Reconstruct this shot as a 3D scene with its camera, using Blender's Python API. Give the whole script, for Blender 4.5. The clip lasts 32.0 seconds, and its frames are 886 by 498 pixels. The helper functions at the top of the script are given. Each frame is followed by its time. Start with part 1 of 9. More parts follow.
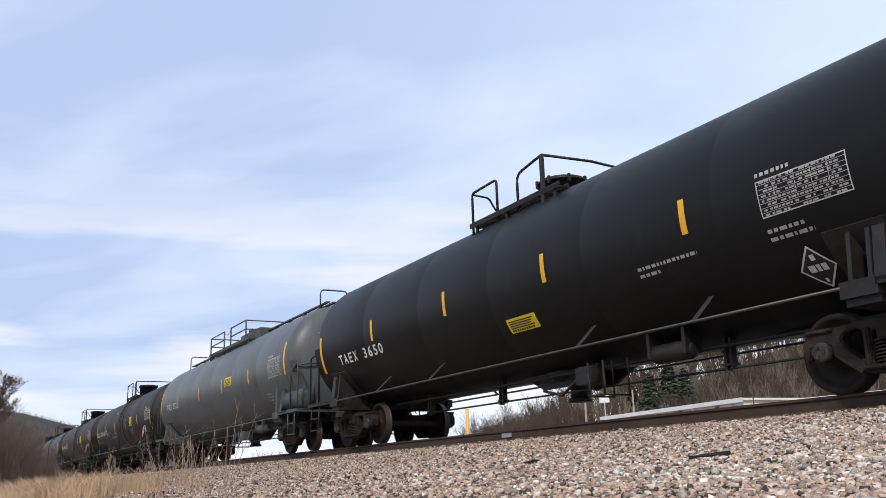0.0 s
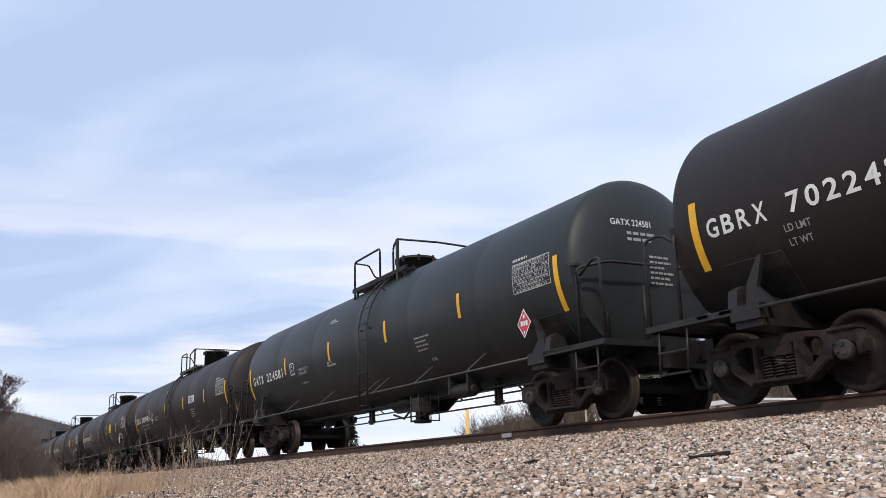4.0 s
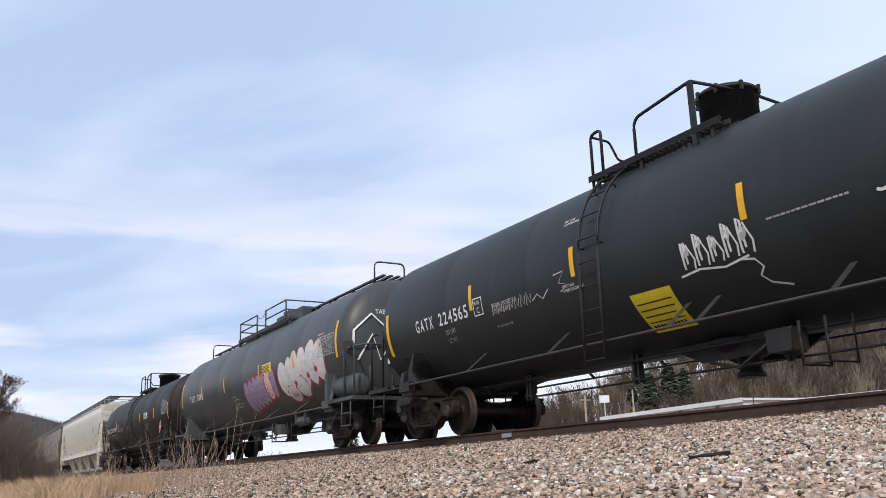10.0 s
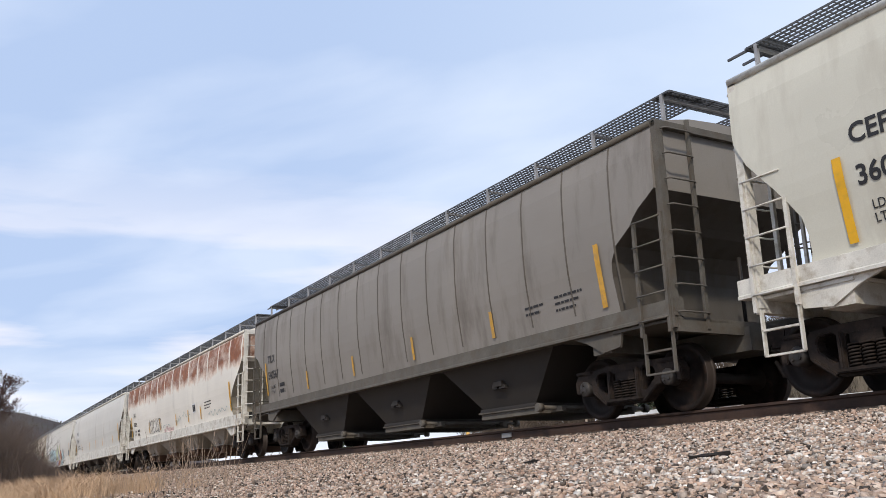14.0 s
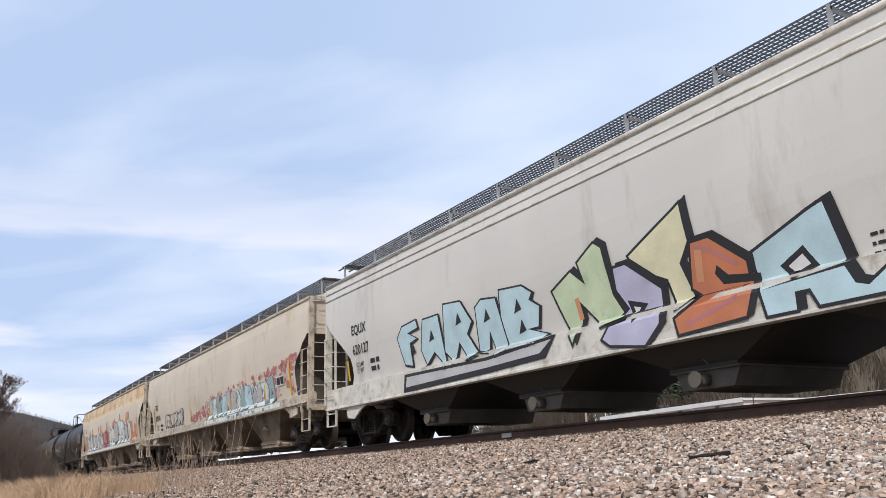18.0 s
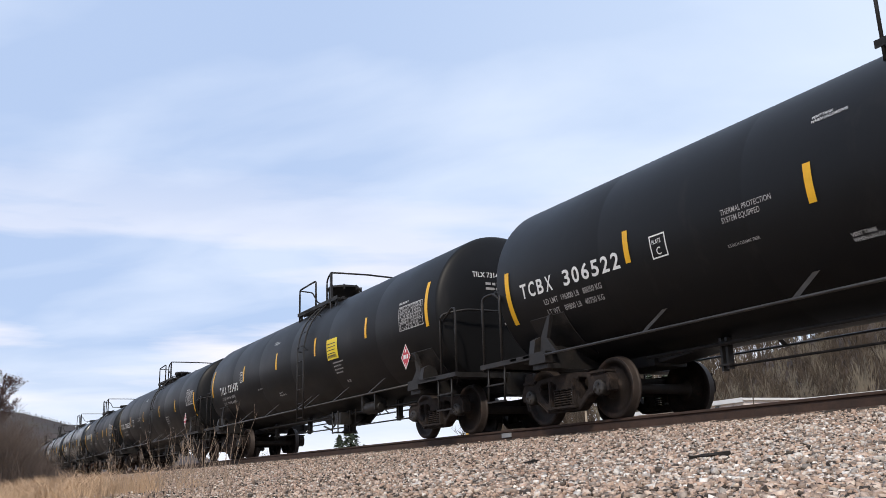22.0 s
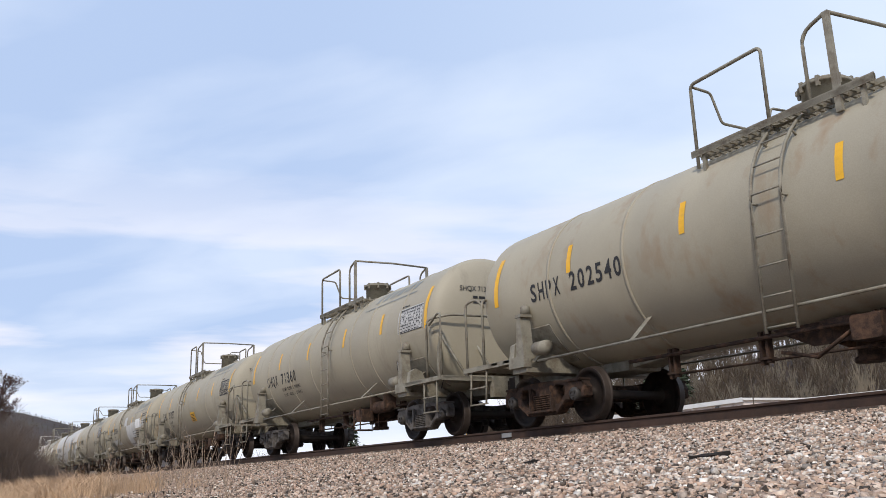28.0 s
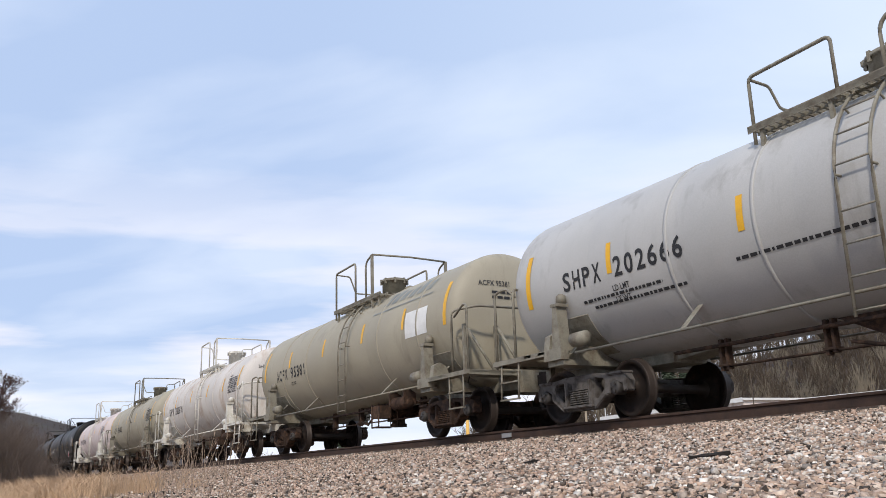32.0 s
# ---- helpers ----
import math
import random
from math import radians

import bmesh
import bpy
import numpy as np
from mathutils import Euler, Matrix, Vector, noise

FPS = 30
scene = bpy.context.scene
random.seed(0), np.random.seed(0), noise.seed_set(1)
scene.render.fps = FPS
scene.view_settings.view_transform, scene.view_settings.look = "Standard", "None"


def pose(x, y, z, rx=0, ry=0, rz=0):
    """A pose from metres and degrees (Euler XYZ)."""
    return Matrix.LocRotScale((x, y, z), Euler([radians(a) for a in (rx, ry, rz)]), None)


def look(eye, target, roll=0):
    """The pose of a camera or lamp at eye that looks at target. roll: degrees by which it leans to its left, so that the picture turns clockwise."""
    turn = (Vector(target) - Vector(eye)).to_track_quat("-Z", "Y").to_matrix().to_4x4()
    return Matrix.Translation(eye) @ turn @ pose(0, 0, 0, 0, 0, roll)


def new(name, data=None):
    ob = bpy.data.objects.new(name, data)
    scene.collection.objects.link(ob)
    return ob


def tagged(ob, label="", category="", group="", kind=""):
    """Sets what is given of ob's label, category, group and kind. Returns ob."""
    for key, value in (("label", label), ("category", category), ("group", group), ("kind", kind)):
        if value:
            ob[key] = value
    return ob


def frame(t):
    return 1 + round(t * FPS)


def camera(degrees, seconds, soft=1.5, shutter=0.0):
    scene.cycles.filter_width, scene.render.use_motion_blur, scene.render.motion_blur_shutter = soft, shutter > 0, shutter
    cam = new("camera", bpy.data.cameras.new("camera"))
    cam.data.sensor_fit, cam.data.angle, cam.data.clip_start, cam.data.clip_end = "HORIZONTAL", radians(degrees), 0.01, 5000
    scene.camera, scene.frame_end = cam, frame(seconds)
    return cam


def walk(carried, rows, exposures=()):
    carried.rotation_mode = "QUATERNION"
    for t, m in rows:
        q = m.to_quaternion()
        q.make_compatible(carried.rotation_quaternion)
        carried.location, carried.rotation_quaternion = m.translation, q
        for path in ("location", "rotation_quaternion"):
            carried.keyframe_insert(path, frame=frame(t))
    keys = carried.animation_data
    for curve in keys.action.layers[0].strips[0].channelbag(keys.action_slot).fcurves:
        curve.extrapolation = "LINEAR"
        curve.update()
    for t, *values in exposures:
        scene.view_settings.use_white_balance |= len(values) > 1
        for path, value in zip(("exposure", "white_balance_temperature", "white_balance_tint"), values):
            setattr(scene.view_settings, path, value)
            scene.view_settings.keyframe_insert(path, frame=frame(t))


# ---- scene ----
# The railway runs along x, the train goes towards +x. The near rail's head lies on y = 0 and z = 0.
cam = camera(53.52, 32.0, soft=0.8)
EYE = (0.0, -8.89, -0.736)
VIEW = pose(*EYE, 0, 0, 60.166) @ pose(0, 0, 0, 90 + 14.412, 0, 0) @ pose(0, 0, 0, 0, 0, -1.832)
walk(cam, [(0.0, VIEW), (32.0, VIEW)])

# ---- world, sun, exposure ----
scene.view_settings.exposure = 0.0
SUN_AZ, SUN_EL = 316.0, 40.0          # degrees: where the light comes from
world = bpy.data.worlds.new("world")
scene.world = world
world.use_nodes = True


def build_sky():
    nt = world.node_tree
    nt.nodes.clear()
    n = nt.nodes.new
    out = n("ShaderNodeOutputWorld")
    bg = n("ShaderNodeBackground")
    sky = n("ShaderNodeTexSky")
    sky.sky_type = "NISHITA"
    sky.sun_disc = False
    sky.sun_elevation = radians(SUN_EL)
    sky.sun_rotation = radians(90 - SUN_AZ)
    sky.air_density, sky.dust_density, sky.ozone_density = 1.0, 1.0, 2.5
    tc = n("ShaderNodeTexCoord")
    # thin cloud sheets: the direction is cast on a high flat layer, so that they run out into bands towards the horizon
    sep = n("ShaderNodeSeparateXYZ")
    nt.links.new(tc.outputs["Generated"], sep.inputs[0])
    up = n("ShaderNodeMath")
    up.operation = "MAXIMUM"
    up.inputs[1].default_value = 0.0
    nt.links.new(sep.outputs["Z"], up.inputs[0])
    add = n("ShaderNodeMath")
    add.inputs[1].default_value = 0.14
    nt.links.new(up.outputs[0], add.inputs[0])
    div = n("ShaderNodeVectorMath")
    div.operation = "DIVIDE"
    comb = n("ShaderNodeCombineXYZ")
    for s in ("X", "Y", "Z"):
        nt.links.new(add.outputs[0], comb.inputs[s])
    nt.links.new(tc.outputs["Generated"], div.inputs[0])
    nt.links.new(comb.outputs[0], div.inputs[1])
    mp = n("ShaderNodeMapping")
    mp.vector_type = "TEXTURE"
    mp.inputs["Rotation"].default_value = (0, 0, radians(52))
    mp.inputs["Scale"].default_value = (0.8, 0.46, 2.0)
    mp.inputs["Location"].default_value = (2.1, 3.4, 0.0)
    nt.links.new(div.outputs[0], mp.inputs[0])
    big = n("ShaderNodeTexNoise")
    big.inputs["Scale"].default_value = 1.0
    big.inputs["Detail"].default_value = 7.0
    big.inputs["Roughness"].default_value = 0.46
    big.inputs["Distortion"].default_value = 0.4
    nt.links.new(mp.outputs[0], big.inputs["Vector"])
    ramp = n("ShaderNodeValToRGB")
    ramp.color_ramp.elements[0].position, ramp.color_ramp.elements[0].color = 0.40, (0, 0, 0, 1)
    ramp.color_ramp.elements[1].position, ramp.color_ramp.elements[1].color = 0.66, (1, 1, 1, 1)
    nt.links.new(big.outputs["Fac"], ramp.inputs[0])
    amount = n("ShaderNodeMath")
    amount.operation = "MULTIPLY"
    amount.inputs[1].default_value = 0.6
    nt.links.new(ramp.outputs[0], amount.inputs[0])
    # haze: a thin veil everywhere under the clouds
    veil = n("ShaderNodeMixRGB")
    veil.inputs[0].default_value = 0.9
    veil.inputs[2].default_value = (5.3, 6.75, 9.6, 1)
    nt.links.new(sky.outputs[0], veil.inputs[1])
    mix = n("ShaderNodeMixRGB")
    mix.inputs[2].default_value = (8.3, 9.2, 10.9, 1)
    nt.links.new(amount.outputs[0], mix.inputs[0])
    nt.links.new(veil.outputs[0], mix.inputs[1])
    # the veil thickens towards the north, across the line
    north = n("ShaderNodeMapRange")
    north.interpolation_type = "SMOOTHSTEP"
    north.inputs["From Min"].default_value, north.inputs["From Max"].default_value = 0.25, 0.95
    north.inputs["To Min"].default_value, north.inputs["To Max"].default_value = 0.0, 0.62
    nt.links.new(sep.outputs["Y"], north.inputs["Value"])
    thick = n("ShaderNodeMixRGB")
    thick.inputs[2].default_value = (8.1, 9.3, 11.1, 1)
    nt.links.new(north.outputs[0], thick.inputs[0])
    nt.links.new(mix.outputs[0], thick.inputs[1])
    # long level streaks of cloud low over the hills
    flat = n("ShaderNodeMapping")
    flat.inputs["Scale"].default_value = (1.0, 1.0, 7.5)
    flat.inputs["Location"].default_value = (0.3, 0.1, 0.25)
    nt.links.new(tc.outputs["Generated"], flat.inputs[0])
    bands = n("ShaderNodeTexNoise")
    bands.inputs["Scale"].default_value, bands.inputs["Detail"].default_value, bands.inputs["Roughness"].default_value = 2.6, 6.0, 0.5
    nt.links.new(flat.outputs[0], bands.inputs["Vector"])
    bramp = n("ShaderNodeValToRGB")
    bramp.color_ramp.elements[0].position, bramp.color_ramp.elements[1].position = 0.42, 0.56
    nt.links.new(bands.outputs["Fac"], bramp.inputs[0])
    fade = n("ShaderNodeMapRange")
    fade.inputs["From Min"].default_value, fade.inputs["From Max"].default_value = 0.16, 0.36
    fade.inputs["To Min"].default_value, fade.inputs["To Max"].default_value = 1.0, 0.0
    nt.links.new(sep.outputs["Z"], fade.inputs["Value"])
    fb = n("ShaderNodeMath")
    fb.operation = "MULTIPLY"
    nt.links.new(bramp.outputs[0], fb.inputs[0])
    nt.links.new(fade.outputs[0], fb.inputs[1])
    streaks = n("ShaderNodeMixRGB")
    streaks.inputs[2].default_value = (9.6, 9.6, 10.6, 1)
    nt.links.new(fb.outputs[0], streaks.inputs[0])
    nt.links.new(thick.outputs[0], streaks.inputs[1])
    # low bright haze
    low = n("ShaderNodeMapRange")
    low.inputs["From Min"].default_value, low.inputs["From Max"].default_value = 0.02, 0.15
    low.inputs["To Min"].default_value, low.inputs["To Max"].default_value = 0.85, 0.0
    nt.links.new(sep.outputs["Z"], low.inputs["Value"])
    haze = n("ShaderNodeMixRGB")
    haze.inputs[2].default_value = (9.3, 9.9, 10.9, 1)
    nt.links.new(low.outputs[0], haze.inputs[0])
    nt.links.new(streaks.outputs[0], haze.inputs[1])
    nt.links.new(haze.outputs[0], bg.inputs[0])
    bg.inputs[1].default_value = 0.1
    nt.links.new(bg.outputs[0], out.inputs[0])


build_sky()
sun_data = bpy.data.lights.new("sun", "SUN")
sun_data.energy, sun_data.angle, sun_data.color = 2.6, radians(4), (1.0, 0.9, 0.77)
sun = new("sun", sun_data)
_d = Vector((math.cos(radians(SUN_AZ)) * math.cos(radians(SUN_EL)), math.sin(radians(SUN_AZ)) * math.cos(radians(SUN_EL)), math.sin(radians(SUN_EL))))
sun.matrix_basis = look(_d * 60, (0, 0, 0))

# ---- materials ----


def material(name, color, rough=0.6, metal=0.0, var=0.25, scale=3.0, dirt=None, dirt_amount=0.0, streak=0.0, bump=0.1, fine=60.0, random_value=0.0, spec=0.4):
    """A surface with variation at two scales, dirt blotches or downward streaks, and fine relief."""
    m = bpy.data.materials.new(name)
    m.use_nodes = True
    nt = m.node_tree
    bs = nt.nodes["Principled BSDF"]
    n, ln = nt.nodes.new, nt.links.new
    tc = n("ShaderNodeTexCoord")
    a = n("ShaderNodeTexNoise")
    a.inputs["Scale"].default_value, a.inputs["Detail"].default_value = scale, 6.0
    ln(tc.outputs["Object"], a.inputs["Vector"])
    b = n("ShaderNodeTexNoise")
    b.inputs["Scale"].default_value, b.inputs["Detail"].default_value = fine, 3.0
    ln(tc.outputs["Object"], b.inputs["Vector"])
    dark = [c * (1 - var) for c in color] + [1]
    light = [min(1, c * (1 + var)) for c in color] + [1]
    r1 = n("ShaderNodeValToRGB")
    r1.color_ramp.elements[0].position, r1.color_ramp.elements[0].color = 0.3, dark
    r1.color_ramp.elements[1].position, r1.color_ramp.elements[1].color = 0.7, light
    ln(a.outputs["Fac"], r1.inputs[0])
    col = r1.outputs[0]
    mx = n("ShaderNodeMixRGB")
    mx.blend_type = "MULTIPLY"
    mx.inputs[0].default_value = min(1.0, var * 1.5)
    r2 = n("ShaderNodeValToRGB")
    r2.color_ramp.elements[0].position, r2.color_ramp.elements[0].color = 0.35, (0.55, 0.55, 0.55, 1)
    r2.color_ramp.elements[1].position = 0.65
    ln(b.outputs["Fac"], r2.inputs[0])
    ln(col, mx.inputs[1])
    ln(r2.outputs[0], mx.inputs[2])
    col = mx.outputs[0]
    if dirt:
        mp = n("ShaderNodeMapping")
        mp.inputs["Scale"].default_value = (1.0, 1.0, 1.0 - 0.88 * streak)
        ln(tc.outputs["Object"], mp.inputs[0])
        d = n("ShaderNodeTexNoise")
        d.inputs["Scale"].default_value, d.inputs["Detail"].default_value, d.inputs["Roughness"].default_value = scale * (1.5 + 2 * streak), 8.0, 0.65
        ln(mp.outputs[0], d.inputs["Vector"])
        r3 = n("ShaderNodeValToRGB")
        r3.color_ramp.elements[0].position = 0.62 - 0.3 * dirt_amount
        r3.color_ramp.elements[1].position = 0.86 - 0.3 * dirt_amount
        ln(d.outputs["Fac"], r3.inputs[0])
        m3 = n("ShaderNodeMixRGB")
        m3.inputs[2].default_value = (*dirt, 1)
        ln(r3.outputs[0], m3.inputs[0])
        ln(col, m3.inputs[1])
        col = m3.outputs[0]
    if random_value:
        oi = n("ShaderNodeObjectInfo")
        mr = n("ShaderNodeMapRange")
        mr.inputs["To Min"].default_value, mr.inputs["To Max"].default_value = 1 - random_value, 1 + random_value
        ln(oi.outputs["Random"], mr.inputs["Value"])
        m4 = n("ShaderNodeMixRGB")
        m4.blend_type = "MULTIPLY"
        m4.inputs[0].default_value = 1
        ln(col, m4.inputs[1])
        ln(mr.outputs[0], m4.inputs[2])
        col = m4.outputs[0]
    ln(col, bs.inputs["Base Color"])
    rr = n("ShaderNodeMapRange")
    rr.inputs["To Min"].default_value, rr.inputs["To Max"].default_value = max(0.05, rough - 0.1), min(1, rough + 0.12)
    ln(a.outputs["Fac"], rr.inputs["Value"])
    ln(rr.outputs[0], bs.inputs["Roughness"])
    bs.inputs["Metallic"].default_value = metal
    bs.inputs["Specular IOR Level"].default_value = spec
    if bump:
        bp = n("ShaderNodeBump")
        bp.inputs["Strength"].default_value, bp.inputs["Distance"].default_value = bump, 0.02
        ln(b.outputs["Fac"], bp.inputs["Height"])
        ln(bp.outputs[0], bs.inputs["Normal"])
    return m


M = {}
M["tank_brown"] = material("brown_black_tank_paint", (0.020, 0.0155, 0.0148), 0.55, var=0.12, scale=0.8, dirt=(0.032, 0.025, 0.022), dirt_amount=0.25, streak=0.8, bump=0.02, spec=0.3)
M["tank_black"] = material("black_tank_paint", (0.0085, 0.0085, 0.0092), 0.45, var=0.12, scale=0.8, dirt=(0.02, 0.018, 0.017), dirt_amount=0.12, streak=0.8, bump=0.02, spec=0.2)
M["tank_gloss"] = material("glossy_black_tank_paint", (0.009, 0.0092, 0.01), 0.27, var=0.12, scale=0.8, dirt=(0.02, 0.018, 0.017), dirt_amount=0.12, streak=0.8, bump=0.015, spec=0.5)
M["tank_teal"] = material("grey_black_tank_paint", (0.024, 0.028, 0.030), 0.48, var=0.12, scale=0.8, dirt=(0.036, 0.036, 0.034), dirt_amount=0.2, streak=0.8, bump=0.02, spec=0.3)
M["tank_slate"] = material("slate_grey_tank_paint", (0.1, 0.112, 0.12), 0.4, var=0.12, scale=0.7, dirt=(0.05, 0.05, 0.05), dirt_amount=0.3, streak=0.8, bump=0.02, spec=0.3)
M["rust_head"] = material("rust_dusted_black_tank_paint", (0.085, 0.056, 0.044), 0.6, var=0.2, scale=1.2, dirt=(0.03, 0.024, 0.022), dirt_amount=0.4, streak=0.6, bump=0.03)
M["tank_slate_dark"] = material("dark_slate_tank_paint", (0.062, 0.068, 0.072), 0.42, var=0.12, scale=0.7, dirt=(0.035, 0.034, 0.033), dirt_amount=0.3, streak=0.8, bump=0.02, spec=0.3)
M["tank_olive"] = material("olive_grey_tank_paint", (0.36, 0.325, 0.25), 0.55, var=0.12, scale=0.6, dirt=(0.22, 0.2, 0.155), dirt_amount=0.22, streak=0.85, bump=0.03)
M["tank_grey"] = material("pale_grey_tank_paint", (0.46, 0.455, 0.445), 0.5, var=0.12, scale=0.6, dirt=(0.27, 0.255, 0.24), dirt_amount=0.25, streak=0.85, bump=0.03)
M["tank_rust_olive"] = material("rust_stained_olive_tank_paint", (0.36, 0.325, 0.25), 0.6, var=0.14, scale=0.6, dirt=(0.26, 0.17, 0.1), dirt_amount=0.25, streak=0.7, bump=0.03)
M["tank_white"] = material("dirty_white_tank_paint", (0.62, 0.58, 0.54), 0.55, var=0.12, scale=0.6, dirt=(0.36, 0.22, 0.12), dirt_amount=0.35, streak=0.85, bump=0.03)
M["tank_pink"] = material("pinkish_white_tank_paint", (0.58, 0.5, 0.49), 0.55, var=0.12, scale=0.6, dirt=(0.4, 0.3, 0.26), dirt_amount=0.35, streak=0.85, bump=0.03)
M["black_steel"] = material("sooty_black_steel", (0.019, 0.0172, 0.0165), 0.5, var=0.3, scale=4, dirt=(0.04, 0.032, 0.027), dirt_amount=0.35, bump=0.12, spec=0.35)
# black rail steel with a lighter base colour that carries the sky's sheen
M["pipe"] = material("sheen_lightened_pipe_steel", (0.06, 0.056, 0.054), 0.42, metal=0.3, var=0.2, scale=5, dirt=(0.1, 0.085, 0.075), dirt_amount=0.35, bump=0.05, spec=0.5)
M["olive_steel"] = material("olive_grey_steel", (0.25, 0.232, 0.185), 0.6, var=0.2, scale=4, dirt=(0.13, 0.10, 0.07), dirt_amount=0.5, bump=0.12)
M["slate_steel"] = material("slate_grey_steel", (0.07, 0.078, 0.08), 0.55, var=0.2, scale=4, dirt=(0.05, 0.045, 0.04), dirt_amount=0.4, bump=0.1)
M["white_steel"] = material("worn_white_steel", (0.66, 0.64, 0.58), 0.6, var=0.15, scale=3, dirt=(0.3, 0.24, 0.17), dirt_amount=0.38, bump=0.1)
M["tan_steel"] = material("dirty_tan_steel", (0.54, 0.48, 0.39), 0.65, var=0.2, scale=3, dirt=(0.17, 0.12, 0.08), dirt_amount=0.5, bump=0.1)
M["grey_steel"] = material("dirty_grey_steel", (0.13, 0.12, 0.105), 0.65, var=0.2, scale=3, dirt=(0.11, 0.09, 0.07), dirt_amount=0.5, bump=0.1, spec=0.12)
M["truck"] = material("sooty_cast_steel", (0.03, 0.024, 0.0215), 0.7, var=0.3, scale=5, dirt=(0.055, 0.04, 0.032), dirt_amount=0.45, bump=0.2, spec=0.12)
M["truck_rust"] = material("rusty_cast_steel", (0.05, 0.034, 0.027), 0.75, var=0.3, scale=5, dirt=(0.13, 0.075, 0.05), dirt_amount=0.5, bump=0.2, spec=0.12)
M["truck_grey"] = material("grey_dusty_cast_steel", (0.14, 0.128, 0.12), 0.7, var=0.3, scale=5, dirt=(0.04, 0.033, 0.028), dirt_amount=0.5, bump=0.2, spec=0.12)
M["wheel"] = material("dark_wheel_steel", (0.024, 0.019, 0.017), 0.55, metal=0.2, var=0.25, scale=4, dirt=(0.055, 0.033, 0.025), dirt_amount=0.4, bump=0.08, spec=0.12)
M["tread"] = material("worn_bright_tread_steel", (0.055, 0.042, 0.036), 0.55, metal=0.4, var=0.15, scale=6, bump=0.05)
M["axle"] = material("rusty_axle_steel", (0.03, 0.022, 0.018), 0.7, var=0.3, scale=6, bump=0.1)
M["cap"] = material("grey_bearing_cap", (0.055, 0.05, 0.047), 0.6, metal=0.2, var=0.2, scale=8, bump=0.05)
M["yellow"] = material("yellow_reflective_tape", (0.76, 0.41, 0.018), 0.4, var=0.08, scale=5, dirt=(0.45, 0.28, 0.06), dirt_amount=0.2, bump=0.0)
M["faded_tape"] = material("faded_orange_reflective_tape", (0.62, 0.34, 0.05), 0.55, var=0.15, scale=6, dirt=(0.34, 0.24, 0.12), dirt_amount=0.45, bump=0.0)
M["yellow_label"] = material("bright_yellow_label", (0.78, 0.60, 0.03), 0.5, var=0.06, scale=5, bump=0.0)
M["white_paint"] = material("white_lettering_paint", (0.72, 0.72, 0.71), 0.6, var=0.08, scale=5, bump=0.0)
M["soft_paint"] = material("worn_white_lettering_paint", (0.5, 0.49, 0.485), 0.6, var=0.2, scale=7, bump=0.0)
M["dim_paint"] = material("faded_white_lettering_paint", (0.36, 0.35, 0.345), 0.6, var=0.2, scale=7, bump=0.0)
M["black_paint"] = material("black_lettering_paint", (0.025, 0.025, 0.028), 0.6, var=0.15, scale=5, bump=0.0)
M["red"] = material("red_placard_paint", (0.5, 0.05, 0.07), 0.5, var=0.1, scale=8, bump=0.0)
M["silver"] = material("bright_bare_steel", (0.5, 0.5, 0.49), 0.45, metal=0.5, var=0.15, scale=6, bump=0.05)
M["grating"] = material("galvanised_grating_steel", (0.1, 0.103, 0.112), 0.6, metal=0.3, var=0.2, scale=5, bump=0.05)
M["stanchion"] = material("galvanised_post_steel", (0.34, 0.34, 0.35), 0.6, metal=0.2, var=0.2, scale=5, bump=0.05)
M["rail"] = material("brown_rusty_rail_steel", (0.062, 0.036, 0.026), 0.8, var=0.25, scale=3, dirt=(0.032, 0.022, 0.017), dirt_amount=0.4, bump=0.12)
M["rail_top"] = material("polished_rail_head", (0.30, 0.29, 0.28), 0.3, metal=0.9, var=0.1, scale=3, bump=0.02)
M["tie"] = material("weathered_tie_wood", (0.09, 0.075, 0.062), 0.9, var=0.3, scale=6, bump=0.3, random_value=0.2)


TAN_STONES = ((0.0, (0.04, 0.034, 0.03)), (0.14, (0.12, 0.095, 0.078)), (0.28, (0.5, 0.36, 0.27)), (0.42, (0.25, 0.19, 0.15)), (0.56, (0.66, 0.51, 0.41)), (0.7, (0.4, 0.265, 0.195)), (0.82, (0.7, 0.585, 0.49)), (0.92, (0.15, 0.12, 0.1)), (1.0, (0.9, 0.83, 0.74)))
PALE_STONES = ((0.0, (0.09, 0.08, 0.073)), (0.2, (0.44, 0.39, 0.345)), (0.4, (0.76, 0.69, 0.62)), (0.6, (0.28, 0.24, 0.21)), (0.8, (0.72, 0.66, 0.6)), (1.0, (0.92, 0.87, 0.81)))


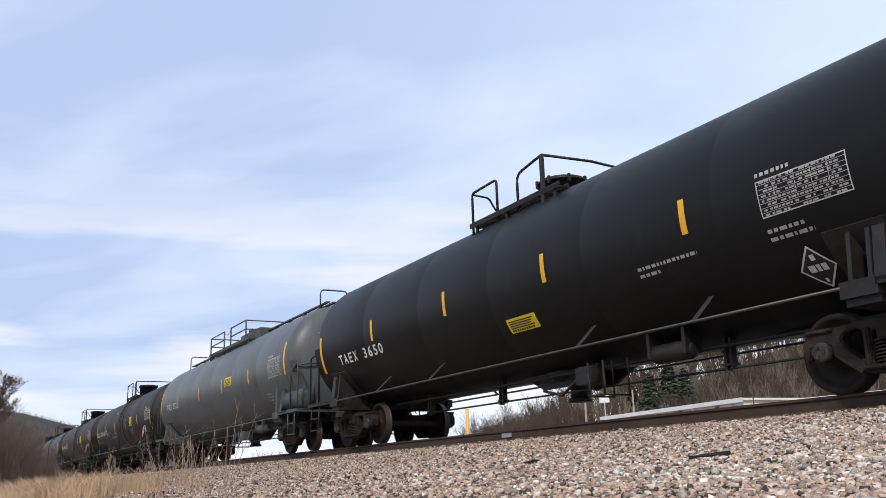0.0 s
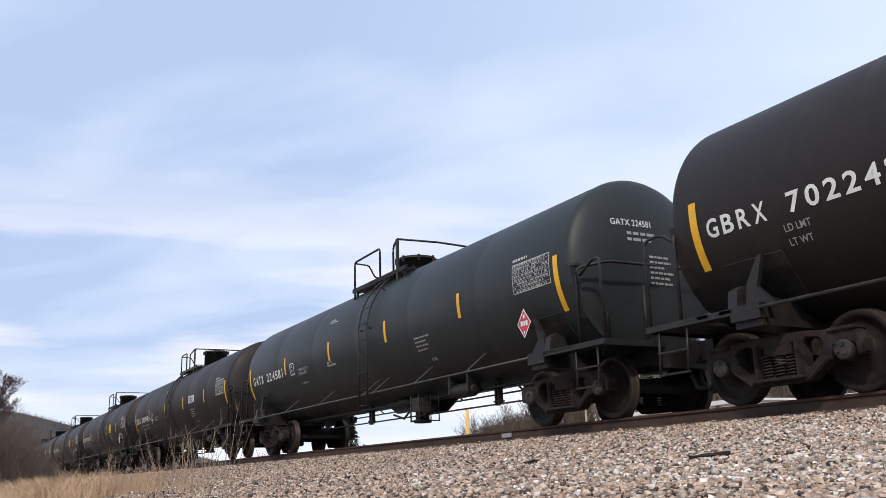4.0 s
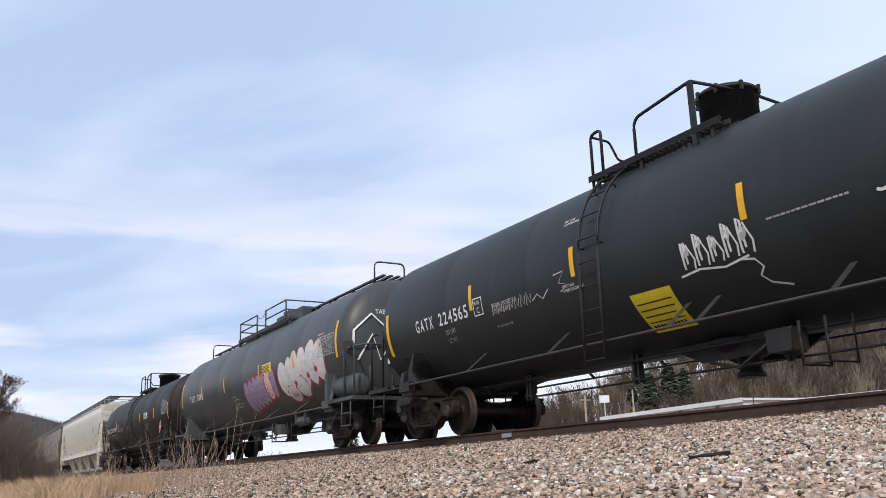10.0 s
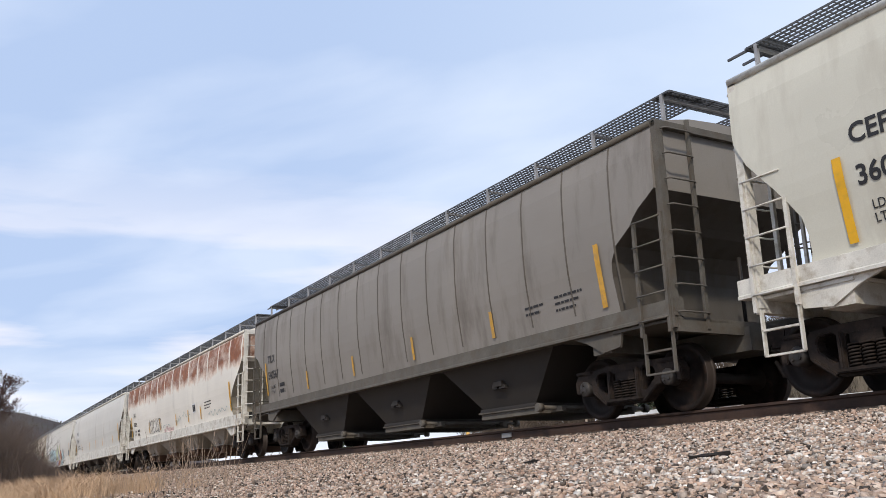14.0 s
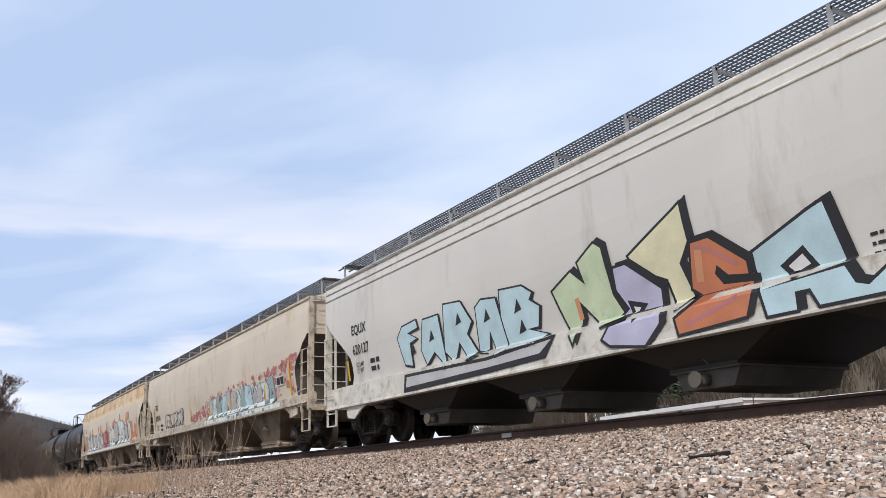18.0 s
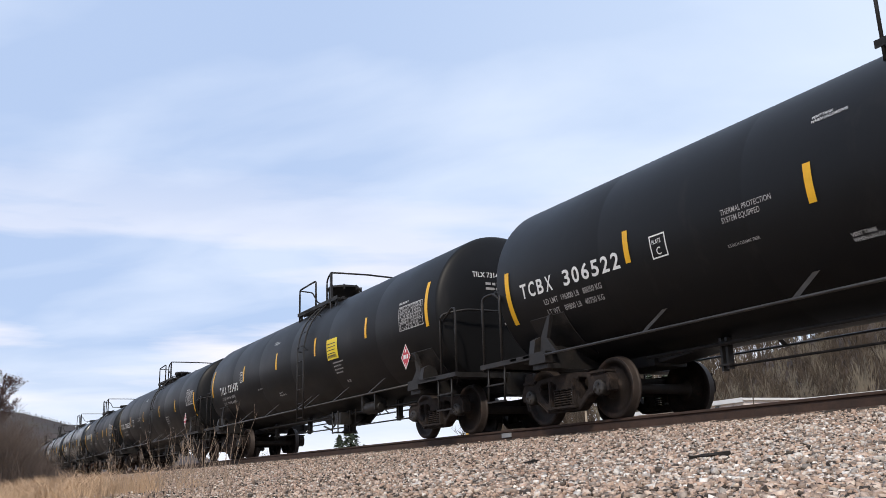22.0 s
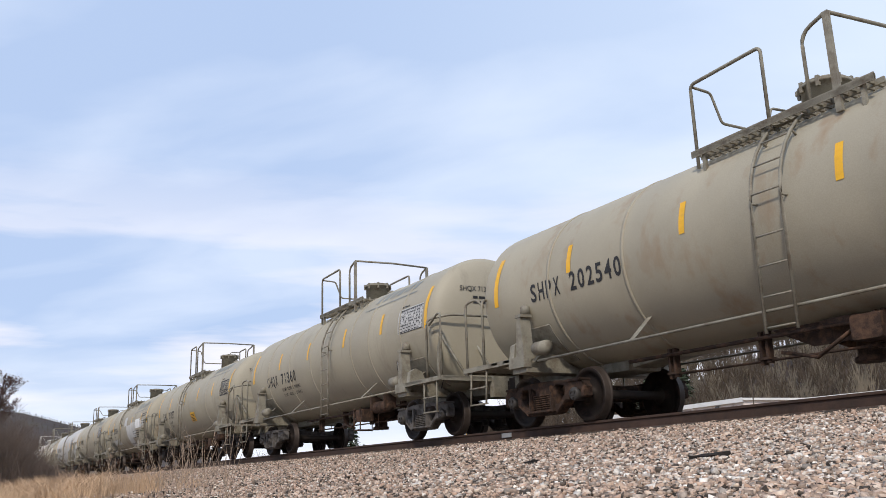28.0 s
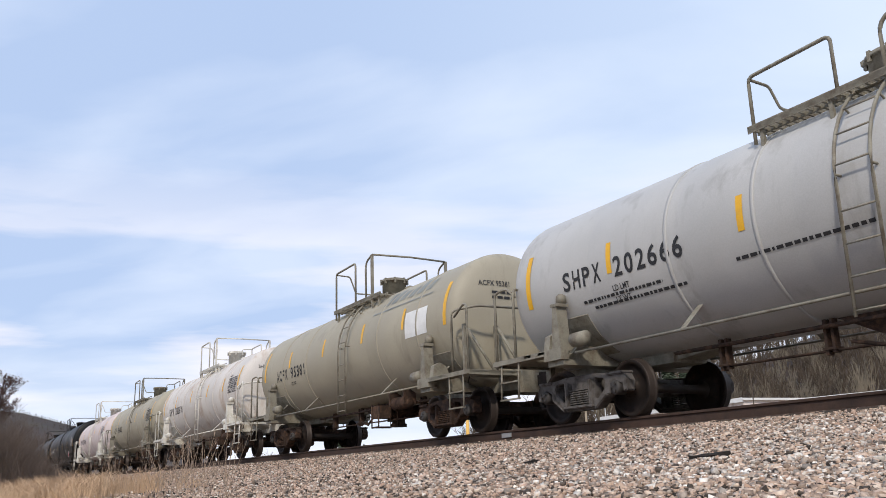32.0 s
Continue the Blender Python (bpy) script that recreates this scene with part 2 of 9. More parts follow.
def gravel_material(name, colours):
    m = bpy.data.materials.new(name)
    m.use_nodes = True
    nt = m.node_tree
    bs = nt.nodes["Principled BSDF"]
    n, ln = nt.nodes.new, nt.links.new
    g = n("ShaderNodeNewGeometry")
    r = n("ShaderNodeValToRGB")
    cr = r.color_ramp
    cr.elements[0].position, cr.elements[0].color = colours[0][0], (*colours[0][1], 1)
    cr.elements[1].position, cr.elements[1].color = colours[-1][0], (*colours[-1][1], 1)
    for p, c in colours[1:-1]:
        cr.elements.new(p).color = (*c, 1)
    ln(g.outputs["Random Per Island"], r.inputs[0])
    tc = n("ShaderNodeTexCoord")
    a = n("ShaderNodeTexNoise")
    a.inputs["Scale"].default_value, a.inputs["Detail"].default_value = 45, 4
    ln(tc.outputs["Object"], a.inputs["Vector"])
    mx = n("ShaderNodeMixRGB")
    mx.blend_type = "OVERLAY"
    mx.inputs[0].default_value = 0.7
    ln(r.outputs[0], mx.inputs[1])
    ln(a.outputs["Fac"], mx.inputs[2])
    ln(mx.outputs[0], bs.inputs["Base Color"])
    bs.inputs["Roughness"].default_value = 0.9
    bs.inputs["Specular IOR Level"].default_value = 0.2
    bp = n("ShaderNodeBump")
    bp.inputs["Strength"].default_value, bp.inputs["Distance"].default_value = 0.3, 0.01
    ln(a.outputs["Fac"], bp.inputs["Height"])
    ln(bp.outputs[0], bs.inputs["Normal"])
    return m


def bed_material():
    """Gravel bed too far off to tell its stones apart: cells of stone colours with dark joints."""
    m = bpy.data.materials.new("gravel_bed")
    m.use_nodes = True
    nt = m.node_tree
    bs = nt.nodes["Principled BSDF"]
    n, ln = nt.nodes.new, nt.links.new
    tc = n("ShaderNodeTexCoord")
    v = n("ShaderNodeTexVoronoi")
    v.inputs["Scale"].default_value = 17
    ln(tc.outputs["Object"], v.inputs["Vector"])
    sep = n("ShaderNodeSeparateColor")
    ln(v.outputs["Color"], sep.inputs[0])
    r = n("ShaderNodeValToRGB")
    cr = r.color_ramp
    cr.elements[0].position, cr.elements[0].color = 0.0, (0.1, 0.082, 0.068, 1)
    cr.elements[1].position, cr.elements[1].color = 1.0, (0.6, 0.53, 0.45, 1)
    for p, c in ((0.3, (0.3, 0.23, 0.18)), (0.6, (0.42, 0.33, 0.26)), (0.8, (0.3, 0.21, 0.16))):
        cr.elements.new(p).color = (*c, 1)
    ln(sep.outputs[0], r.inputs[0])
    ln(r.outputs[0], bs.inputs["Base Color"])
    bs.inputs["Roughness"].default_value = 0.95
    bs.inputs["Specular IOR Level"].default_value = 0.1
    bp = n("ShaderNodeBump")
    bp.invert = True
    bp.inputs["Strength"].default_value, bp.inputs["Distance"].default_value = 1.0, 0.05
    ln(v.outputs["Distance"], bp.inputs["Height"])
    ln(bp.outputs[0], bs.inputs["Normal"])
    return m


M["stone"] = gravel_material("mixed_crushed_stone", TAN_STONES)
M["pale_stone"] = gravel_material("pale_crushed_stone", PALE_STONES)
M["bed"] = bed_material()
M["soil"] = material("dry_winter_ground", (0.24, 0.175, 0.115), 0.95, var=0.3, scale=0.4, dirt=(0.09, 0.085, 0.05), dirt_amount=0.4, bump=0.3, fine=12)
M["hill"] = material("leafless_wooded_slope", (0.062, 0.046, 0.04), 0.95, var=0.3, scale=0.05, dirt=(0.07, 0.065, 0.045), dirt_amount=0.4, bump=0.8, fine=0.6)
M["bark"] = material("grey_winter_bark", (0.085, 0.063, 0.045), 0.9, var=0.25, scale=0.3, bump=0.1)
M["bark_red"] = material("reddish_twig_bark", (0.085, 0.05, 0.042), 0.9, var=0.25, scale=1, bump=0.1)
M["bark_dark"] = material("dark_brown_twig_bark", (0.055, 0.036, 0.03), 0.9, var=0.25, scale=0.6, bump=0.1)
M["scrub"] = material("grey_brown_scrub_twigs", (0.14, 0.105, 0.086), 0.9, var=0.3, scale=0.5, bump=0.1)
M["dead_leaf"] = material("withered_brown_leaf", (0.085, 0.045, 0.036), 0.8, var=0.35, scale=3, bump=0.0)
M["pale_bark"] = material("pale_trunk_bark", (0.19, 0.16, 0.12), 0.9, var=0.2, scale=0.5, bump=0.1)
M["needle"] = material("dark_conifer_needles", (0.075, 0.098, 0.06), 0.8, var=0.35, scale=0.6, bump=0.1)
M["dry_grass"] = material("dry_tan_grass", (0.56, 0.39, 0.25), 0.85, var=0.3, scale=1.5, bump=0.0)
M["weed"] = material("grey_brown_weed_stalk", (0.36, 0.27, 0.2), 0.85, var=0.3, scale=1.5, bump=0.0)
M["roof_white"] = material("white_metal_roofing", (0.75, 0.75, 0.74), 0.5, var=0.08, scale=0.5, bump=0.05)
M["wall_tan"] = material("pale_pinkish_wall", (0.78, 0.7, 0.65), 0.7, var=0.1, scale=0.5, bump=0.05)
M["pole"] = material("weathered_pole_wood", (0.33, 0.27, 0.2), 0.85, var=0.2, scale=2, bump=0.2)
M["orange_pole"] = material("orange_yellow_pole", (0.75, 0.45, 0.12), 0.7, var=0.1, scale=2, bump=0.05)
M["char"] = material("charred_wood_scrap", (0.02, 0.017, 0.015), 0.9, var=0.3, scale=10, bump=0.3)
M["lavender"] = material("lavender_spray_paint", (0.5, 0.49, 0.64), 0.6, var=0.12, scale=2.0, dirt=(0.28, 0.266, 0.385), dirt_amount=0.15, bump=0.0)
M["pale_blue"] = material("pale_blue_spray_paint", (0.5, 0.67, 0.72), 0.6, var=0.12, scale=2.0, dirt=(0.38, 0.55, 0.6), dirt_amount=0.15, bump=0.0)
M["mint"] = material("mint_spray_paint", (0.56, 0.66, 0.44), 0.6, var=0.12, scale=2.0, dirt=(0.329, 0.392, 0.252), dirt_amount=0.15, bump=0.0)
M["pale_yellow"] = material("pale_yellow_spray_paint", (0.72, 0.68, 0.46), 0.6, var=0.12, scale=2.0, dirt=(0.6, 0.6, 0.42), dirt_amount=0.15, bump=0.0)
M["orange_red"] = material("orange_red_spray_paint", (0.55, 0.2, 0.1), 0.6, var=0.12, scale=2.0, dirt=(0.385, 0.14, 0.07), dirt_amount=0.15, bump=0.0)
M["silver_spray"] = material("silver_spray_paint", (0.5, 0.5, 0.51), 0.6, var=0.12, scale=2.0, dirt=(0.406, 0.399, 0.406), dirt_amount=0.15, bump=0.0)
M["pink_red"] = material("pink_red_spray_paint", (0.5, 0.1, 0.14), 0.6, var=0.12, scale=2.0, dirt=(0.35, 0.07, 0.098), dirt_amount=0.15, bump=0.0)
M["teal_grey"] = material("teal_grey_spray_paint", (0.33, 0.44, 0.44), 0.6, var=0.12, scale=2.0, dirt=(0.231, 0.308, 0.308), dirt_amount=0.15, bump=0.0)
M["faded_red"] = material("faded_red_spray_paint", (0.48, 0.19, 0.19), 0.6, var=0.12, scale=2.0, dirt=(0.336, 0.133, 0.133), dirt_amount=0.15, bump=0.0)
M["soft_orange"] = material("soft_orange_spray_paint", (0.62, 0.3, 0.16), 0.6, var=0.12, scale=2.0, dirt=(0.434, 0.21, 0.112), dirt_amount=0.15, bump=0.0)
M["faded_blue"] = material("faded_blue_grey_paint", (0.22, 0.235, 0.225), 0.6, var=0.25, scale=2.0, dirt=(0.3, 0.285, 0.23), dirt_amount=0.45, bump=0.0)
M["slate_blue"] = material("slate_blue_spray_paint", (0.17, 0.24, 0.28), 0.6, var=0.12, scale=2.0, dirt=(0.119, 0.168, 0.196), dirt_amount=0.15, bump=0.0)
M["pale_patch"] = material("pale_patch_spray_paint", (0.5, 0.5, 0.49), 0.6, var=0.12, scale=2.0, dirt=(0.35, 0.35, 0.343), dirt_amount=0.15, bump=0.0)
M["worn_pink"] = material("worn_pink_spray_paint", (0.62, 0.45, 0.42), 0.6, var=0.15, scale=2.0, bump=0.0)
M["pale_chrome"] = material("pale_chrome_spray_paint", (0.62, 0.6, 0.6), 0.5, var=0.12, scale=2.5, dirt=(0.46, 0.43, 0.44), dirt_amount=0.25, bump=0.0)
M["worn_red"] = material("worn_red_spray_paint", (0.44, 0.16, 0.14), 0.65, var=0.3, scale=4.0, dirt=(0.58, 0.42, 0.35), dirt_amount=0.35, bump=0.0)
M["smear"] = material("dark_brown_product_stain", (0.085, 0.045, 0.025), 0.55, var=0.35, scale=3.0, dirt=(0.3, 0.24, 0.17), dirt_amount=0.35, streak=0.85, bump=0.0)
M["smear_pale"] = material("pale_brown_product_stain", (0.23, 0.15, 0.085), 0.6, var=0.25, scale=3.0, dirt=(0.32, 0.295, 0.235), dirt_amount=0.5, streak=0.8, bump=0.0)
M["pale_mint"] = material("pale_mint_spray_paint", (0.68, 0.73, 0.69), 0.6, var=0.14, scale=2.0, dirt=(0.5, 0.52, 0.55), dirt_amount=0.25, bump=0.0)
M["deep_red"] = material("deep_red_spray_paint", (0.36, 0.055, 0.07), 0.6, var=0.15, scale=2.0, dirt=(0.25, 0.05, 0.06), dirt_amount=0.2, bump=0.0)
M["violet_grey"] = material("violet_grey_spray_paint", (0.27, 0.24, 0.34), 0.6, var=0.12, scale=2.0, dirt=(0.189, 0.168, 0.238), dirt_amount=0.15, bump=0.0)

# ---- mesh helpers ----
CACHE = {}


def box(bm, x, y, z, sx, sy, sz, rot=None):
    """A box by its centre and full sizes."""
    m = Matrix.Translation((x, y, z))
    if rot is not None:
        m = m @ rot
    return bmesh.ops.create_cube(bm, size=1.0, matrix=m @ Matrix.Diagonal((sx, sy, sz, 1)))["verts"]


def bbox(bm, x0, x1, y0, y1, z0, z1):
    return box(bm, (x0 + x1) / 2, (y0 + y1) / 2, (z0 + z1) / 2, abs(x1 - x0), abs(y1 - y0), abs(z1 - z0))


def chamfer(bm, verts, offset, segments=1):
    bmesh.ops.bevel(bm, geom=list({e for v in verts for e in v.link_edges}), offset=offset, segments=segments)


def tube(bm, pts, r, n=6):
    """A round bar along a line of points."""
    pts = [Vector(p) for p in pts]
    rings = []
    for i, p in enumerate(pts):
        a = pts[max(0, i - 1)]
        b = pts[min(len(pts) - 1, i + 1)]
        t = (b - a).normalized()
        side = t.cross(Vector((0, 0, 1)))
        if side.length < 0.05:
            side = t.cross(Vector((0, 1, 0)))
        side.normalize()
        up = side.cross(t)
        rings.append([bm.verts.new(p + r * (math.cos(2 * math.pi * k / n) * side + math.sin(2 * math.pi * k / n) * up)) for k in range(n)])
    for a, b in zip(rings, rings[1:]):
        for k in range(n):
            f = bm.faces.new((a[k], a[(k + 1) % n], b[(k + 1) % n], b[k]))
            f.smooth = True
    bm.faces.new(rings[0])
    bm.faces.new(rings[-1][::-1])


def bend(pts, r, steps=4):
    """The same line with its corners rounded off."""
    pts = [Vector(p) for p in pts]
    out = [pts[0]]
    for a, b, c in zip(pts, pts[1:], pts[2:]):
        d1, d2 = (a - b), (c - b)
        k = min(r, d1.length / 2, d2.length / 2)
        p, q = b + d1.normalized() * k, b + d2.normalized() * k
        for i in range(steps + 1):
            u = i / steps
            out.append(p * (1 - u) ** 2 + b * 2 * u * (1 - u) + q * u * u)
    out.append(pts[-1])
    return out


def lathe(bm, profile, axis, n=32, mats=None, smooth=True):
    """Turns (along, radius) pairs round an axis, 0 = x, 1 = y, 2 = z."""
    rings = []
    for a, r in profile:
        ring = []
        for k in range(n):
            c, s = math.cos(2 * math.pi * k / n) * r, math.sin(2 * math.pi * k / n) * r
            ring.append(bm.verts.new((a, c, s) if axis == 0 else (s, a, c) if axis == 1 else (c, s, a)))
        rings.append(ring)
    for i, (a, b) in enumerate(zip(rings, rings[1:])):
        for k in range(n):
            f = bm.faces.new((a[k], b[k], b[(k + 1) % n], a[(k + 1) % n]))
            f.smooth = smooth
            if mats:
                f.material_index = mats[i]
    for ring, order in ((rings[0], 1), (rings[-1], -1)):
        f = bm.faces.new(ring[::order])
        if mats:
            f.material_index = mats[0 if order == 1 else -1]


def prism(bm, outline, axis, a, b, holes=()):
    """A flat outline with holes, given thickness from a to b along an axis."""
    loops = []
    for pts in (outline, *holes):
        vs = [bm.verts.new((a, p[0], p[1]) if axis == 0 else (p[0], a, p[1]) if axis == 1 else (p[0], p[1], a)) for p in pts]
        loops.append([bm.edges.new((vs[i], vs[(i + 1) % len(vs)])) for i in range(len(vs))])
    faces = bmesh.ops.triangle_fill(bm, use_beauty=True, edges=[e for l in loops for e in l])["geom"]
    faces = [f for f in faces if isinstance(f, bmesh.types.BMFace)]
    ext = bmesh.ops.extrude_face_region(bm, geom=faces)["geom"]
    d = [0, 0, 0]
    d[axis] = b - a
    bmesh.ops.translate(bm, vec=d, verts=[v for v in ext if isinstance(v, bmesh.types.BMVert)])


def finish(bm, name):
    bmesh.ops.recalc_face_normals(bm, faces=bm.faces)
    me = bpy.data.meshes.new(name)
    bm.to_mesh(me)
    bm.free()
    return me


def put(name, me, mats, parent=None, label="", m=None):
    """One mesh object under a thing or a part. The mesh may be shared, the materials sit on the object."""
    ob = new(name, me)
    mats = mats if isinstance(mats, (list, tuple)) else [mats]
    while len(me.materials) < len(mats):
        me.materials.append(None)
    for slot, mat in zip(ob.material_slots, mats):
        slot.link = "OBJECT"
        slot.material = mat
    if parent is not None:
        ob.parent = parent
    if m is not None:
        ob.matrix_basis = m
    if label:
        ob["label"] = label
    return ob


def part(name, key, build, mats, parent, label="", m=None):
    """A part whose mesh is built once for each key and then shared."""
    key = (name, key)
    if key not in CACHE:
        bm = bmesh.new()
        build(bm)
        CACHE[key] = finish(bm, name)
    return put(name, CACHE[key], mats, parent, label, m)


def thing(name, label, category, group="", m=None):
    ob = new(name)
    ob.empty_display_size = 0.3
    if m is not None:
        ob.matrix_basis = m
    return tagged(ob, label, category, group)


def mesh_from(name, verts, faces):
    me = bpy.data.meshes.new(name)
    me.from_pydata(verts, [], faces)
    me.update()
    return me


# ---- the line ----
TRACK_Y = 0.7525
CURVE_AT, CURVE_R = -12.0, 4700.0


def line_at(s, lateral=0.0, z=0.0):
    """A place on the line at s metres along it, and its heading in degrees."""
    if s >= CURVE_AT:
        return (s, TRACK_Y + lateral, z), 0.0
    a = (CURVE_AT - s) / CURVE_R
    r = CURVE_R - lateral
    return (CURVE_AT - r * math.sin(a), TRACK_Y + CURVE_R - r * math.cos(a), z), -math.degrees(a)


SPEED = ((0.0, 16.817), (8.0, 16.913), (16.0, 16.999), (24.0, 17.075), (32.0, 17.345))


def travelled(t):
    s = 0.0
    for (t0, v0), (t1, v1) in zip(SPEED, SPEED[1:]):
        u = min(max(t - t0, 0.0), t1 - t0)
        s += v0 * u + (v1 - v0) * u * u / (2 * (t1 - t0))
    return s


def sweep_rail(name, section, lateral, s0, s1, mats, face_mats, parent=None):
    stations = [s for s in np.arange(s0, s1 + 0.01, 2.0)] if s0 >= CURVE_AT else [s for s in np.arange(s0, CURVE_AT, 12.0)] + [CURVE_AT, s1]
    verts, faces = [], []
    n = len(section)
    for s in stations:
        for y, z in section:
            verts.append(line_at(s, lateral + y, z)[0])
    for i in range(len(stations) - 1):
        for k in range(n):
            a, b = i * n + k, i * n + (k + 1) % n
            faces.append((a, b, b + n, a + n))
    faces.append(tuple(range(n))[::-1])
    faces.append(tuple(range(len(verts) - n, len(verts))))
    me = mesh_from(name, verts, faces)
    for i, p in enumerate(me.polygons):
        if i < len(faces) - 2:
            p.material_index = face_mats[i % n]
    return put(name, me, mats, parent)


RAIL_SECTION = [(-0.036, -0.004), (-0.034, 0.0), (0.034, 0.0), (0.036, -0.004), (0.036, -0.032), (0.012, -0.046), (0.009, -0.15), (0.07, -0.172), (0.07, -0.186), (-0.07, -0.186), (-0.07, -0.172), (-0.009, -0.15), (-0.012, -0.046), (-0.036, -0.032)]
RAIL_FACES = [0, 1, 0, 0, 0, 0, 0, 0, 0, 0, 0, 0, 0, 0]


def build_track():
    for side in (-1, 1):
        r = sweep_rail("rail", RAIL_SECTION, side * 0.7525, -420.0, 30.0, [M["rail"], M["rail_top"]], RAIL_FACES)
        tagged(r, "rust-brown steel rail with a bright worn head", "rail", "rails of the line")
    bm = bmesh.new()
    box(bm, 0, 0, 0, 0.30, 0.02, 0.075)
    ob = put("joint_bar", finish(bm, "joint_bar"), M["stanchion"], None, "", pose(-13.39, -0.024, -0.088))
    tagged(ob, "pale bare steel joint bar bolted to the rail web", "joint bar")
    tie_group = "wooden ties under the rails"
    bm = bmesh.new()
    box(bm, 0, 0, 0, 0.23, 2.44, 0.18)
    bmesh.ops.bevel(bm, geom=bm.edges[:], offset=0.012, segments=1)
    me = finish(bm, "tie")
    for i in range(72):
        s = -34.0 + 0.52 * i
        ob = put("tie", me, M["tie"], None, "", pose(s, TRACK_Y, -0.28, 0, 0, random.uniform(-0.6, 0.6)))
        tagged(ob, "weathered wooden tie sunk in crushed stone", "railway tie", tie_group)


# height of the gravel shoulder and the ground over the distance from the line's middle, on the camera's side
def shoulder(y):
    d = TRACK_Y - y
    pts = ((0.0, -0.225), (1.0, -0.225), (1.3, -0.265), (1.9, -0.335), (3.0, -0.475), (4.5, -0.665), (6.0, -0.83), (8.5, -1.02), (11.0, -1.16), (16.0, -1.35), (30.0, -1.6), (200.0, -2.2))
    d = abs(d)
    for (a, za), (b, zb) in zip(pts, pts[1:]):
        if d <= b:
            return za + (zb - za) * (d - a) / (b - a)
    return pts[-1][1]


def build_ground():
    # one sheet to the horizon, its cross-section following the line near by
    lat = [-3500, -1200, -400, -120, -40, -22, -15.2, -12, -10.2, -8.5, -7.7, -6.4, -5.2, -4.5, -3.6, -3.0, -2.4, -1.9, -1.6, -1.3, -1.0, 0, 1.0, 1.3, 1.9, 3.0, 4.5, 6.0, 8.5, 11, 16, 30, 60, 150, 500, 1500, 3500]
    lat = sorted(lat)
    stations = [600, 200, 60, 20] + list(np.arange(8, -62, -2.0)) + [-70, -90, -120, -160, -220, -300, -420]
    verts, faces, mi = [], [], []
    for s in stations:
        for l in lat:
            far = abs(l) > 200 or s > 100
            p, _ = line_at(s if s > CURVE_AT else s, l if abs(l) < 400 or s > CURVE_AT else l)
            if s <= CURVE_AT and abs(l) > 140:
                p = (s, TRACK_Y + l, 0)
            z = shoulder(TRACK_Y - abs(l))
            verts.append((p[0], p[1], z))
    n = len(lat)
    for i in range(len(stations) - 1):
        for k in range(n - 1):
            a = i * n + k
            faces.append((a, a + n, a + n + 1, a + 1))
            mi.append(1 if abs(lat[k] + lat[k + 1]) / 2 < 8.6 else 0)
    # beyond the last station on to the horizon
    base = len(verts)
    for l in lat:
        verts.append((-3800.0, TRACK_Y + l, shoulder(TRACK_Y - abs(l))))
    o = (len(stations) - 1) * n
    for k in range(n - 1):
        faces.append((o + k, base + k, base + k + 1, o + k + 1))
        mi.append(0)
    me = mesh_from("ground", verts, faces)
    for p, i in zip(me.polygons, mi):
        p.material_index = i
    ob = put("ground", me, [M["soil"], M["bed"]])
    tagged(ob, "dry winter ground with a raised bed of crushed stone", "ground", kind="structure")


ICO_V, ICO_F = None, None


def stones(name, count, place, size, label, mat, seed):
    """Loose crushed stones, each a broken, uneven lump, as one object."""
    global ICO_V, ICO_F
    if ICO_V is None:
        bm = bmesh.new()
        bmesh.ops.create_cube(bm, size=1.35)
        bmesh.ops.triangulate(bm, faces=bm.faces[:])
        ICO_V = np.array([v.co for v in bm.verts])
        bm.verts.index_update()
        ICO_F = np.array([[v.index for v in f.verts] for f in bm.faces])
        bm.free()
    rng = np.random.default_rng(seed)
    c = place(rng, count)
    sz = np.minimum(size(rng, count), 0.031)
    v = ICO_V[None] * rng.uniform(0.4, 1.3, (count, len(ICO_V), 3))
    v = v * np.stack([rng.uniform(0.9, 1.7, count), rng.uniform(0.75, 1.2, count), rng.uniform(0.7, 1.2, count)], 1)[:, None]
    a = rng.uniform(0, 2 * np.pi, count)
    b = rng.normal(0, 1.2, count)
    ca, sa, cb, sb = np.cos(a), np.sin(a), np.cos(b), np.sin(b)
    x, y, z = v[..., 0], v[..., 1], v[..., 2]
    y, z = y * cb[:, None] - z * sb[:, None], y * sb[:, None] + z * cb[:, None]
    x, y = x * ca[:, None] - y * sa[:, None], x * sa[:, None] + y * ca[:, None]
    v = np.stack([x, y, z], 2) * sz[:, None, None] + c[:, None]
    f = ICO_F[None] + (np.arange(count) * len(ICO_V))[:, None, None]
    me = bpy.data.meshes.new(name)
    nv, nf = count * len(ICO_V), count * len(ICO_F)
    me.vertices.add(nv)
    me.vertices.foreach_set("co", v.reshape(-1))
    me.loops.add(nf * 3)
    me.loops.foreach_set("vertex_index", f.reshape(-1).astype(np.int32))
    me.polygons.add(nf)
    me.polygons.foreach_set("loop_start", np.arange(0, nf * 3, 3, dtype=np.int32))
    me.update(calc_edges=True)
    ob = put(name, me, mat)
    return tagged(ob, label, "crushed stone", kind="stuff")


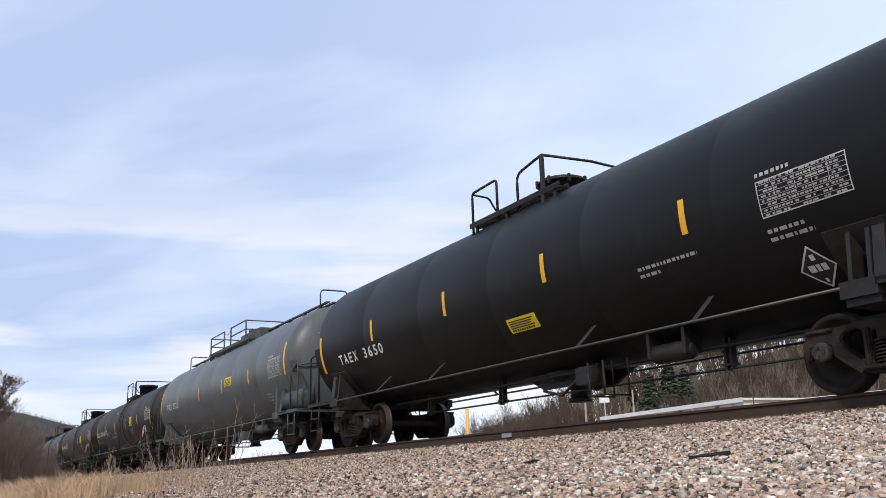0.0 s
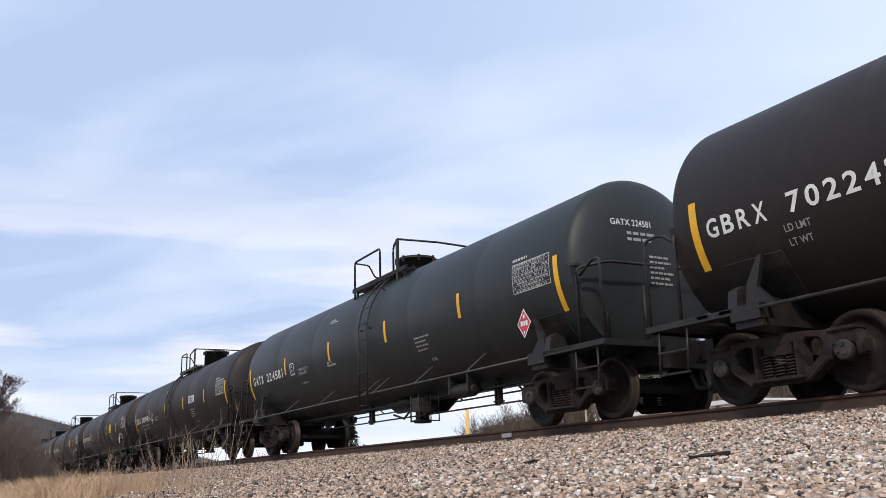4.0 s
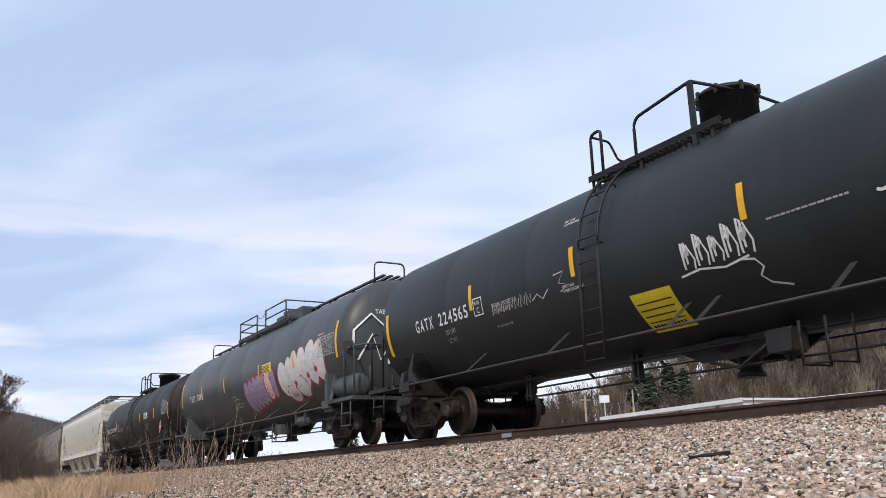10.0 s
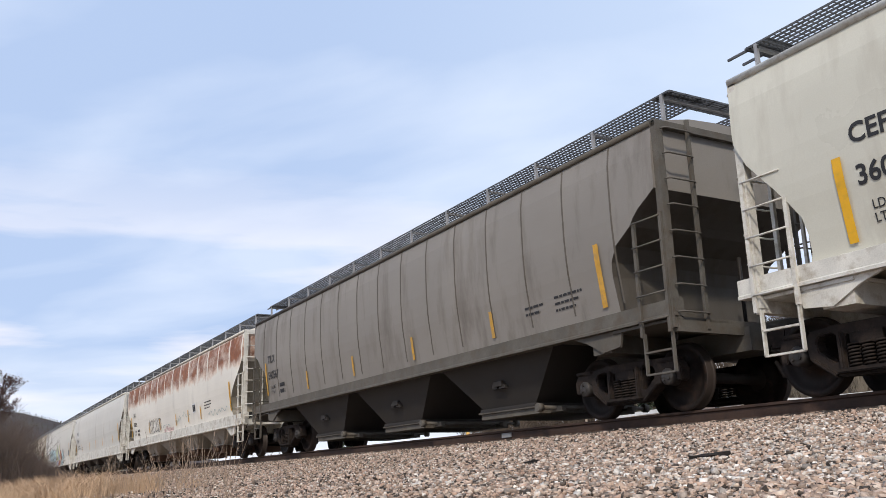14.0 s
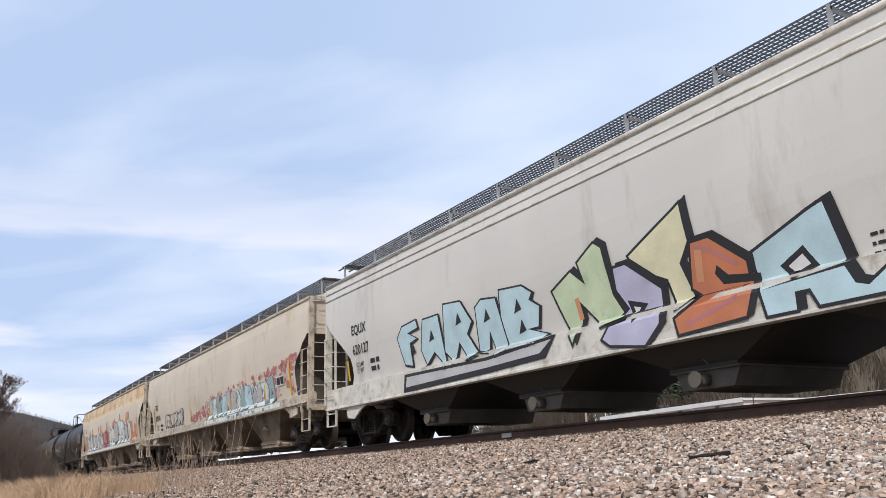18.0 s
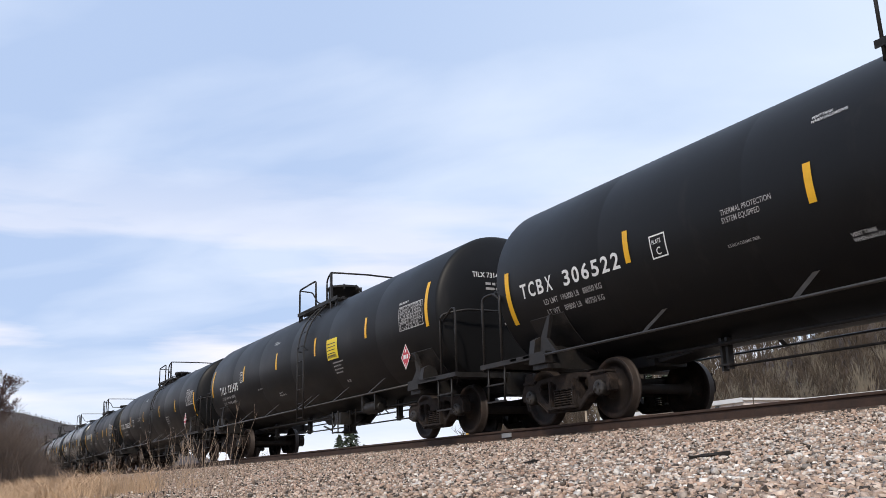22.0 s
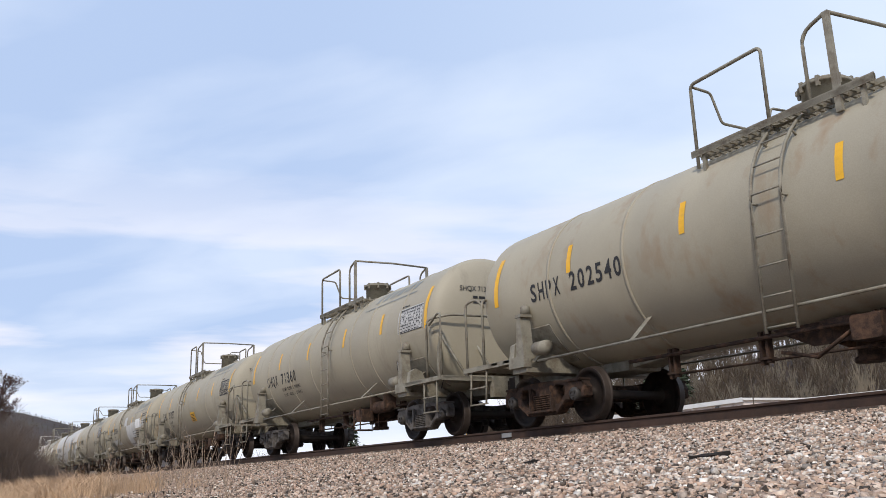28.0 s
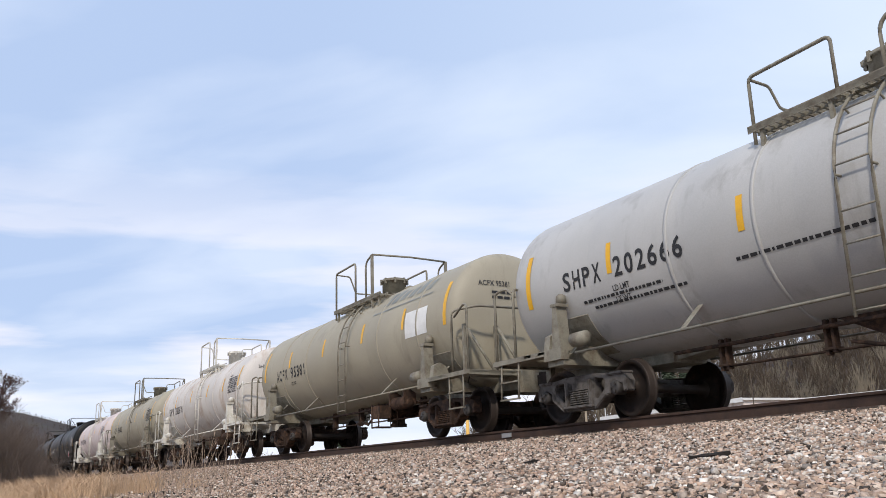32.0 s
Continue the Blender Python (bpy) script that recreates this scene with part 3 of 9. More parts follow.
def build_gravel():
    zs = np.vectorize(shoulder)

    def near(rng, n, pale=False):
        # thickest where the bank comes nearest, thinning out down the line; heaped two or three deep
        a = np.radians(29 + 45 * rng.beta(1.0, 2.2, n) if pale else rng.uniform(29, 87.3, n))
        y = -0.34 - 6.9 * rng.beta(1.0, 1.15, n) if not pale else -5.6 + 4.6 * rng.beta(1.0, 1.5, n)
        x = (EYE[1] - y) * np.tan(a)
        return np.stack([x, y, zs(y) + rng.uniform(0.0, 0.05, n)], 1)

    stones("ballast_stone", 185000, near, lambda rng, n: rng.gamma(6, 0.012 / 6, n), "loose tan, grey and pinkish crushed stone beside the rail", M["stone"], 11)
    stones("pale_stone", 9500, lambda rng, n: near(rng, n, True) + np.array([0.0, 0.0, 0.004]), lambda rng, n: rng.gamma(7, 0.0115 / 7, n), "pale grey-white crushed stone strewn over the bank", M["pale_stone"], 12)

    def between(rng, n):
        x = rng.uniform(-26, 0, n)
        y = TRACK_Y + rng.uniform(-1.15, 1.0, n)
        keep = np.abs(np.abs(y - TRACK_Y) - 0.7525) < 0.1
        y[keep] = TRACK_Y
        return np.stack([x, y, -0.232 + rng.normal(0, 0.01, n)], 1)

    stones("track_stone", 7000, between, lambda rng, n: rng.gamma(14, 0.03 / 14, n), "crushed stone filling the track between the ties", M["stone"], 13)
    for x, y, l, turn in ((-4.47, -4.28, 0.27, 38), (-6.84, -4.1, 0.15, 5)):
        bm = bmesh.new()
        box(bm, 0, 0, 0, l, 0.05, 0.03)
        bmesh.ops.subdivide_edges(bm, edges=bm.edges[:], cuts=2, use_grid_fill=True)
        for v in bm.verts:
            v.co += Vector((random.uniform(-1, 1), random.uniform(-1, 1), random.uniform(-1, 1))) * 0.008
        ob = put("wood_scrap", finish(bm, "wood_scrap"), M["char"], None, "", pose(x, y, shoulder(y) + 0.055, 0, -5, turn))
        tagged(ob, "charred black scrap of wood lying on crushed stone", "wood scrap")


# ---- running gear ----
SIDE_OUT = [(-1.13, 0.40), (-1.14, 0.56), (-1.08, 0.66), (-0.9, 0.70), (-0.62, 0.715), (-0.36, 0.745), (0.36, 0.745), (0.62, 0.715), (0.9, 0.70), (1.08, 0.66), (1.14, 0.56), (1.13, 0.40), (1.04, 0.38), (1.03, 0.52), (0.76, 0.52), (0.74, 0.38), (0.66, 0.36), (0.44, 0.20), (0.34, 0.165), (-0.34, 0.165), (-0.44, 0.20), (-0.66, 0.36), (-0.74, 0.38), (-0.76, 0.52), (-1.03, 0.52), (-1.04, 0.38)]
SIDE_HOLES = ([(-0.26, 0.27), (0.26, 0.27), (0.26, 0.62), (-0.26, 0.62)], [(0.36, 0.62), (0.36, 0.34), (0.43, 0.33), (0.60, 0.47), (0.63, 0.58), (0.58, 0.64), (0.42, 0.66)], [(-0.36, 0.62), (-0.42, 0.66), (-0.58, 0.64), (-0.63, 0.58), (-0.60, 0.47), (-0.43, 0.33), (-0.36, 0.34)])


def b_side_frame(bm):
    prism(bm, SIDE_OUT, 1, -0.085, 0.085, SIDE_HOLES)
    # flanges along the lower member, the pedestal roofs and the spring shelf
    box(bm, 0, -0.03, 0.225, 0.74, 0.26, 0.05)
    for s in (-1, 1):
        box(bm, s * 0.889, 0, 0.69, 0.36, 0.24, 0.05)
        box(bm, s * 0.30, -0.02, 0.45, 0.06, 0.24, 0.42)
        box(bm, s * 0.54, -0.02, 0.282, 0.36, 0.2, 0.04, Matrix.Rotation(radians(-36 * s), 4, "Y"))
        box(bm, s * 0.889, 0, 0.60, 0.27, 0.16, 0.1)
    sharp = [e for e in bm.edges if len(e.link_faces) == 2 and e.calc_face_angle(0) > 0.9]
    bmesh.ops.bevel(bm, geom=sharp, offset=0.014, segments=2, affect="EDGES", clamp_overlap=True)


def b_bolster(bm):
    chamfer(bm, box(bm, 0, 0, 0.60, 0.40, 2.16, 0.2), 0.03, 1)
    box(bm, 0, 0, 0.5, 0.46, 1.2, 0.16)
    lathe(bm, [(0.70, 0.2), (0.80, 0.2)], 2, 16)
    for s in (-1, 1):
        tube(bm, [(s * 0.42, -0.72, 0.42), (s * 0.42, 0.72, 0.42)], 0.05, 6)
        for t in (-0.7, 0.7):
            box(bm, s * 0.425, t, 0.42, 0.06, 0.10, 0.26)


def b_spring(bm):
    turns, per = 7, 9
    pts = [(0.064 * math.cos(2 * math.pi * i / per), 0.064 * math.sin(2 * math.pi * i / per), 0.25 + 0.26 * i / (turns * per)) for i in range(turns * per + 1)]
    tube(bm, pts, 0.0125, 5)


def b_wheelset(bm):
    prof = [(-1.125, 0.03), (-1.125, 0.10), (-1.10, 0.115), (-0.95, 0.118), (-0.94, 0.09), (-0.86, 0.09), (-0.86, 0.15), (-0.80, 0.16), (-0.775, 0.25), (-0.765, 0.37), (-0.8225, 0.385), (-0.8225, 0.452), (-0.815, 0.457), (-0.73, 0.461), (-0.715, 0.47), (-0.70, 0.483), (-0.685, 0.481), (-0.6775, 0.46), (-0.6775, 0.385), (-0.72, 0.37), (-0.74, 0.25), (-0.69, 0.16), (-0.65, 0.15), (-0.65, 0.085), (-0.3, 0.075)]
    mats = [3, 3, 3, 3, 2, 0, 0, 0, 0, 0, 0, 1, 1, 1, 1, 1, 0, 0, 0, 0, 0, 0, 2, 2]
    full = prof + [(-a, r) for a, r in prof[::-1]]
    lathe(bm, full, 1, 36, mats + [2] + mats[::-1])
    for s in (-1, 1):
        for k in range(3):
            a = 2 * math.pi * k / 3
            box(bm, 0.06 * math.cos(a), s * 1.13, 0.06 * math.sin(a), 0.034, 0.03, 0.034)
    for f in bm.faces:
        if len(f.verts) == 4 and abs(f.calc_center_median().y) > 1.126:
            f.material_index = 3


WHEELSETS = []


def shrunk(build, dz=0.0):
    """The same casting for the lighter truck with 33-inch wheels."""
    def f(bm):
        build(bm)
        for v in bm.verts:
            v.co.x *= 0.965
            v.co.z *= 0.917
    return f


def small_wheelset(bm):
    b_wheelset(bm)
    for v in bm.verts:
        v.co.x *= 0.917
        v.co.z *= 0.917


def truck(car, x, steel, label="", light=False):
    """A two-axle truck: bolster, two side frames, springs and two turning wheelsets."""
    fit = shrunk if light else (lambda b: b)
    r, base = (0.419, 0.858) if light else (0.457, 0.889)
    t = part("truck", ("bolster", light), fit(b_bolster), steel, car, label or "two-axle truck of sooty cast steel", pose(x, 0, 0))
    for s in (-1, 1):
        part("side_frame", ("frame", light), fit(b_side_frame), steel, t, "", pose(0, s * 1.0, 0))
        for dx in (-0.17, 0.0, 0.17):
            part("spring", ("coil", light), fit(b_spring), steel, t, "", pose(dx, s * 1.06, 0))
    for s in (-1, 1):
        w = part("wheelset", ("wheels", light), small_wheelset if light else b_wheelset, [M["wheel"], M["tread"], M["axle"], M["cap"]], t, "steel wheels on a rusty axle", pose(s * base, 0, r))
        WHEELSETS.append((w, s * base, r))
    return t


def b_coupler(bm):
    box(bm, -0.45, 0, 0.88, 0.9, 0.15, 0.17)
    chamfer(bm, box(bm, 0.0, 0, 0.88, 0.26, 0.34, 0.28), 0.05, 2)
    tube(bm, [(-0.3, 0.25, 0.95), (-0.3, 0.25, 0.5), (-0.1, 0.25, 0.32), (0.15, 0.25, 0.35), (0.3, 0.2, 0.55)], 0.03, 6)
    tube(bm, [(-0.55, 0.0, 1.02), (-0.55, -1.35, 1.02), (-0.55, -1.4, 0.85)], 0.014, 5)


def coupling(car, half, dx=0.0):
    for s in (-1, 1):
        part("coupler", "knuckle", b_coupler, M["truck"], car, "cast steel knuckle coupler with its air hose", pose(dx + s * (half - 0.12), 0, 0, 0, 0, 0 if s > 0 else 180))


# ---- lettering ----
def text_mesh(body, size, bold=0.0, squeeze=1.0, slant=0.0):
    key = ("text", body, size, bold, squeeze, slant)
    if key in CACHE:
        return CACHE[key]
    cu = bpy.data.curves.new("lettering", "FONT")
    cu.body, cu.size, cu.offset, cu.resolution_u, cu.shear = body, size, bold * size, 3, slant
    ob = bpy.data.objects.new("lettering", cu)
    me = bpy.data.meshes.new_from_object(ob)
    co = np.zeros(len(me.vertices) * 3)
    me.vertices.foreach_get("co", co)
    co = co.reshape(-1, 3)
    co[:, 0] *= squeeze
    faces = [tuple(p.vertices) for p in me.polygons]
    bpy.data.objects.remove(ob)
    bpy.data.curves.remove(cu)
    bpy.data.meshes.remove(me)
    CACHE[key] = (co, faces)
    return CACHE[key]


def decal(name, flat, wrap, mat, car, label=""):
    """Lays a flat figure (points u, v and faces) on a surface by wrap(u, v)."""
    co, faces = flat
    me = mesh_from(name, [wrap(p[0], p[1]) for p in co], faces)
    ob = put(name, me, mat, car, label)
    return tagged(ob, kind="stuff") if name in ("stencil", "placard_mark", "label_print") else ob


def rects(items, cut=0.25):
    """A flat figure of upright rectangles (u0, v0, u1, v1), cut so that it can follow a round surface."""
    co, faces = [], []
    for u0, v0, u1, v1 in items:
        n = max(1, int(abs(v1 - v0) / cut) + 1)
        for i in range(n + 1):
            v = v0 + (v1 - v0) * i / n
            co += [(u0, v), (u1, v)]
        o = len(co) - 2 * (n + 1)
        faces += [(o + 2 * i, o + 2 * i + 1, o + 2 * i + 3, o + 2 * i + 2) for i in range(n)]
    return co, faces


def text_bars(lines, height, gap, rng, word=(0.06, 0.2)):
    """Lines too small to read, as rows of short bars. lines: their lengths."""
    out = []
    for i, l in enumerate(lines):
        u = 0.0
        while u < l:
            w = rng.uniform(*word)
            out.append((u, -i * gap, min(l, u + w), -i * gap + height))
            u += w + height * 0.6
    return rects(out)

# ---- tank cars ----
def head_bulge(R):
    """How round a tank head is: the small old tanks have flatter heads with a tighter rim."""
    return 0.45 if R < 1.4 else 0.8


def b_tank(R, zc, cyl_half, tip, off):
    def f(bm):
        d = tip - cyl_half
        prof = []
        for i in range(13):
            a = math.pi / 2 * i / 12
            prof.append((-cyl_half - d * math.cos(a), max(0.02, R * math.sin(a) ** head_bulge(R))))
        # plate courses: shallow weld seams round the shell
        seams = [cyl_half * k / 3 for k in (-2, -1, 0, 1, 2)]
        for s in seams:
            prof += [(s - 0.06, R), (s - 0.02, R - 0.004), (s + 0.02, R - 0.004), (s + 0.06, R)]
        for i in range(13):
            a = math.pi / 2 * (1 - i / 12)
            prof.append((cyl_half + d * math.cos(a), max(0.02, R * math.sin(a) ** head_bulge(R))))
        lathe(bm, prof, 0, 72)
        bmesh.ops.translate(bm, vec=(off, 0, zc), verts=bm.verts)
    return f


def on_tank(R, zc, x0, phi0):
    phi0 = radians(phi0)
    r = R + 0.007
    return lambda u, v: (x0 + u, -r * math.cos(phi0 + v / R), zc + r * math.sin(phi0 + v / R))


def on_head(R, zc, cyl_half, tip, y0, z0, off=0.0):
    def w(u, v):
        y, z = y0 + u, z0 + v - zc
        q = min(0.999, (math.hypot(y, z) / R))
        c = math.sqrt(max(0.0, 1 - q ** (2 / head_bulge(R))))
        return (off + cyl_half + (tip - cyl_half) * c + 0.012, y, z + zc)
    return w


def b_ladder(R, zc, foot, width):
    def f(bm):
        for dx in (-width / 2, width / 2):
            pts = [(dx, -(R + 0.1), foot)]
            pts += [(dx, -(R + 0.1) * math.cos(a), zc + (R + 0.1) * math.sin(a)) for a in np.linspace(-0.02, 1.25, 10)]
            tube(bm, pts, 0.022, 6)
            for a in (0.05, 0.7):
                tube(bm, [(dx, -(R + 0.1) * math.cos(a), zc + (R + 0.1) * math.sin(a)), (dx, -(R - 0.02) * math.cos(a), zc + (R - 0.02) * math.sin(a))], 0.015, 5)
    return f


def ladder(car, R, zc, x, steel, foot=0.72, width=0.44):
    l = part("ladder", (R, zc, foot, width), b_ladder(R, zc, foot, width), steel, car, "steel ladder up the side of the tank", pose(x, 0, 0))

    def rung(bm):
        tube(bm, [(-width / 2, 0, 0), (width / 2, 0, 0)], 0.013, 5)
    z = foot + 0.06
    while z < zc:
        part("rung", width, rung, steel, l, "", pose(0, -(R + 0.1), z))
        z += 0.36
    a = 0.12
    while a < 1.2:
        part("rung", width, rung, steel, l, "", pose(0, -(R + 0.1) * math.cos(a), zc + (R + 0.1) * math.sin(a)))
        a += 0.36 / R


def side_walk(car, R, zc, half, steel, y=1.5525, z=1.02, xs=(-4.65, -2.3, 2.3, 4.65)):
    """The long grab rail along the tank's flank with its sloping brackets, both sides."""
    for s in (-1, 1):
        part("side_rail", (half, y, z), lambda bm: tube(bm, [(-half, -y, z), (half, -y, z)], 0.02, 8), M["pipe"] if steel is M["black_steel"] else steel, car, "long grab rail along the tank", pose(0, 0, 0, 0, 0, 0 if s < 0 else 180))
        for x in xs:

            def br(bm):
                a = math.asin(max(-1, min(1, (z + 0.36 - zc) / R)))
                p = Vector((0, -R * math.cos(a) + 0.01, zc + R * math.sin(a)))
                q = Vector((0, -y, z))
                w = Vector((0.05, 0, 0))
                n_ = Vector((0, 0.012, 0.008))
                vs = [bm.verts.new(v) for v in (q - w, q + w, p + w, p - w, q - w + n_, q + w + n_, p + w + n_, p - w + n_)]
                for f in ((0, 1, 2, 3), (7, 6, 5, 4), (0, 4, 5, 1), (1, 5, 6, 2), (2, 6, 7, 3), (3, 7, 4, 0)):
                    bm.faces.new([vs[i] for i in f])
            part("bracket", (R, zc, y, z), br, M["pipe"] if steel is M["black_steel"] else steel, car, "", pose(x * -s, 0, 0, 0, 0, 0 if s < 0 else 180))


def top_platform(car, R, zc, deck, style, steel, H, manway_r=0.42, manway_h=0.36, spot_x=None):
    """The walk round the manway: deck strips at both sides, a cage of bent rails, the manway and its valves."""
    top = zc + R
    x0, x1, x2, x3 = deck
    dz = top - 0.16
    key = (R, zc, deck, H, style)

    def man(bm):
        lathe(bm, [(top - 0.2, manway_r), (top + manway_h, manway_r), (top + manway_h, manway_r + 0.04), (top + manway_h + 0.04, manway_r + 0.04)], 2, 28)
    mx = spot_x if spot_x is not None else (0.25 if style == "bent" else 0.95)
    mw = part("manway", (R, zc, manway_r, manway_h), man, steel, car, "round manway housing on the tank top", pose(mx, 0, 0))

    def lid(bm):
        lathe(bm, [(top + manway_h + 0.045, manway_r + 0.02), (top + manway_h + 0.075, manway_r), (top + manway_h + 0.10, manway_r * 0.6), (top + manway_h + 0.11, 0.05)], 2, 28)
        box(bm, -manway_r, 0, top + manway_h + 0.06, 0.16, 0.2, 0.07)
    part("lid", (R, zc, manway_r, manway_h), lid, steel, mw)
    for k in range(8):
        a = 2 * math.pi * (k + 0.5) / 8
        part("bolt", "eye", lambda bm: box(bm, 0, 0, 0, 0.045, 0.045, 0.14), steel, mw, "", pose(manway_r * 1.08 * math.cos(a), manway_r * 1.08 * math.sin(a), top + manway_h + 0.01))

    def valve(bm):
        lathe(bm, [(top - 0.05, 0.09), (top + 0.12, 0.09), (top + 0.13, 0.13), (top + 0.17, 0.13), (top + 0.22, 0.05)], 2, 12)
        box(bm, 0.2, 0, top + 0.04, 0.3, 0.1, 0.1)
    part("valve", (R, zc), valve, steel, car, "", pose(mx + manway_r + 0.35, 0.1, 0))
    for s in (-1, 1):
        def plat(bm, s=s):
            n = int((x3 + 0.5 - x0) / 0.11)
            for i in range(n):
                x = x0 - 0.05 + (x3 + 0.5 - x0) * i / n
                bbox(bm, x, x + 0.03, s * 0.66, s * 1.02, dz - 0.03, dz + 0.01)
            for y in (0.66, 0.84, 1.02):
                bbox(bm, x0 - 0.08, x3 + 0.48, s * (y - 0.015), s * (y + 0.015), dz - 0.05, dz + 0.02)
            bbox(bm, x0 - 0.08, x3 + 0.48, s * 1.02, s * 1.035, dz - 0.06, dz + 0.035)
            for xx in (x0 + 0.1, (x0 + x3) / 2, x3 + 0.3):
                bbox(bm, xx - 0.025, xx + 0.025, s * 0.95, s * 1.0, dz - 0.3, dz - 0.03)
        part("platform", key + (s,), plat, steel, car, "open steel grating walk beside the manway")
    zt = top + H
    mid = dz + (zt - dz) * 0.52
    if style == "square":
        for s in (-1, 1):
            for a, b in ((x0, x1), (x2, x3)):
                def rail(bm, a=a, b=b, s=s):
                    for h in (mid, zt):
                        tube(bm, [(a, s, h), (b, s, h)], 0.022, 6)
                    for xx in (a, b):
                        tube(bm, [(xx, s, dz - 0.2), (xx, s, zt)], 0.026, 6)
                part("handrail", key + (a, s), rail, steel, car, "square pipe handrail")
        for xx in (x0, x3):
            part("cross_rail", key + (xx,), lambda bm: [tube(bm, [(xx, -1, h), (xx, 1, h)], 0.022, 6) for h in (mid, zt)], steel, car)
        part("dome_box", key, lambda bm: chamfer(bm, bbox(bm, x2 - 0.05, x3 + 0.35, -0.62, 0.62, top - 0.2, top + 0.2), 0.03, 1), steel, car, "low fittings housing")
        part("chain", key, lambda bm: tube(bm, [(x1 + (x2 - x1) * u, -1.0, zt - 0.03 - 0.14 * (1 - (2 * u - 1) ** 2)) for u in np.linspace(0, 1, 9)], 0.008, 5), steel, car, "slack safety chain")
    else:
        for s in (-1, 1):
            def r1(bm, s=s):
                tube(bm, bend([(x0, s, dz - 0.22), (x0, s, zt - 0.02), (x1, s, zt), (x1, s, dz - 0.1)], 0.09), 0.025, 6)
            part("handrail", key + ("low", s), r1, steel, car, "bent pipe handrail")

            def r2(bm, s=s):
                tube(bm, bend([(x2, s, dz - 0.1), (x2, s, zt - 0.12), (x3, s, zt), (x3, s * 0.9, zt)], 0.16), 0.025, 6)
                bbox(bm, x3 - 0.04, x3 + 0.04, s * 0.98, s * 1.03, dz - 0.25, zt)
            part("handrail", key + ("high", s), r2, steel, car, "bent pipe handrail with a stout post")

        def cr(bm):
            tube(bm, [(x3, -1.0, zt), (x3 + 0.1, 0, zt), (x3, 1.0, zt)], 0.024, 6)
        part("cross_rail", key + ("b",), cr, steel, car)
        part("cross_rail", key + ("a",), lambda bm: tube(bm, bend([(x0, -1.0, zt - 0.04), (x0, -0.62, zt - 0.06), (x0, -0.45, mid), (x0, 0.45, mid), (x0, 0.62, zt - 0.06), (x0, 1.0, zt - 0.04)], 0.06), 0.02, 6), steel, car)


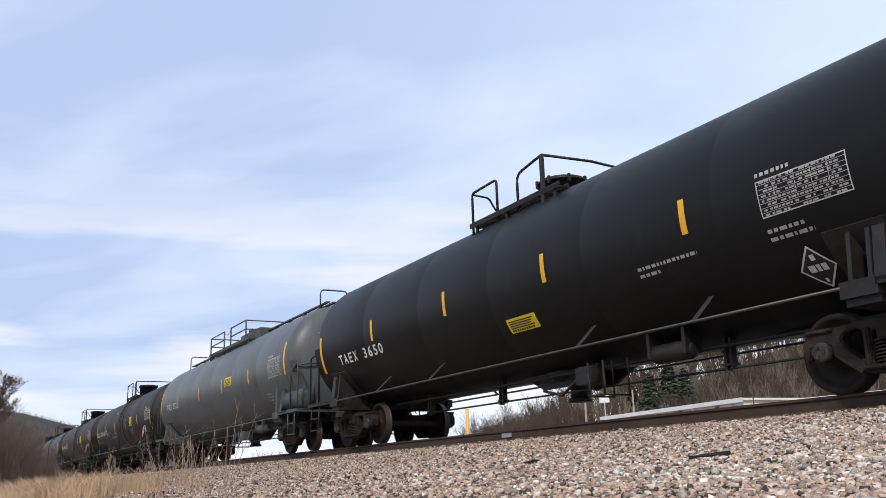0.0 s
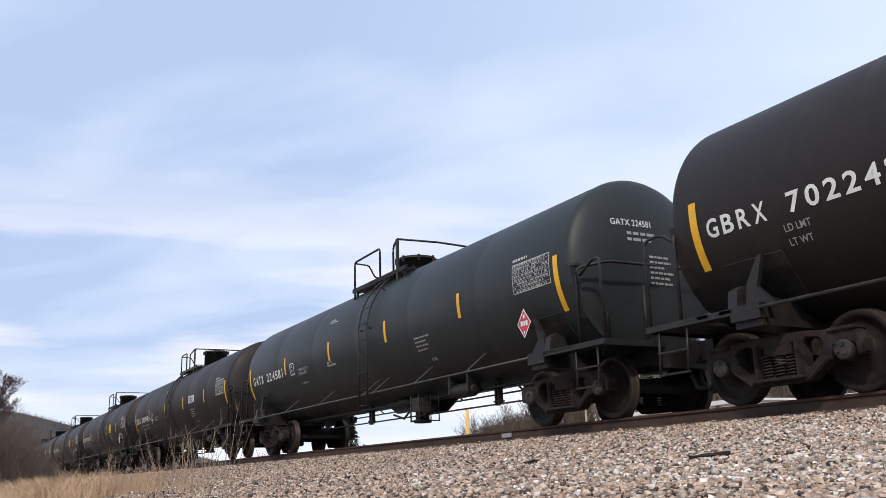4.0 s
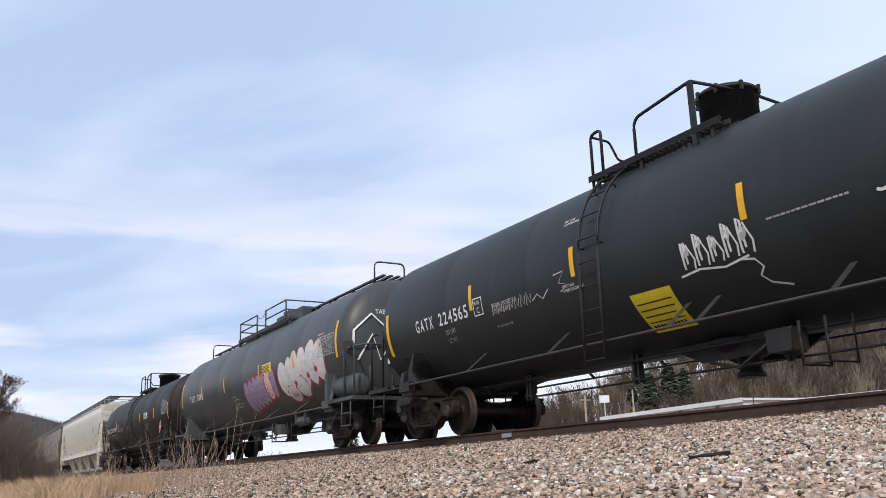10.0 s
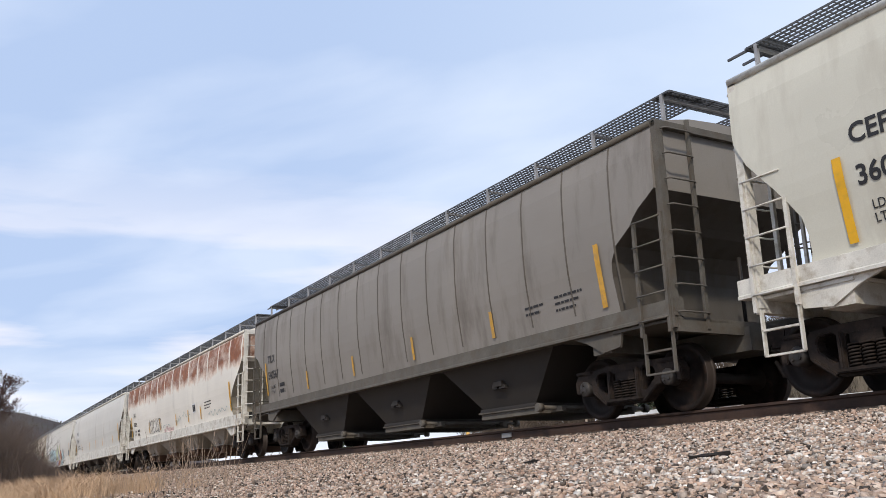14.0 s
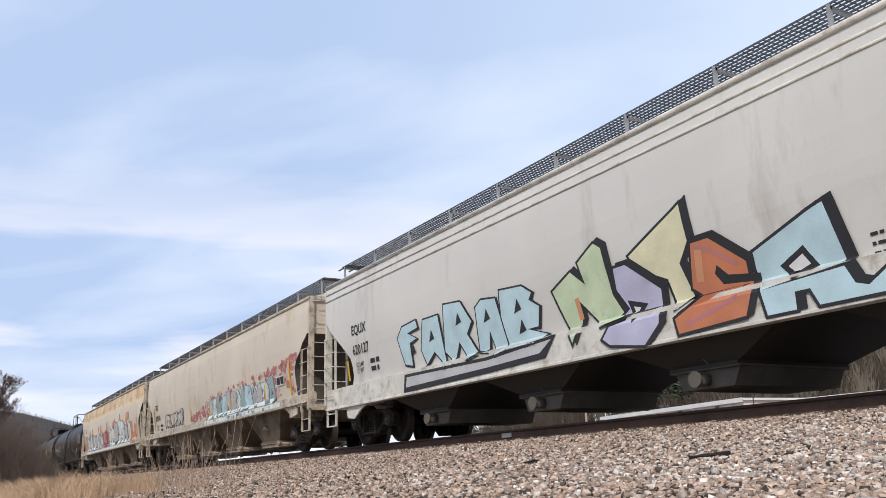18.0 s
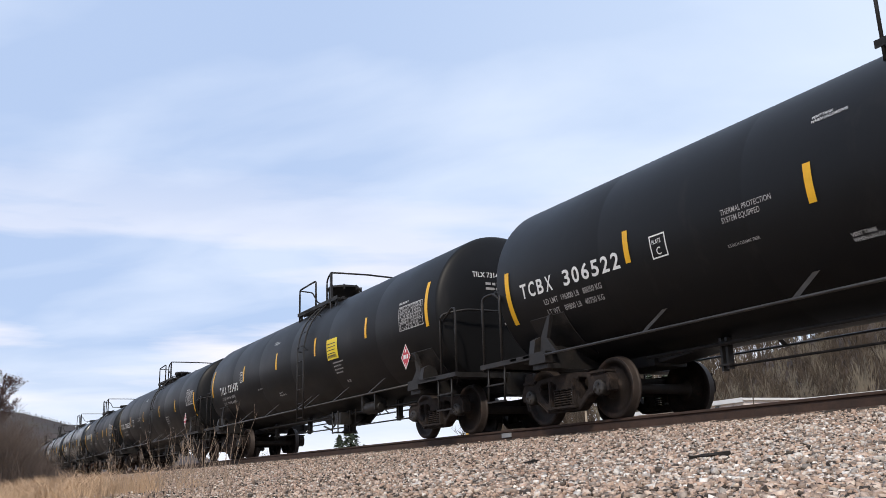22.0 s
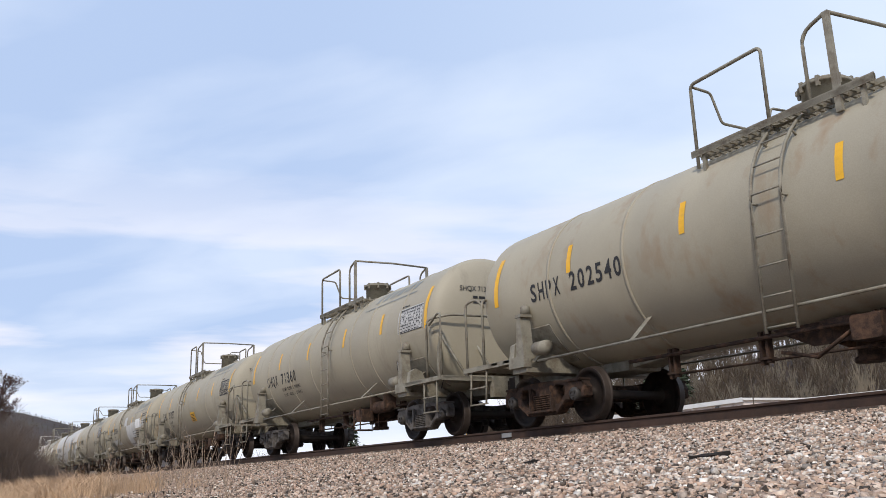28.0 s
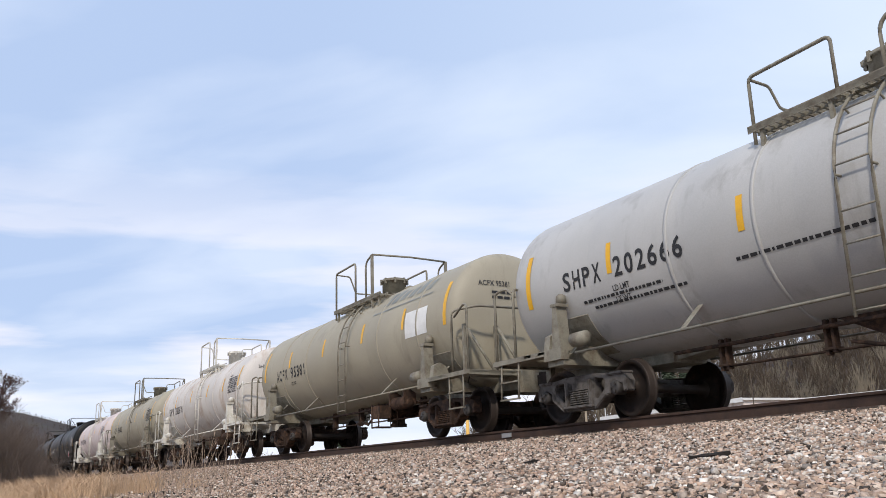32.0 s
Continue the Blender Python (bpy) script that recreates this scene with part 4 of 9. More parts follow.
def tank_end(car, R, zc, cyl_half, tip, tc, half, steel, shield, e, dx=0.0):
    """Everything at one end of a tank car; e = 1 at its leading end, -1 at the other."""
    turn = pose(dx, 0, 0, 0, 0, 0 if e > 0 else 180)
    px0, px1 = half - 1.15, half - 0.42

    def sill(bm):
        chamfer(bm, bbox(bm, tc / 2 - 1.3, half - 0.45, -0.33, 0.33, 0.76, 1.05), 0.02, 1)
        bbox(bm, half - 0.5, half - 0.36, -0.42, 0.42, 0.68, 1.1)
        prism(bm, [(tc / 2 - 1.3, 0.8), (tc / 2 - 2.4, zc - R + 0.02), (tc / 2 - 1.0, zc - R + 0.12), (tc / 2 - 0.9, 0.8)], 1, -0.25, 0.25)
    part("stub_sill", (R, zc, tc, half), sill, steel, car, "", turn)

    zt = zc - 0.55 * R
    yt = R * math.sqrt(1 - 0.55 ** 2)

    def web(bm, s):
        arc = [(-R * math.cos(a) * 1.01, zc - R * math.sin(a) * 1.01) for a in np.linspace(0.5, math.pi / 2, 8)]
        out = [(-1.5, 0.93), (-1.5, 1.06)] + ([(-1.22, 1.18)] + arc[3:] if R < 1.54 else [(-yt - 0.1, zt + 0.03)] + arc[1:]) + [(-0.2, 0.82)]
        prism(bm, [(p[0] * s, p[1]) for p in out], 0, tc / 2 - 0.14, tc / 2 - 0.09)
        prism(bm, [(p[0] * s, p[1]) for p in out], 0, tc / 2 + 0.09, tc / 2 + 0.14)

    def pad(bm, s):
        # plate against the shell
        outer = [(s * R * math.cos(a) * 1.012, zc - R * math.sin(a) * 1.012) for a in np.linspace(0.5, 1.1, 6)]
        inner = [(p[0] * 0.98, p[1] + 0.03) for p in reversed(outer)]
        prism(bm, outer + inner, 0, tc / 2 - 0.45, tc / 2 + 0.45)
    for s in (1, -1):
        part("saddle_web", (R, zc, tc, s), lambda bm: web(bm, s), steel, car, "saddle plates carrying the tank", turn)
        part("bolster_end", (R, zc, tc, s), lambda bm: bbox(bm, tc / 2 - 0.22, tc / 2 + 0.22, s * 1.42, s * 1.56, 0.9, 1.08), steel, car, "", turn)
        part("bolster_arm", (R, zc, tc, s), lambda bm: bbox(bm, tc / 2 - 0.2, tc / 2 + 0.2, s * 0.3, s * 1.5, 0.82, 0.9), steel, car, "", turn)
        part("gusset", (R, zc, tc, s), lambda bm: prism(bm, [(s * 1.50, 1.06), (s * 1.46, 1.3), (s * 1.34, 1.36), (s * 1.2, 1.3), (s * 1.1, 1.06)] if R < 1.54 else [(s * 1.50, 1.06), (s * 1.42, 1.62), (s * (yt + 0.12), zt + 0.1), (s * yt, zt)], 0, tc / 2 + 0.16, tc / 2 + 0.3), steel, car, "", turn)
        part("saddle_pad", (R, zc, tc, s), lambda bm: pad(bm, s), steel, car, "", turn)

    def plat(bm):
        bbox(bm, px0, px1, -1.5, 1.5, 1.02, 1.06)
        bbox(bm, tc / 2 + 0.2, px0, -1.56, -1.2, 1.02, 1.06)
        bbox(bm, tc / 2 + 0.2, px0, 1.2, 1.56, 1.02, 1.06)
        for s in (-1, 1):
            bbox(bm, tc / 2 + 0.2, px1, s * 1.52, s * 1.56, 0.99, 1.07)
        bbox(bm, px1 - 0.03, px1, -1.52, 1.52, 0.98, 1.07)
    part("end_platform", (tc, half), plat, steel, car, "", turn)
    for s in (-1, 1):
        def hand(bm, s=s):
            tube(bm, bend([(px0 + 0.12, s * 1.5, 1.05), (px0 + 0.12, s * 1.5, 2.22), (px0 + 0.4, s * 1.1, 2.3), (px0 + 0.45, s * 0.2, 2.3)], 0.12), 0.024, 6)
            tube(bm, bend([(px1 - 0.05, s * 1.5, 0.95), (px1 - 0.05, s * 1.5, 2.25), (px1 - 0.3, s * 1.42, 2.3), (px0 + 0.14, s * 1.45, 2.1)], 0.1), 0.022, 6)
        part("end_handrail", (tc, half, s), hand, steel, car, "bent pipe handrail over the end platform", turn)

        def step(bm, s=s):
            for xx in (px0 + 0.02, px0 + 0.52):
                tube(bm, [(xx, s * 1.52, 1.0), (xx + 0.02, s * 1.54, 0.42)], 0.017, 6)
            for z in (0.42, 0.7):
                bbox(bm, px0 + 0.02, px0 + 0.55, s * 1.51, s * 1.56, z - 0.012, z + 0.012)
        part("stirrup_step", (tc, half, s), step, steel, car, "", turn)
    if shield:
        def sh(bm):
            arc = [(-R * 0.97 * math.cos(a), zc - R * 0.97 * math.sin(a)) for a in np.linspace(0.06, math.pi - 0.06, 17)]
            prism(bm, arc, 0, tip - 0.28, tip - 0.24)
            rim = [(-R * math.cos(a), zc - R * math.sin(a)) for a in np.linspace(0.06, math.pi - 0.06, 17)]
            for p, q in zip(rim, rim[1:]):
                prism(bm, [p, q, (q[0] * 0.97, zc + (q[1] - zc) * 0.97), (p[0] * 0.97, zc + (p[1] - zc) * 0.97)], 0, cyl_half - 0.05, tip - 0.24)
            bbox(bm, cyl_half + 0.2, tip - 0.24, -R * 0.96, R * 0.96, zc - 0.1, zc - 0.06)
        part("head_shield", (R, zc, cyl_half, tip), sh, shield, car, "half-height steel shield over the tank head", turn)

        for y in (-0.9, 0.55):
            part("upright", (tip, zc, half, y), lambda bm: tube(bm, [(tip - 0.16, y, 1.05), (tip - 0.16, y, zc - 0.35)], 0.03, 6), steel, car, "", turn)
        part("upright", (tip, zc, half, "brake"), lambda bm: tube(bm, [(px0 + 0.3, -0.35, 1.06), (px0 + 0.3, -0.35, 2.0)], 0.028, 6), steel, car, "", turn)

    def brake(bm):
        lathe(bm, [(-0.16, 0.05), (-0.16, 0.26), (-0.13, 0.27), (-0.1, 0.26), (-0.1, 0.05)], 0, 18)
        bmesh.ops.translate(bm, vec=(px0 + 0.55, 0.45, 1.62), verts=bm.verts)
        bbox(bm, px0 + 0.1, px0 + 0.38, 0.3, 0.62, 1.05, 1.8)
    if e < 0:
        part("hand_brake", (half,), brake, steel, car, "hand brake wheel on its housing", turn)


def under_tank(car, R, zc, steel, span):
    low = zc - R

    def pipe(bm):
        tube(bm, [(-span, -0.55, low - 0.03), (span, -0.55, low - 0.05)], 0.03, 6)
        tube(bm, [(-span * 0.75, -0.45, 0.56), (span, -0.45, 0.52)], 0.018, 6)
    part("brake_pipe", (span,), pipe, steel, car, "air brake pipes slung under the tank")
    n = 4
    for i in range(n):
        x = -span + (2 * span) * (i + 0.5) / n

        def hang(bm):
            bbox(bm, -0.06, -0.02, -0.5, -0.4, 0.5, low + 0.06)
            bbox(bm, 0.04, 0.08, -0.5, -0.4, 0.52, low + 0.06)
            bbox(bm, -0.08, 0.1, -0.52, -0.38, 0.56, 0.59)
        part("pipe_hanger", (R, zc), hang, steel, car, "", pose(x, 0, 0))

    def outlet(bm):
        lathe(bm, [(low + 0.05, 0.55), (low - 0.12, 0.42), (low - 0.2, 0.16), (low - 0.38, 0.16), (low - 0.4, 0.2), (low - 0.46, 0.2)], 2, 18)
        prism(bm, [(-1.1, low + 0.06), (-0.5, low - 0.22), (0.5, low - 0.22), (1.1, low + 0.06)], 1, -0.4, -0.34)
        prism(bm, [(-1.1, low + 0.06), (-0.5, low - 0.22), (0.5, low - 0.22), (1.1, low + 0.06)], 1, 0.34, 0.4)
    part("outlet_valve", (R, zc), outlet, steel, car, "bottom outlet valve with its skid", pose(0.35, 0, 0))

    def res(bm):
        lathe(bm, [(-0.4, 0.06), (-0.36, 0.12), (-0.32, 0.14), (0.32, 0.14), (0.36, 0.12), (0.4, 0.06)], 0, 18)
        bmesh.ops.translate(bm, vec=(0, -0.75, low - 0.04), verts=bm.verts)
        for xx in (-0.35, 0.35):
            bbox(bm, xx - 0.03, xx + 0.03, -0.9, -0.6, low - 0.1, low + 0.25)
    part("air_reservoir", (R, zc), res, steel, car, "brake air reservoir", pose(span * 0.62, 0, 0))

    def rig(bm):
        for xx in (0.6, 0.95):
            tube(bm, [(xx, -1.25, low - 0.05), (xx, -1.25, low - 0.55), (xx + 0.02, -0.8, low - 0.55), (xx + 0.02, -0.8, low)], 0.02, 5)
        tube(bm, [(0.6, -1.25, low - 0.55), (0.95, -1.25, low - 0.55)], 0.02, 5)
    part("brake_rigging", (R, zc), rig, steel, car, "", pose(span * 0.28, 0, 0))
    part("control_valve", (R, zc), lambda bm: chamfer(bm, bbox(bm, -0.22, 0.16, -0.85, -0.55, low - 0.3, low - 0.02), 0.03, 1), steel, car, "", pose(span * 0.28, 0, 0))
    part("brake_lever", (R, zc), lambda bm: tube(bm, [(-0.2, -0.7, low - 0.1), (-0.8, -0.7, low - 0.4), (-1.3, -0.7, low - 0.28)], 0.026, 5), steel, car, "", pose(span * 0.28, 0, 0))


def flat_text(car, body, size, wrap, mat, bold=0.012, squeeze=0.9, label=""):
    flat = text_mesh(body, size, bold, squeeze)
    return decal("lettering", flat, wrap, mat, car, label or ("painted lettering reading " + body.split("\n")[0]))


def spaced(body, size, width, bold=0.02):
    """Lettering stretched to a given width, letter by letter, as stencilled numbers are."""
    co, faces, u = [], [], 0.0
    n = len(body)
    step = width / n
    for ch in body:
        if ch != " ":
            c, f = text_mesh(ch, size, bold, 1.0)
            w = max(p[0] for p in c) - min(p[0] for p in c)
            lo = min(p[0] for p in c)
            k = min(1.25, step * 0.74 / w) if ch not in "1I" else 1.0
            o = len(co)
            mid = u + step * 0.42
            co += [((p[0] - lo - w / 2) * k + mid, p[1]) for p in c]
            faces += [tuple(i + o for i in q) for q in f]
        u += step
    return co, faces


def data_table(car, wrap, w, h, mat, rng, dim):
    """A stencilled table: a ruled frame and cells of figures too small to read."""
    t = 0.014
    items = [(0, 0, w, t), (0, h - t, w, h), (0, 0, t, h), (w - t, 0, w, h)]
    rows, cols = 8, 5
    for i in range(1, rows):
        items.append((0, h * i / rows, w, h * i / rows + 0.005))
    for j in (1, 2.2, 3.1, 4):
        items.append((w * j / cols, h * 0.3, w * j / cols + 0.006, h))
    table = decal("data_table", rects(items, 0.1), wrap, mat, car, "stencilled table of small figures")
    figures = []
    for i in range(rows):
        u = 0.05
        while u < w - 0.1:
            l = rng.uniform(0.025, 0.075)
            if rng.random() < 0.85:
                figures.append((u, h * i / rows + 0.018, min(u + l, w - 0.04), h * (i + 1) / rows - 0.014))
            u += l + rng.choice((0.012, 0.012, 0.035))
    tagged(decal("small_print", rects(figures, 0.1), wrap, dim, table), kind="stuff")
    tagged(decal("caption", text_bars([w * 0.4], 0.045, 0.1, rng, (0.03, 0.06)), lambda u, v: wrap(u, v + h + 0.05), mat, table), kind="stuff")


def diamond(car, wrap, s, mat, inner, name="placard", label="diamond hazard placard"):
    def ring(k):
        return [(0, -s * k), (s * k * 0.8, 0), (0, s * k), (-s * k * 0.8, 0)]
    p = decal(name, sliced((ring(1), [(0, 1, 2, 3)]), [s * q / 4 for q in range(-3, 4)]), wrap, mat, car, label)
    co, fa = rects([(-s * 0.4, -s * 0.16, -s * 0.12, s * 0.16), (-s * 0.06, -s * 0.16, s * 0.1, s * 0.16), (s * 0.16, -s * 0.16, s * 0.4, s * 0.16), (-s * 0.1, s * 0.35, s * 0.1, s * 0.6), (-s * 0.06, -s * 0.7, s * 0.06, -s * 0.5)])

    def lifted(u, v):
        x, y, z = wrap(u, v)
        return (x, y - 0.004, z)
    decal("placard_mark", (co, fa), lifted, inner, car)
    def inner_ring(k, n=4):
        q = ring(k)
        return [tuple(q[a][c] + (q[(a + 1) % 4][c] - q[a][c]) * b / n for c in (0, 1)) for a in range(4) for b in range(n)]
    o, i = inner_ring(1.0), inner_ring(0.88)
    decal("placard_edge", (o + i, [(k, (k + 1) % 16, 16 + (k + 1) % 16, 16 + k) for k in range(16)]), lifted, inner, car)


def boxed(car, wrap, w, h, mat, rng, text=None):
    t = 0.02
    items = [(0, 0, w, t), (0, h - t, w, h), (0, 0, t, h), (w - t, 0, w, h)]
    if text is None:
        items += [(w * 0.5, h * 0.35, w * 0.5 + t, h), (0, h * 0.35, w, h * 0.35 + t), (w * 0.1, h * 0.6, w * 0.25, h * 0.85), (w * 0.6, h * 0.55, w * 0.8, h * 0.8), (w * 0.15, h * 0.12, w * 0.8, h * 0.2)]
    decal("stencil_box", rects(items), wrap, mat, car)
    if text:
        flat_text(car, "PLATE", h * 0.26, lambda u, v: wrap(u + w * 0.14, v + h * 0.62), mat, 0.01, 0.75)
        flat_text(car, text, h * 0.46, lambda u, v: wrap(u + w * 0.32, v + h * 0.14), mat, 0.01, 0.9)


TANKS = dict(
    T=dict(R=1.5, zc=2.385, cyl=7.97, tip=8.35, off=-0.1, tc=14.16, strips=(-4.8, -1.65, 1.52, 4.65), ends=(-7.9, 7.66), lad=0.6, brackets=(-4.65, -2.2, 0.42, 0.95, 2.9, 4.9), deck=(-1.15, 0.3, 1.0, 1.22), rail_h=0.57),
    A=dict(R=1.57, zc=2.45, cyl=7.78, tip=8.34, off=0.0, tc=13.96, strips=(-4.74, -1.52, 1.64, 4.7), ends=(-7.68, 7.7), lad=None, deck=(-2.2, -0.4, 0.42, 2.2), rail_h=0.47),
    B=dict(R=1.43, zc=2.30, cyl=5.42, tip=5.77, under=-0.16, off=-0.38, tc=8.98, strips=(-2.94, -1.3, 0.92, 3.03), ends=(-5.69, 4.91), lad=0.2, deck=(-1.33, -0.05, 0.56, 1.09), rail_h=0.6),
    G=dict(R=1.34, zc=2.21, cyl=5.62, tip=5.92, under=-0.17, off=-0.42, tc=9.42, strips=(-3.65, -1.2, 1.2, 3.28), ends=(-5.72, 5.08), lad=0.27, deck=(-1.1, 0.12, 0.73, 1.1), rail_h=0.86),
)
COUPLE = 4.206


def tank_car(style, number, paint, steel, gear, label, small, opt):
    d = TANKS[style]
    R, zc, cylh, tip, tc = opt.get("R", d["R"]), opt.get("zc", d["zc"]), opt.get("cyl", d["cyl"]), opt.get("tip", d["tip"]), d["tc"]
    under = d.get("under", 0.0)         # how far the underframe sits behind the tank's middle
    half = (tc + COUPLE) / 2
    rng = random.Random(number)
    car = thing("tank_car", label, "tank car", "cars of the freight train")
    ink = opt.get("ink", M["white_paint"])
    dim = opt.get("dim", M["dim_paint"])
    off = opt.get("off", d["off"])
    part("tank", (R, zc, cylh, tip, off), b_tank(R, zc, cylh, tip, off), M[paint], car, opt.get("tank_label", ""))
    st = M[steel]
    for e in (1, -1):
        tank_end(car, R, zc, cylh + e * (off - under), tip + e * (off - under), tc, half, st, M[opt.get("head", paint)] if style in "TAB" and not opt.get("bare_head") else None, e, under)
    coupling(car, half, under)
    for e in (1, -1):
        truck(car, under + e * tc / 2, M[gear], "", style in "BG")
    low = opt.get("rail_z", 1.02)
    side_walk(car, R, zc, tc / 2 - 0.2, st, y=min(1.5525, R + 0.06), z=low, xs=d.get("brackets", (-4.65, -2.3, 2.3, 4.65)))
    top_platform(car, R, zc, opt.get("deck", d["deck"]), "square" if style == "A" and not opt.get("round_rail") else "bent", st, opt.get("rail_h", d["rail_h"]), *opt.get("manway", (0.44, 0.3)))
    lad_x = opt.get("lad", d["lad"])
    if lad_x is not None:
        ladder(car, R, zc, lad_x, st)
    if opt.get("ridge"):
        def ridge(bm):
            for y in (-0.3, -0.1, 0.1, 0.3):
                bbox(bm, -cylh, cylh, y - 0.05, y + 0.05, zc + R + 0.09, zc + R + 0.13)
            for i in range(12):
                x = -cylh + (i + 0.5) * cylh / 6
                bbox(bm, x - 0.03, x + 0.03, -0.34, 0.34, zc + R - 0.06, zc + R + 0.09)
        part("running_board", (R, zc, cylh), ridge, st, car, "narrow running board along the tank's crown")
        for e in (1, -1):
            part("hoop", (R, zc, cylh), lambda bm: tube(bm, bend([(0, -0.42, zc + R - 0.08), (0, -0.42, zc + R + 0.52), (0, 0.42, zc + R + 0.52), (0, 0.42, zc + R - 0.08)], 0.15), 0.022, 6), st, car, "", pose(cylh - 0.32 if e > 0 else 0.1 - cylh, 0, 0))
    if style == "A" and opt.get("ridge"):
        def drum(bm):
            lathe(bm, [(-0.62, 0.05), (-0.6, 0.2), (-0.54, 0.27), (0.54, 0.27), (0.6, 0.2), (0.62, 0.05)], 0, 22)
            bmesh.ops.translate(bm, vec=(tc / 2 + 0.75, -1.2, 1.36), verts=bm.verts)
        part("air_reservoir", ("end", tc), drum, st, car, "air reservoir lying on the end platform")
        part("jack_post", ("end", tc), lambda bm: chamfer(bm, bbox(bm, tc / 2 - 0.1, tc / 2 + 0.06, -1.52, -1.36, 1.06, 1.75), 0.02, 1), st, car)
    if style == "T":
        for e in (1, -1):
            for s_ in (-1, 1):
                part("jack_post", ("T", tc, s_), lambda bm: prism(bm, [(tc / 2 - 0.34, 1.06), (tc / 2 + 0.1, 1.06), (tc / 2 + 0.04, 1.36), (tc / 2 - 0.16, 1.66), (tc / 2 - 0.22, 1.66), (tc / 2 - 0.1, 1.3)], 1, s_ * 1.36, s_ * 1.42), st, car, "", pose(under, 0, 0, 0, 0, 0 if e > 0 else 180))
    if style in "GB":
        for e in (1, -1):
            for s_ in (-1, 1):
                def jack(bm, s_=s_):
                    if style == "B":
                        bbox(bm, tc / 2 - 0.09, tc / 2 + 0.05, s_ * 1.44, s_ * 1.52, 1.04, 1.62)
                        tube(bm, [(tc / 2 - 0.55, s_ * 1.46, 1.08), (tc / 2 - 0.06, s_ * 1.46, 1.56)], 0.035, 6)
                    if style == "G":
                        vs = bbox(bm, tc / 2 - 0.17, tc / 2 + 0.06, s_ * 1.32, s_ * 1.52, 1.04, 1.72)
                        for v in vs:
                            if v.co.z > 1.5:
                                v.co.x = tc / 2 - 0.06 + (v.co.x - tc / 2 + 0.06) * 0.42
                        bbox(bm, tc / 2 - 0.15, tc / 2 + 0.03, s_ * 1.31, s_ * 1.53, 1.72, 1.77)
                        lathe(bm, [(1.78, 0.09), (1.9, 0.08), (1.94, 0.03)], 2, 10)
                        for v in bm.verts:
                            if v.co.z > 1.775 and abs(v.co.y) < 0.2:
                                v.co += Vector((tc / 2 - 0.05, s_ * 1.37, 0))
                part("jack_bracket", (tc, e, s_, style), jack, st, car, "tapered jacking bracket", pose(under, 0, 0, 0, 0, 0 if e > 0 else 180))
                if style == "G":
                    def drum(bm, s_=s_):
                        lathe(bm, [(-0.17, 0.03), (-0.15, 0.11), (0.15, 0.11), (0.17, 0.03)], 0, 14)
                        bmesh.ops.translate(bm, vec=(tc / 2 - 0.5, s_ * 1.4, 1.17), verts=bm.verts)
                    part("air_drum", (tc, s_), drum, st, car, "small air drum beside the jacking bracket", pose(under, 0, 0, 0, 0, 0 if e > 0 else 180))
            if style == "G":
                # posts and braces that carry the end of the tank
                plain = number.startswith("SHPX")
                for y in (0.3,) if plain else (-1.2, -0.5, 0.5, 1.2):
                    part("end_brace", (tc, y), lambda bm: bbox(bm, half - 1.1, half - 1.02, y - 0.035, y + 0.035, 1.05, 2.0), st, car, "", pose(under, 0, 0, 0, 0, 0 if e > 0 else 180))
                for y0, y1 in ((0.28, -0.95),) if plain else ((-1.2, -0.85), (-0.5, -0.2), (0.5, 0.2), (1.2, 0.85)):
                    part("end_brace", (tc, y0, "slope"), lambda bm: tube(bm, [(half - 1.0, y0, 1.95), (half - 0.6, y1, 1.06)], 0.028, 6), st, car, "", pose(under, 0, 0, 0, 0, 0 if e > 0 else 180))
    under_tank(car, R, zc, M["truck_rust"] if style == "G" else st, tc / 2 - 1.4)
    if opt.get("cradle"):
        def ring(bm):
            lathe(bm, [(-0.25, R + 0.002), (-0.24, R + 0.012), (0.24, R + 0.012), (0.25, R + 0.002)], 0, 64)
            bmesh.ops.translate(bm, vec=(0, 0, zc), verts=bm.verts)
        part("jacket_band", (R, zc), ring, M[paint], car, "", pose(lad_x or 0, 0, 0))
    for x in opt.get("bands", ()):
        def rib(bm):
            lathe(bm, [(-0.03, R), (-0.028, R + 0.012), (0.028, R + 0.012), (0.03, R)], 0, 64)
            bmesh.ops.translate(bm, vec=(0, 0, zc), verts=bm.verts)
        part("jacket_band", (R, zc, "thin"), rib, M[paint], car, "", pose(x, 0, 0))
    # tape, numbers and stencils on the camera's flank
    tape = opt.get("tape", M["yellow"])
    hi = opt.get("tape_phi", d.get("tape", 4.5))
    for x in opt.get("strips", d["strips"]):
        decal("reflective_strip", rects([(-0.052, -0.46, 0.052, 0.0)], 0.1), on_tank(R, zc, x, hi), tape, car)
    for x in opt.get("ends", d["ends"]):
        decal("reflective_strip", rects([(-0.06, -0.9, 0.06, 0.0)], 0.1), on_tank(R, zc, x, opt.get("end_phi", hi + 1)), tape, car)
    nx = opt.get("num_x", d["ends"][0] + 0.28)
    sz = opt.get("num_size", 0.33)
    phi = opt.get("num_phi", -14)
    flat = spaced(number, sz, opt.get("num_w", 2.7))
    decal("lettering", flat, on_tank(R, zc, nx, phi), ink, car, "painted lettering reading " + number)
    k = 0
    for line in small:
        flat_text(car, line, 0.125, on_tank(R, zc, nx + opt.get("small_x", 1.1), phi - math.degrees(0.2 + 0.17 * k) / R), dim, 0.01, 0.86)
        k += 1
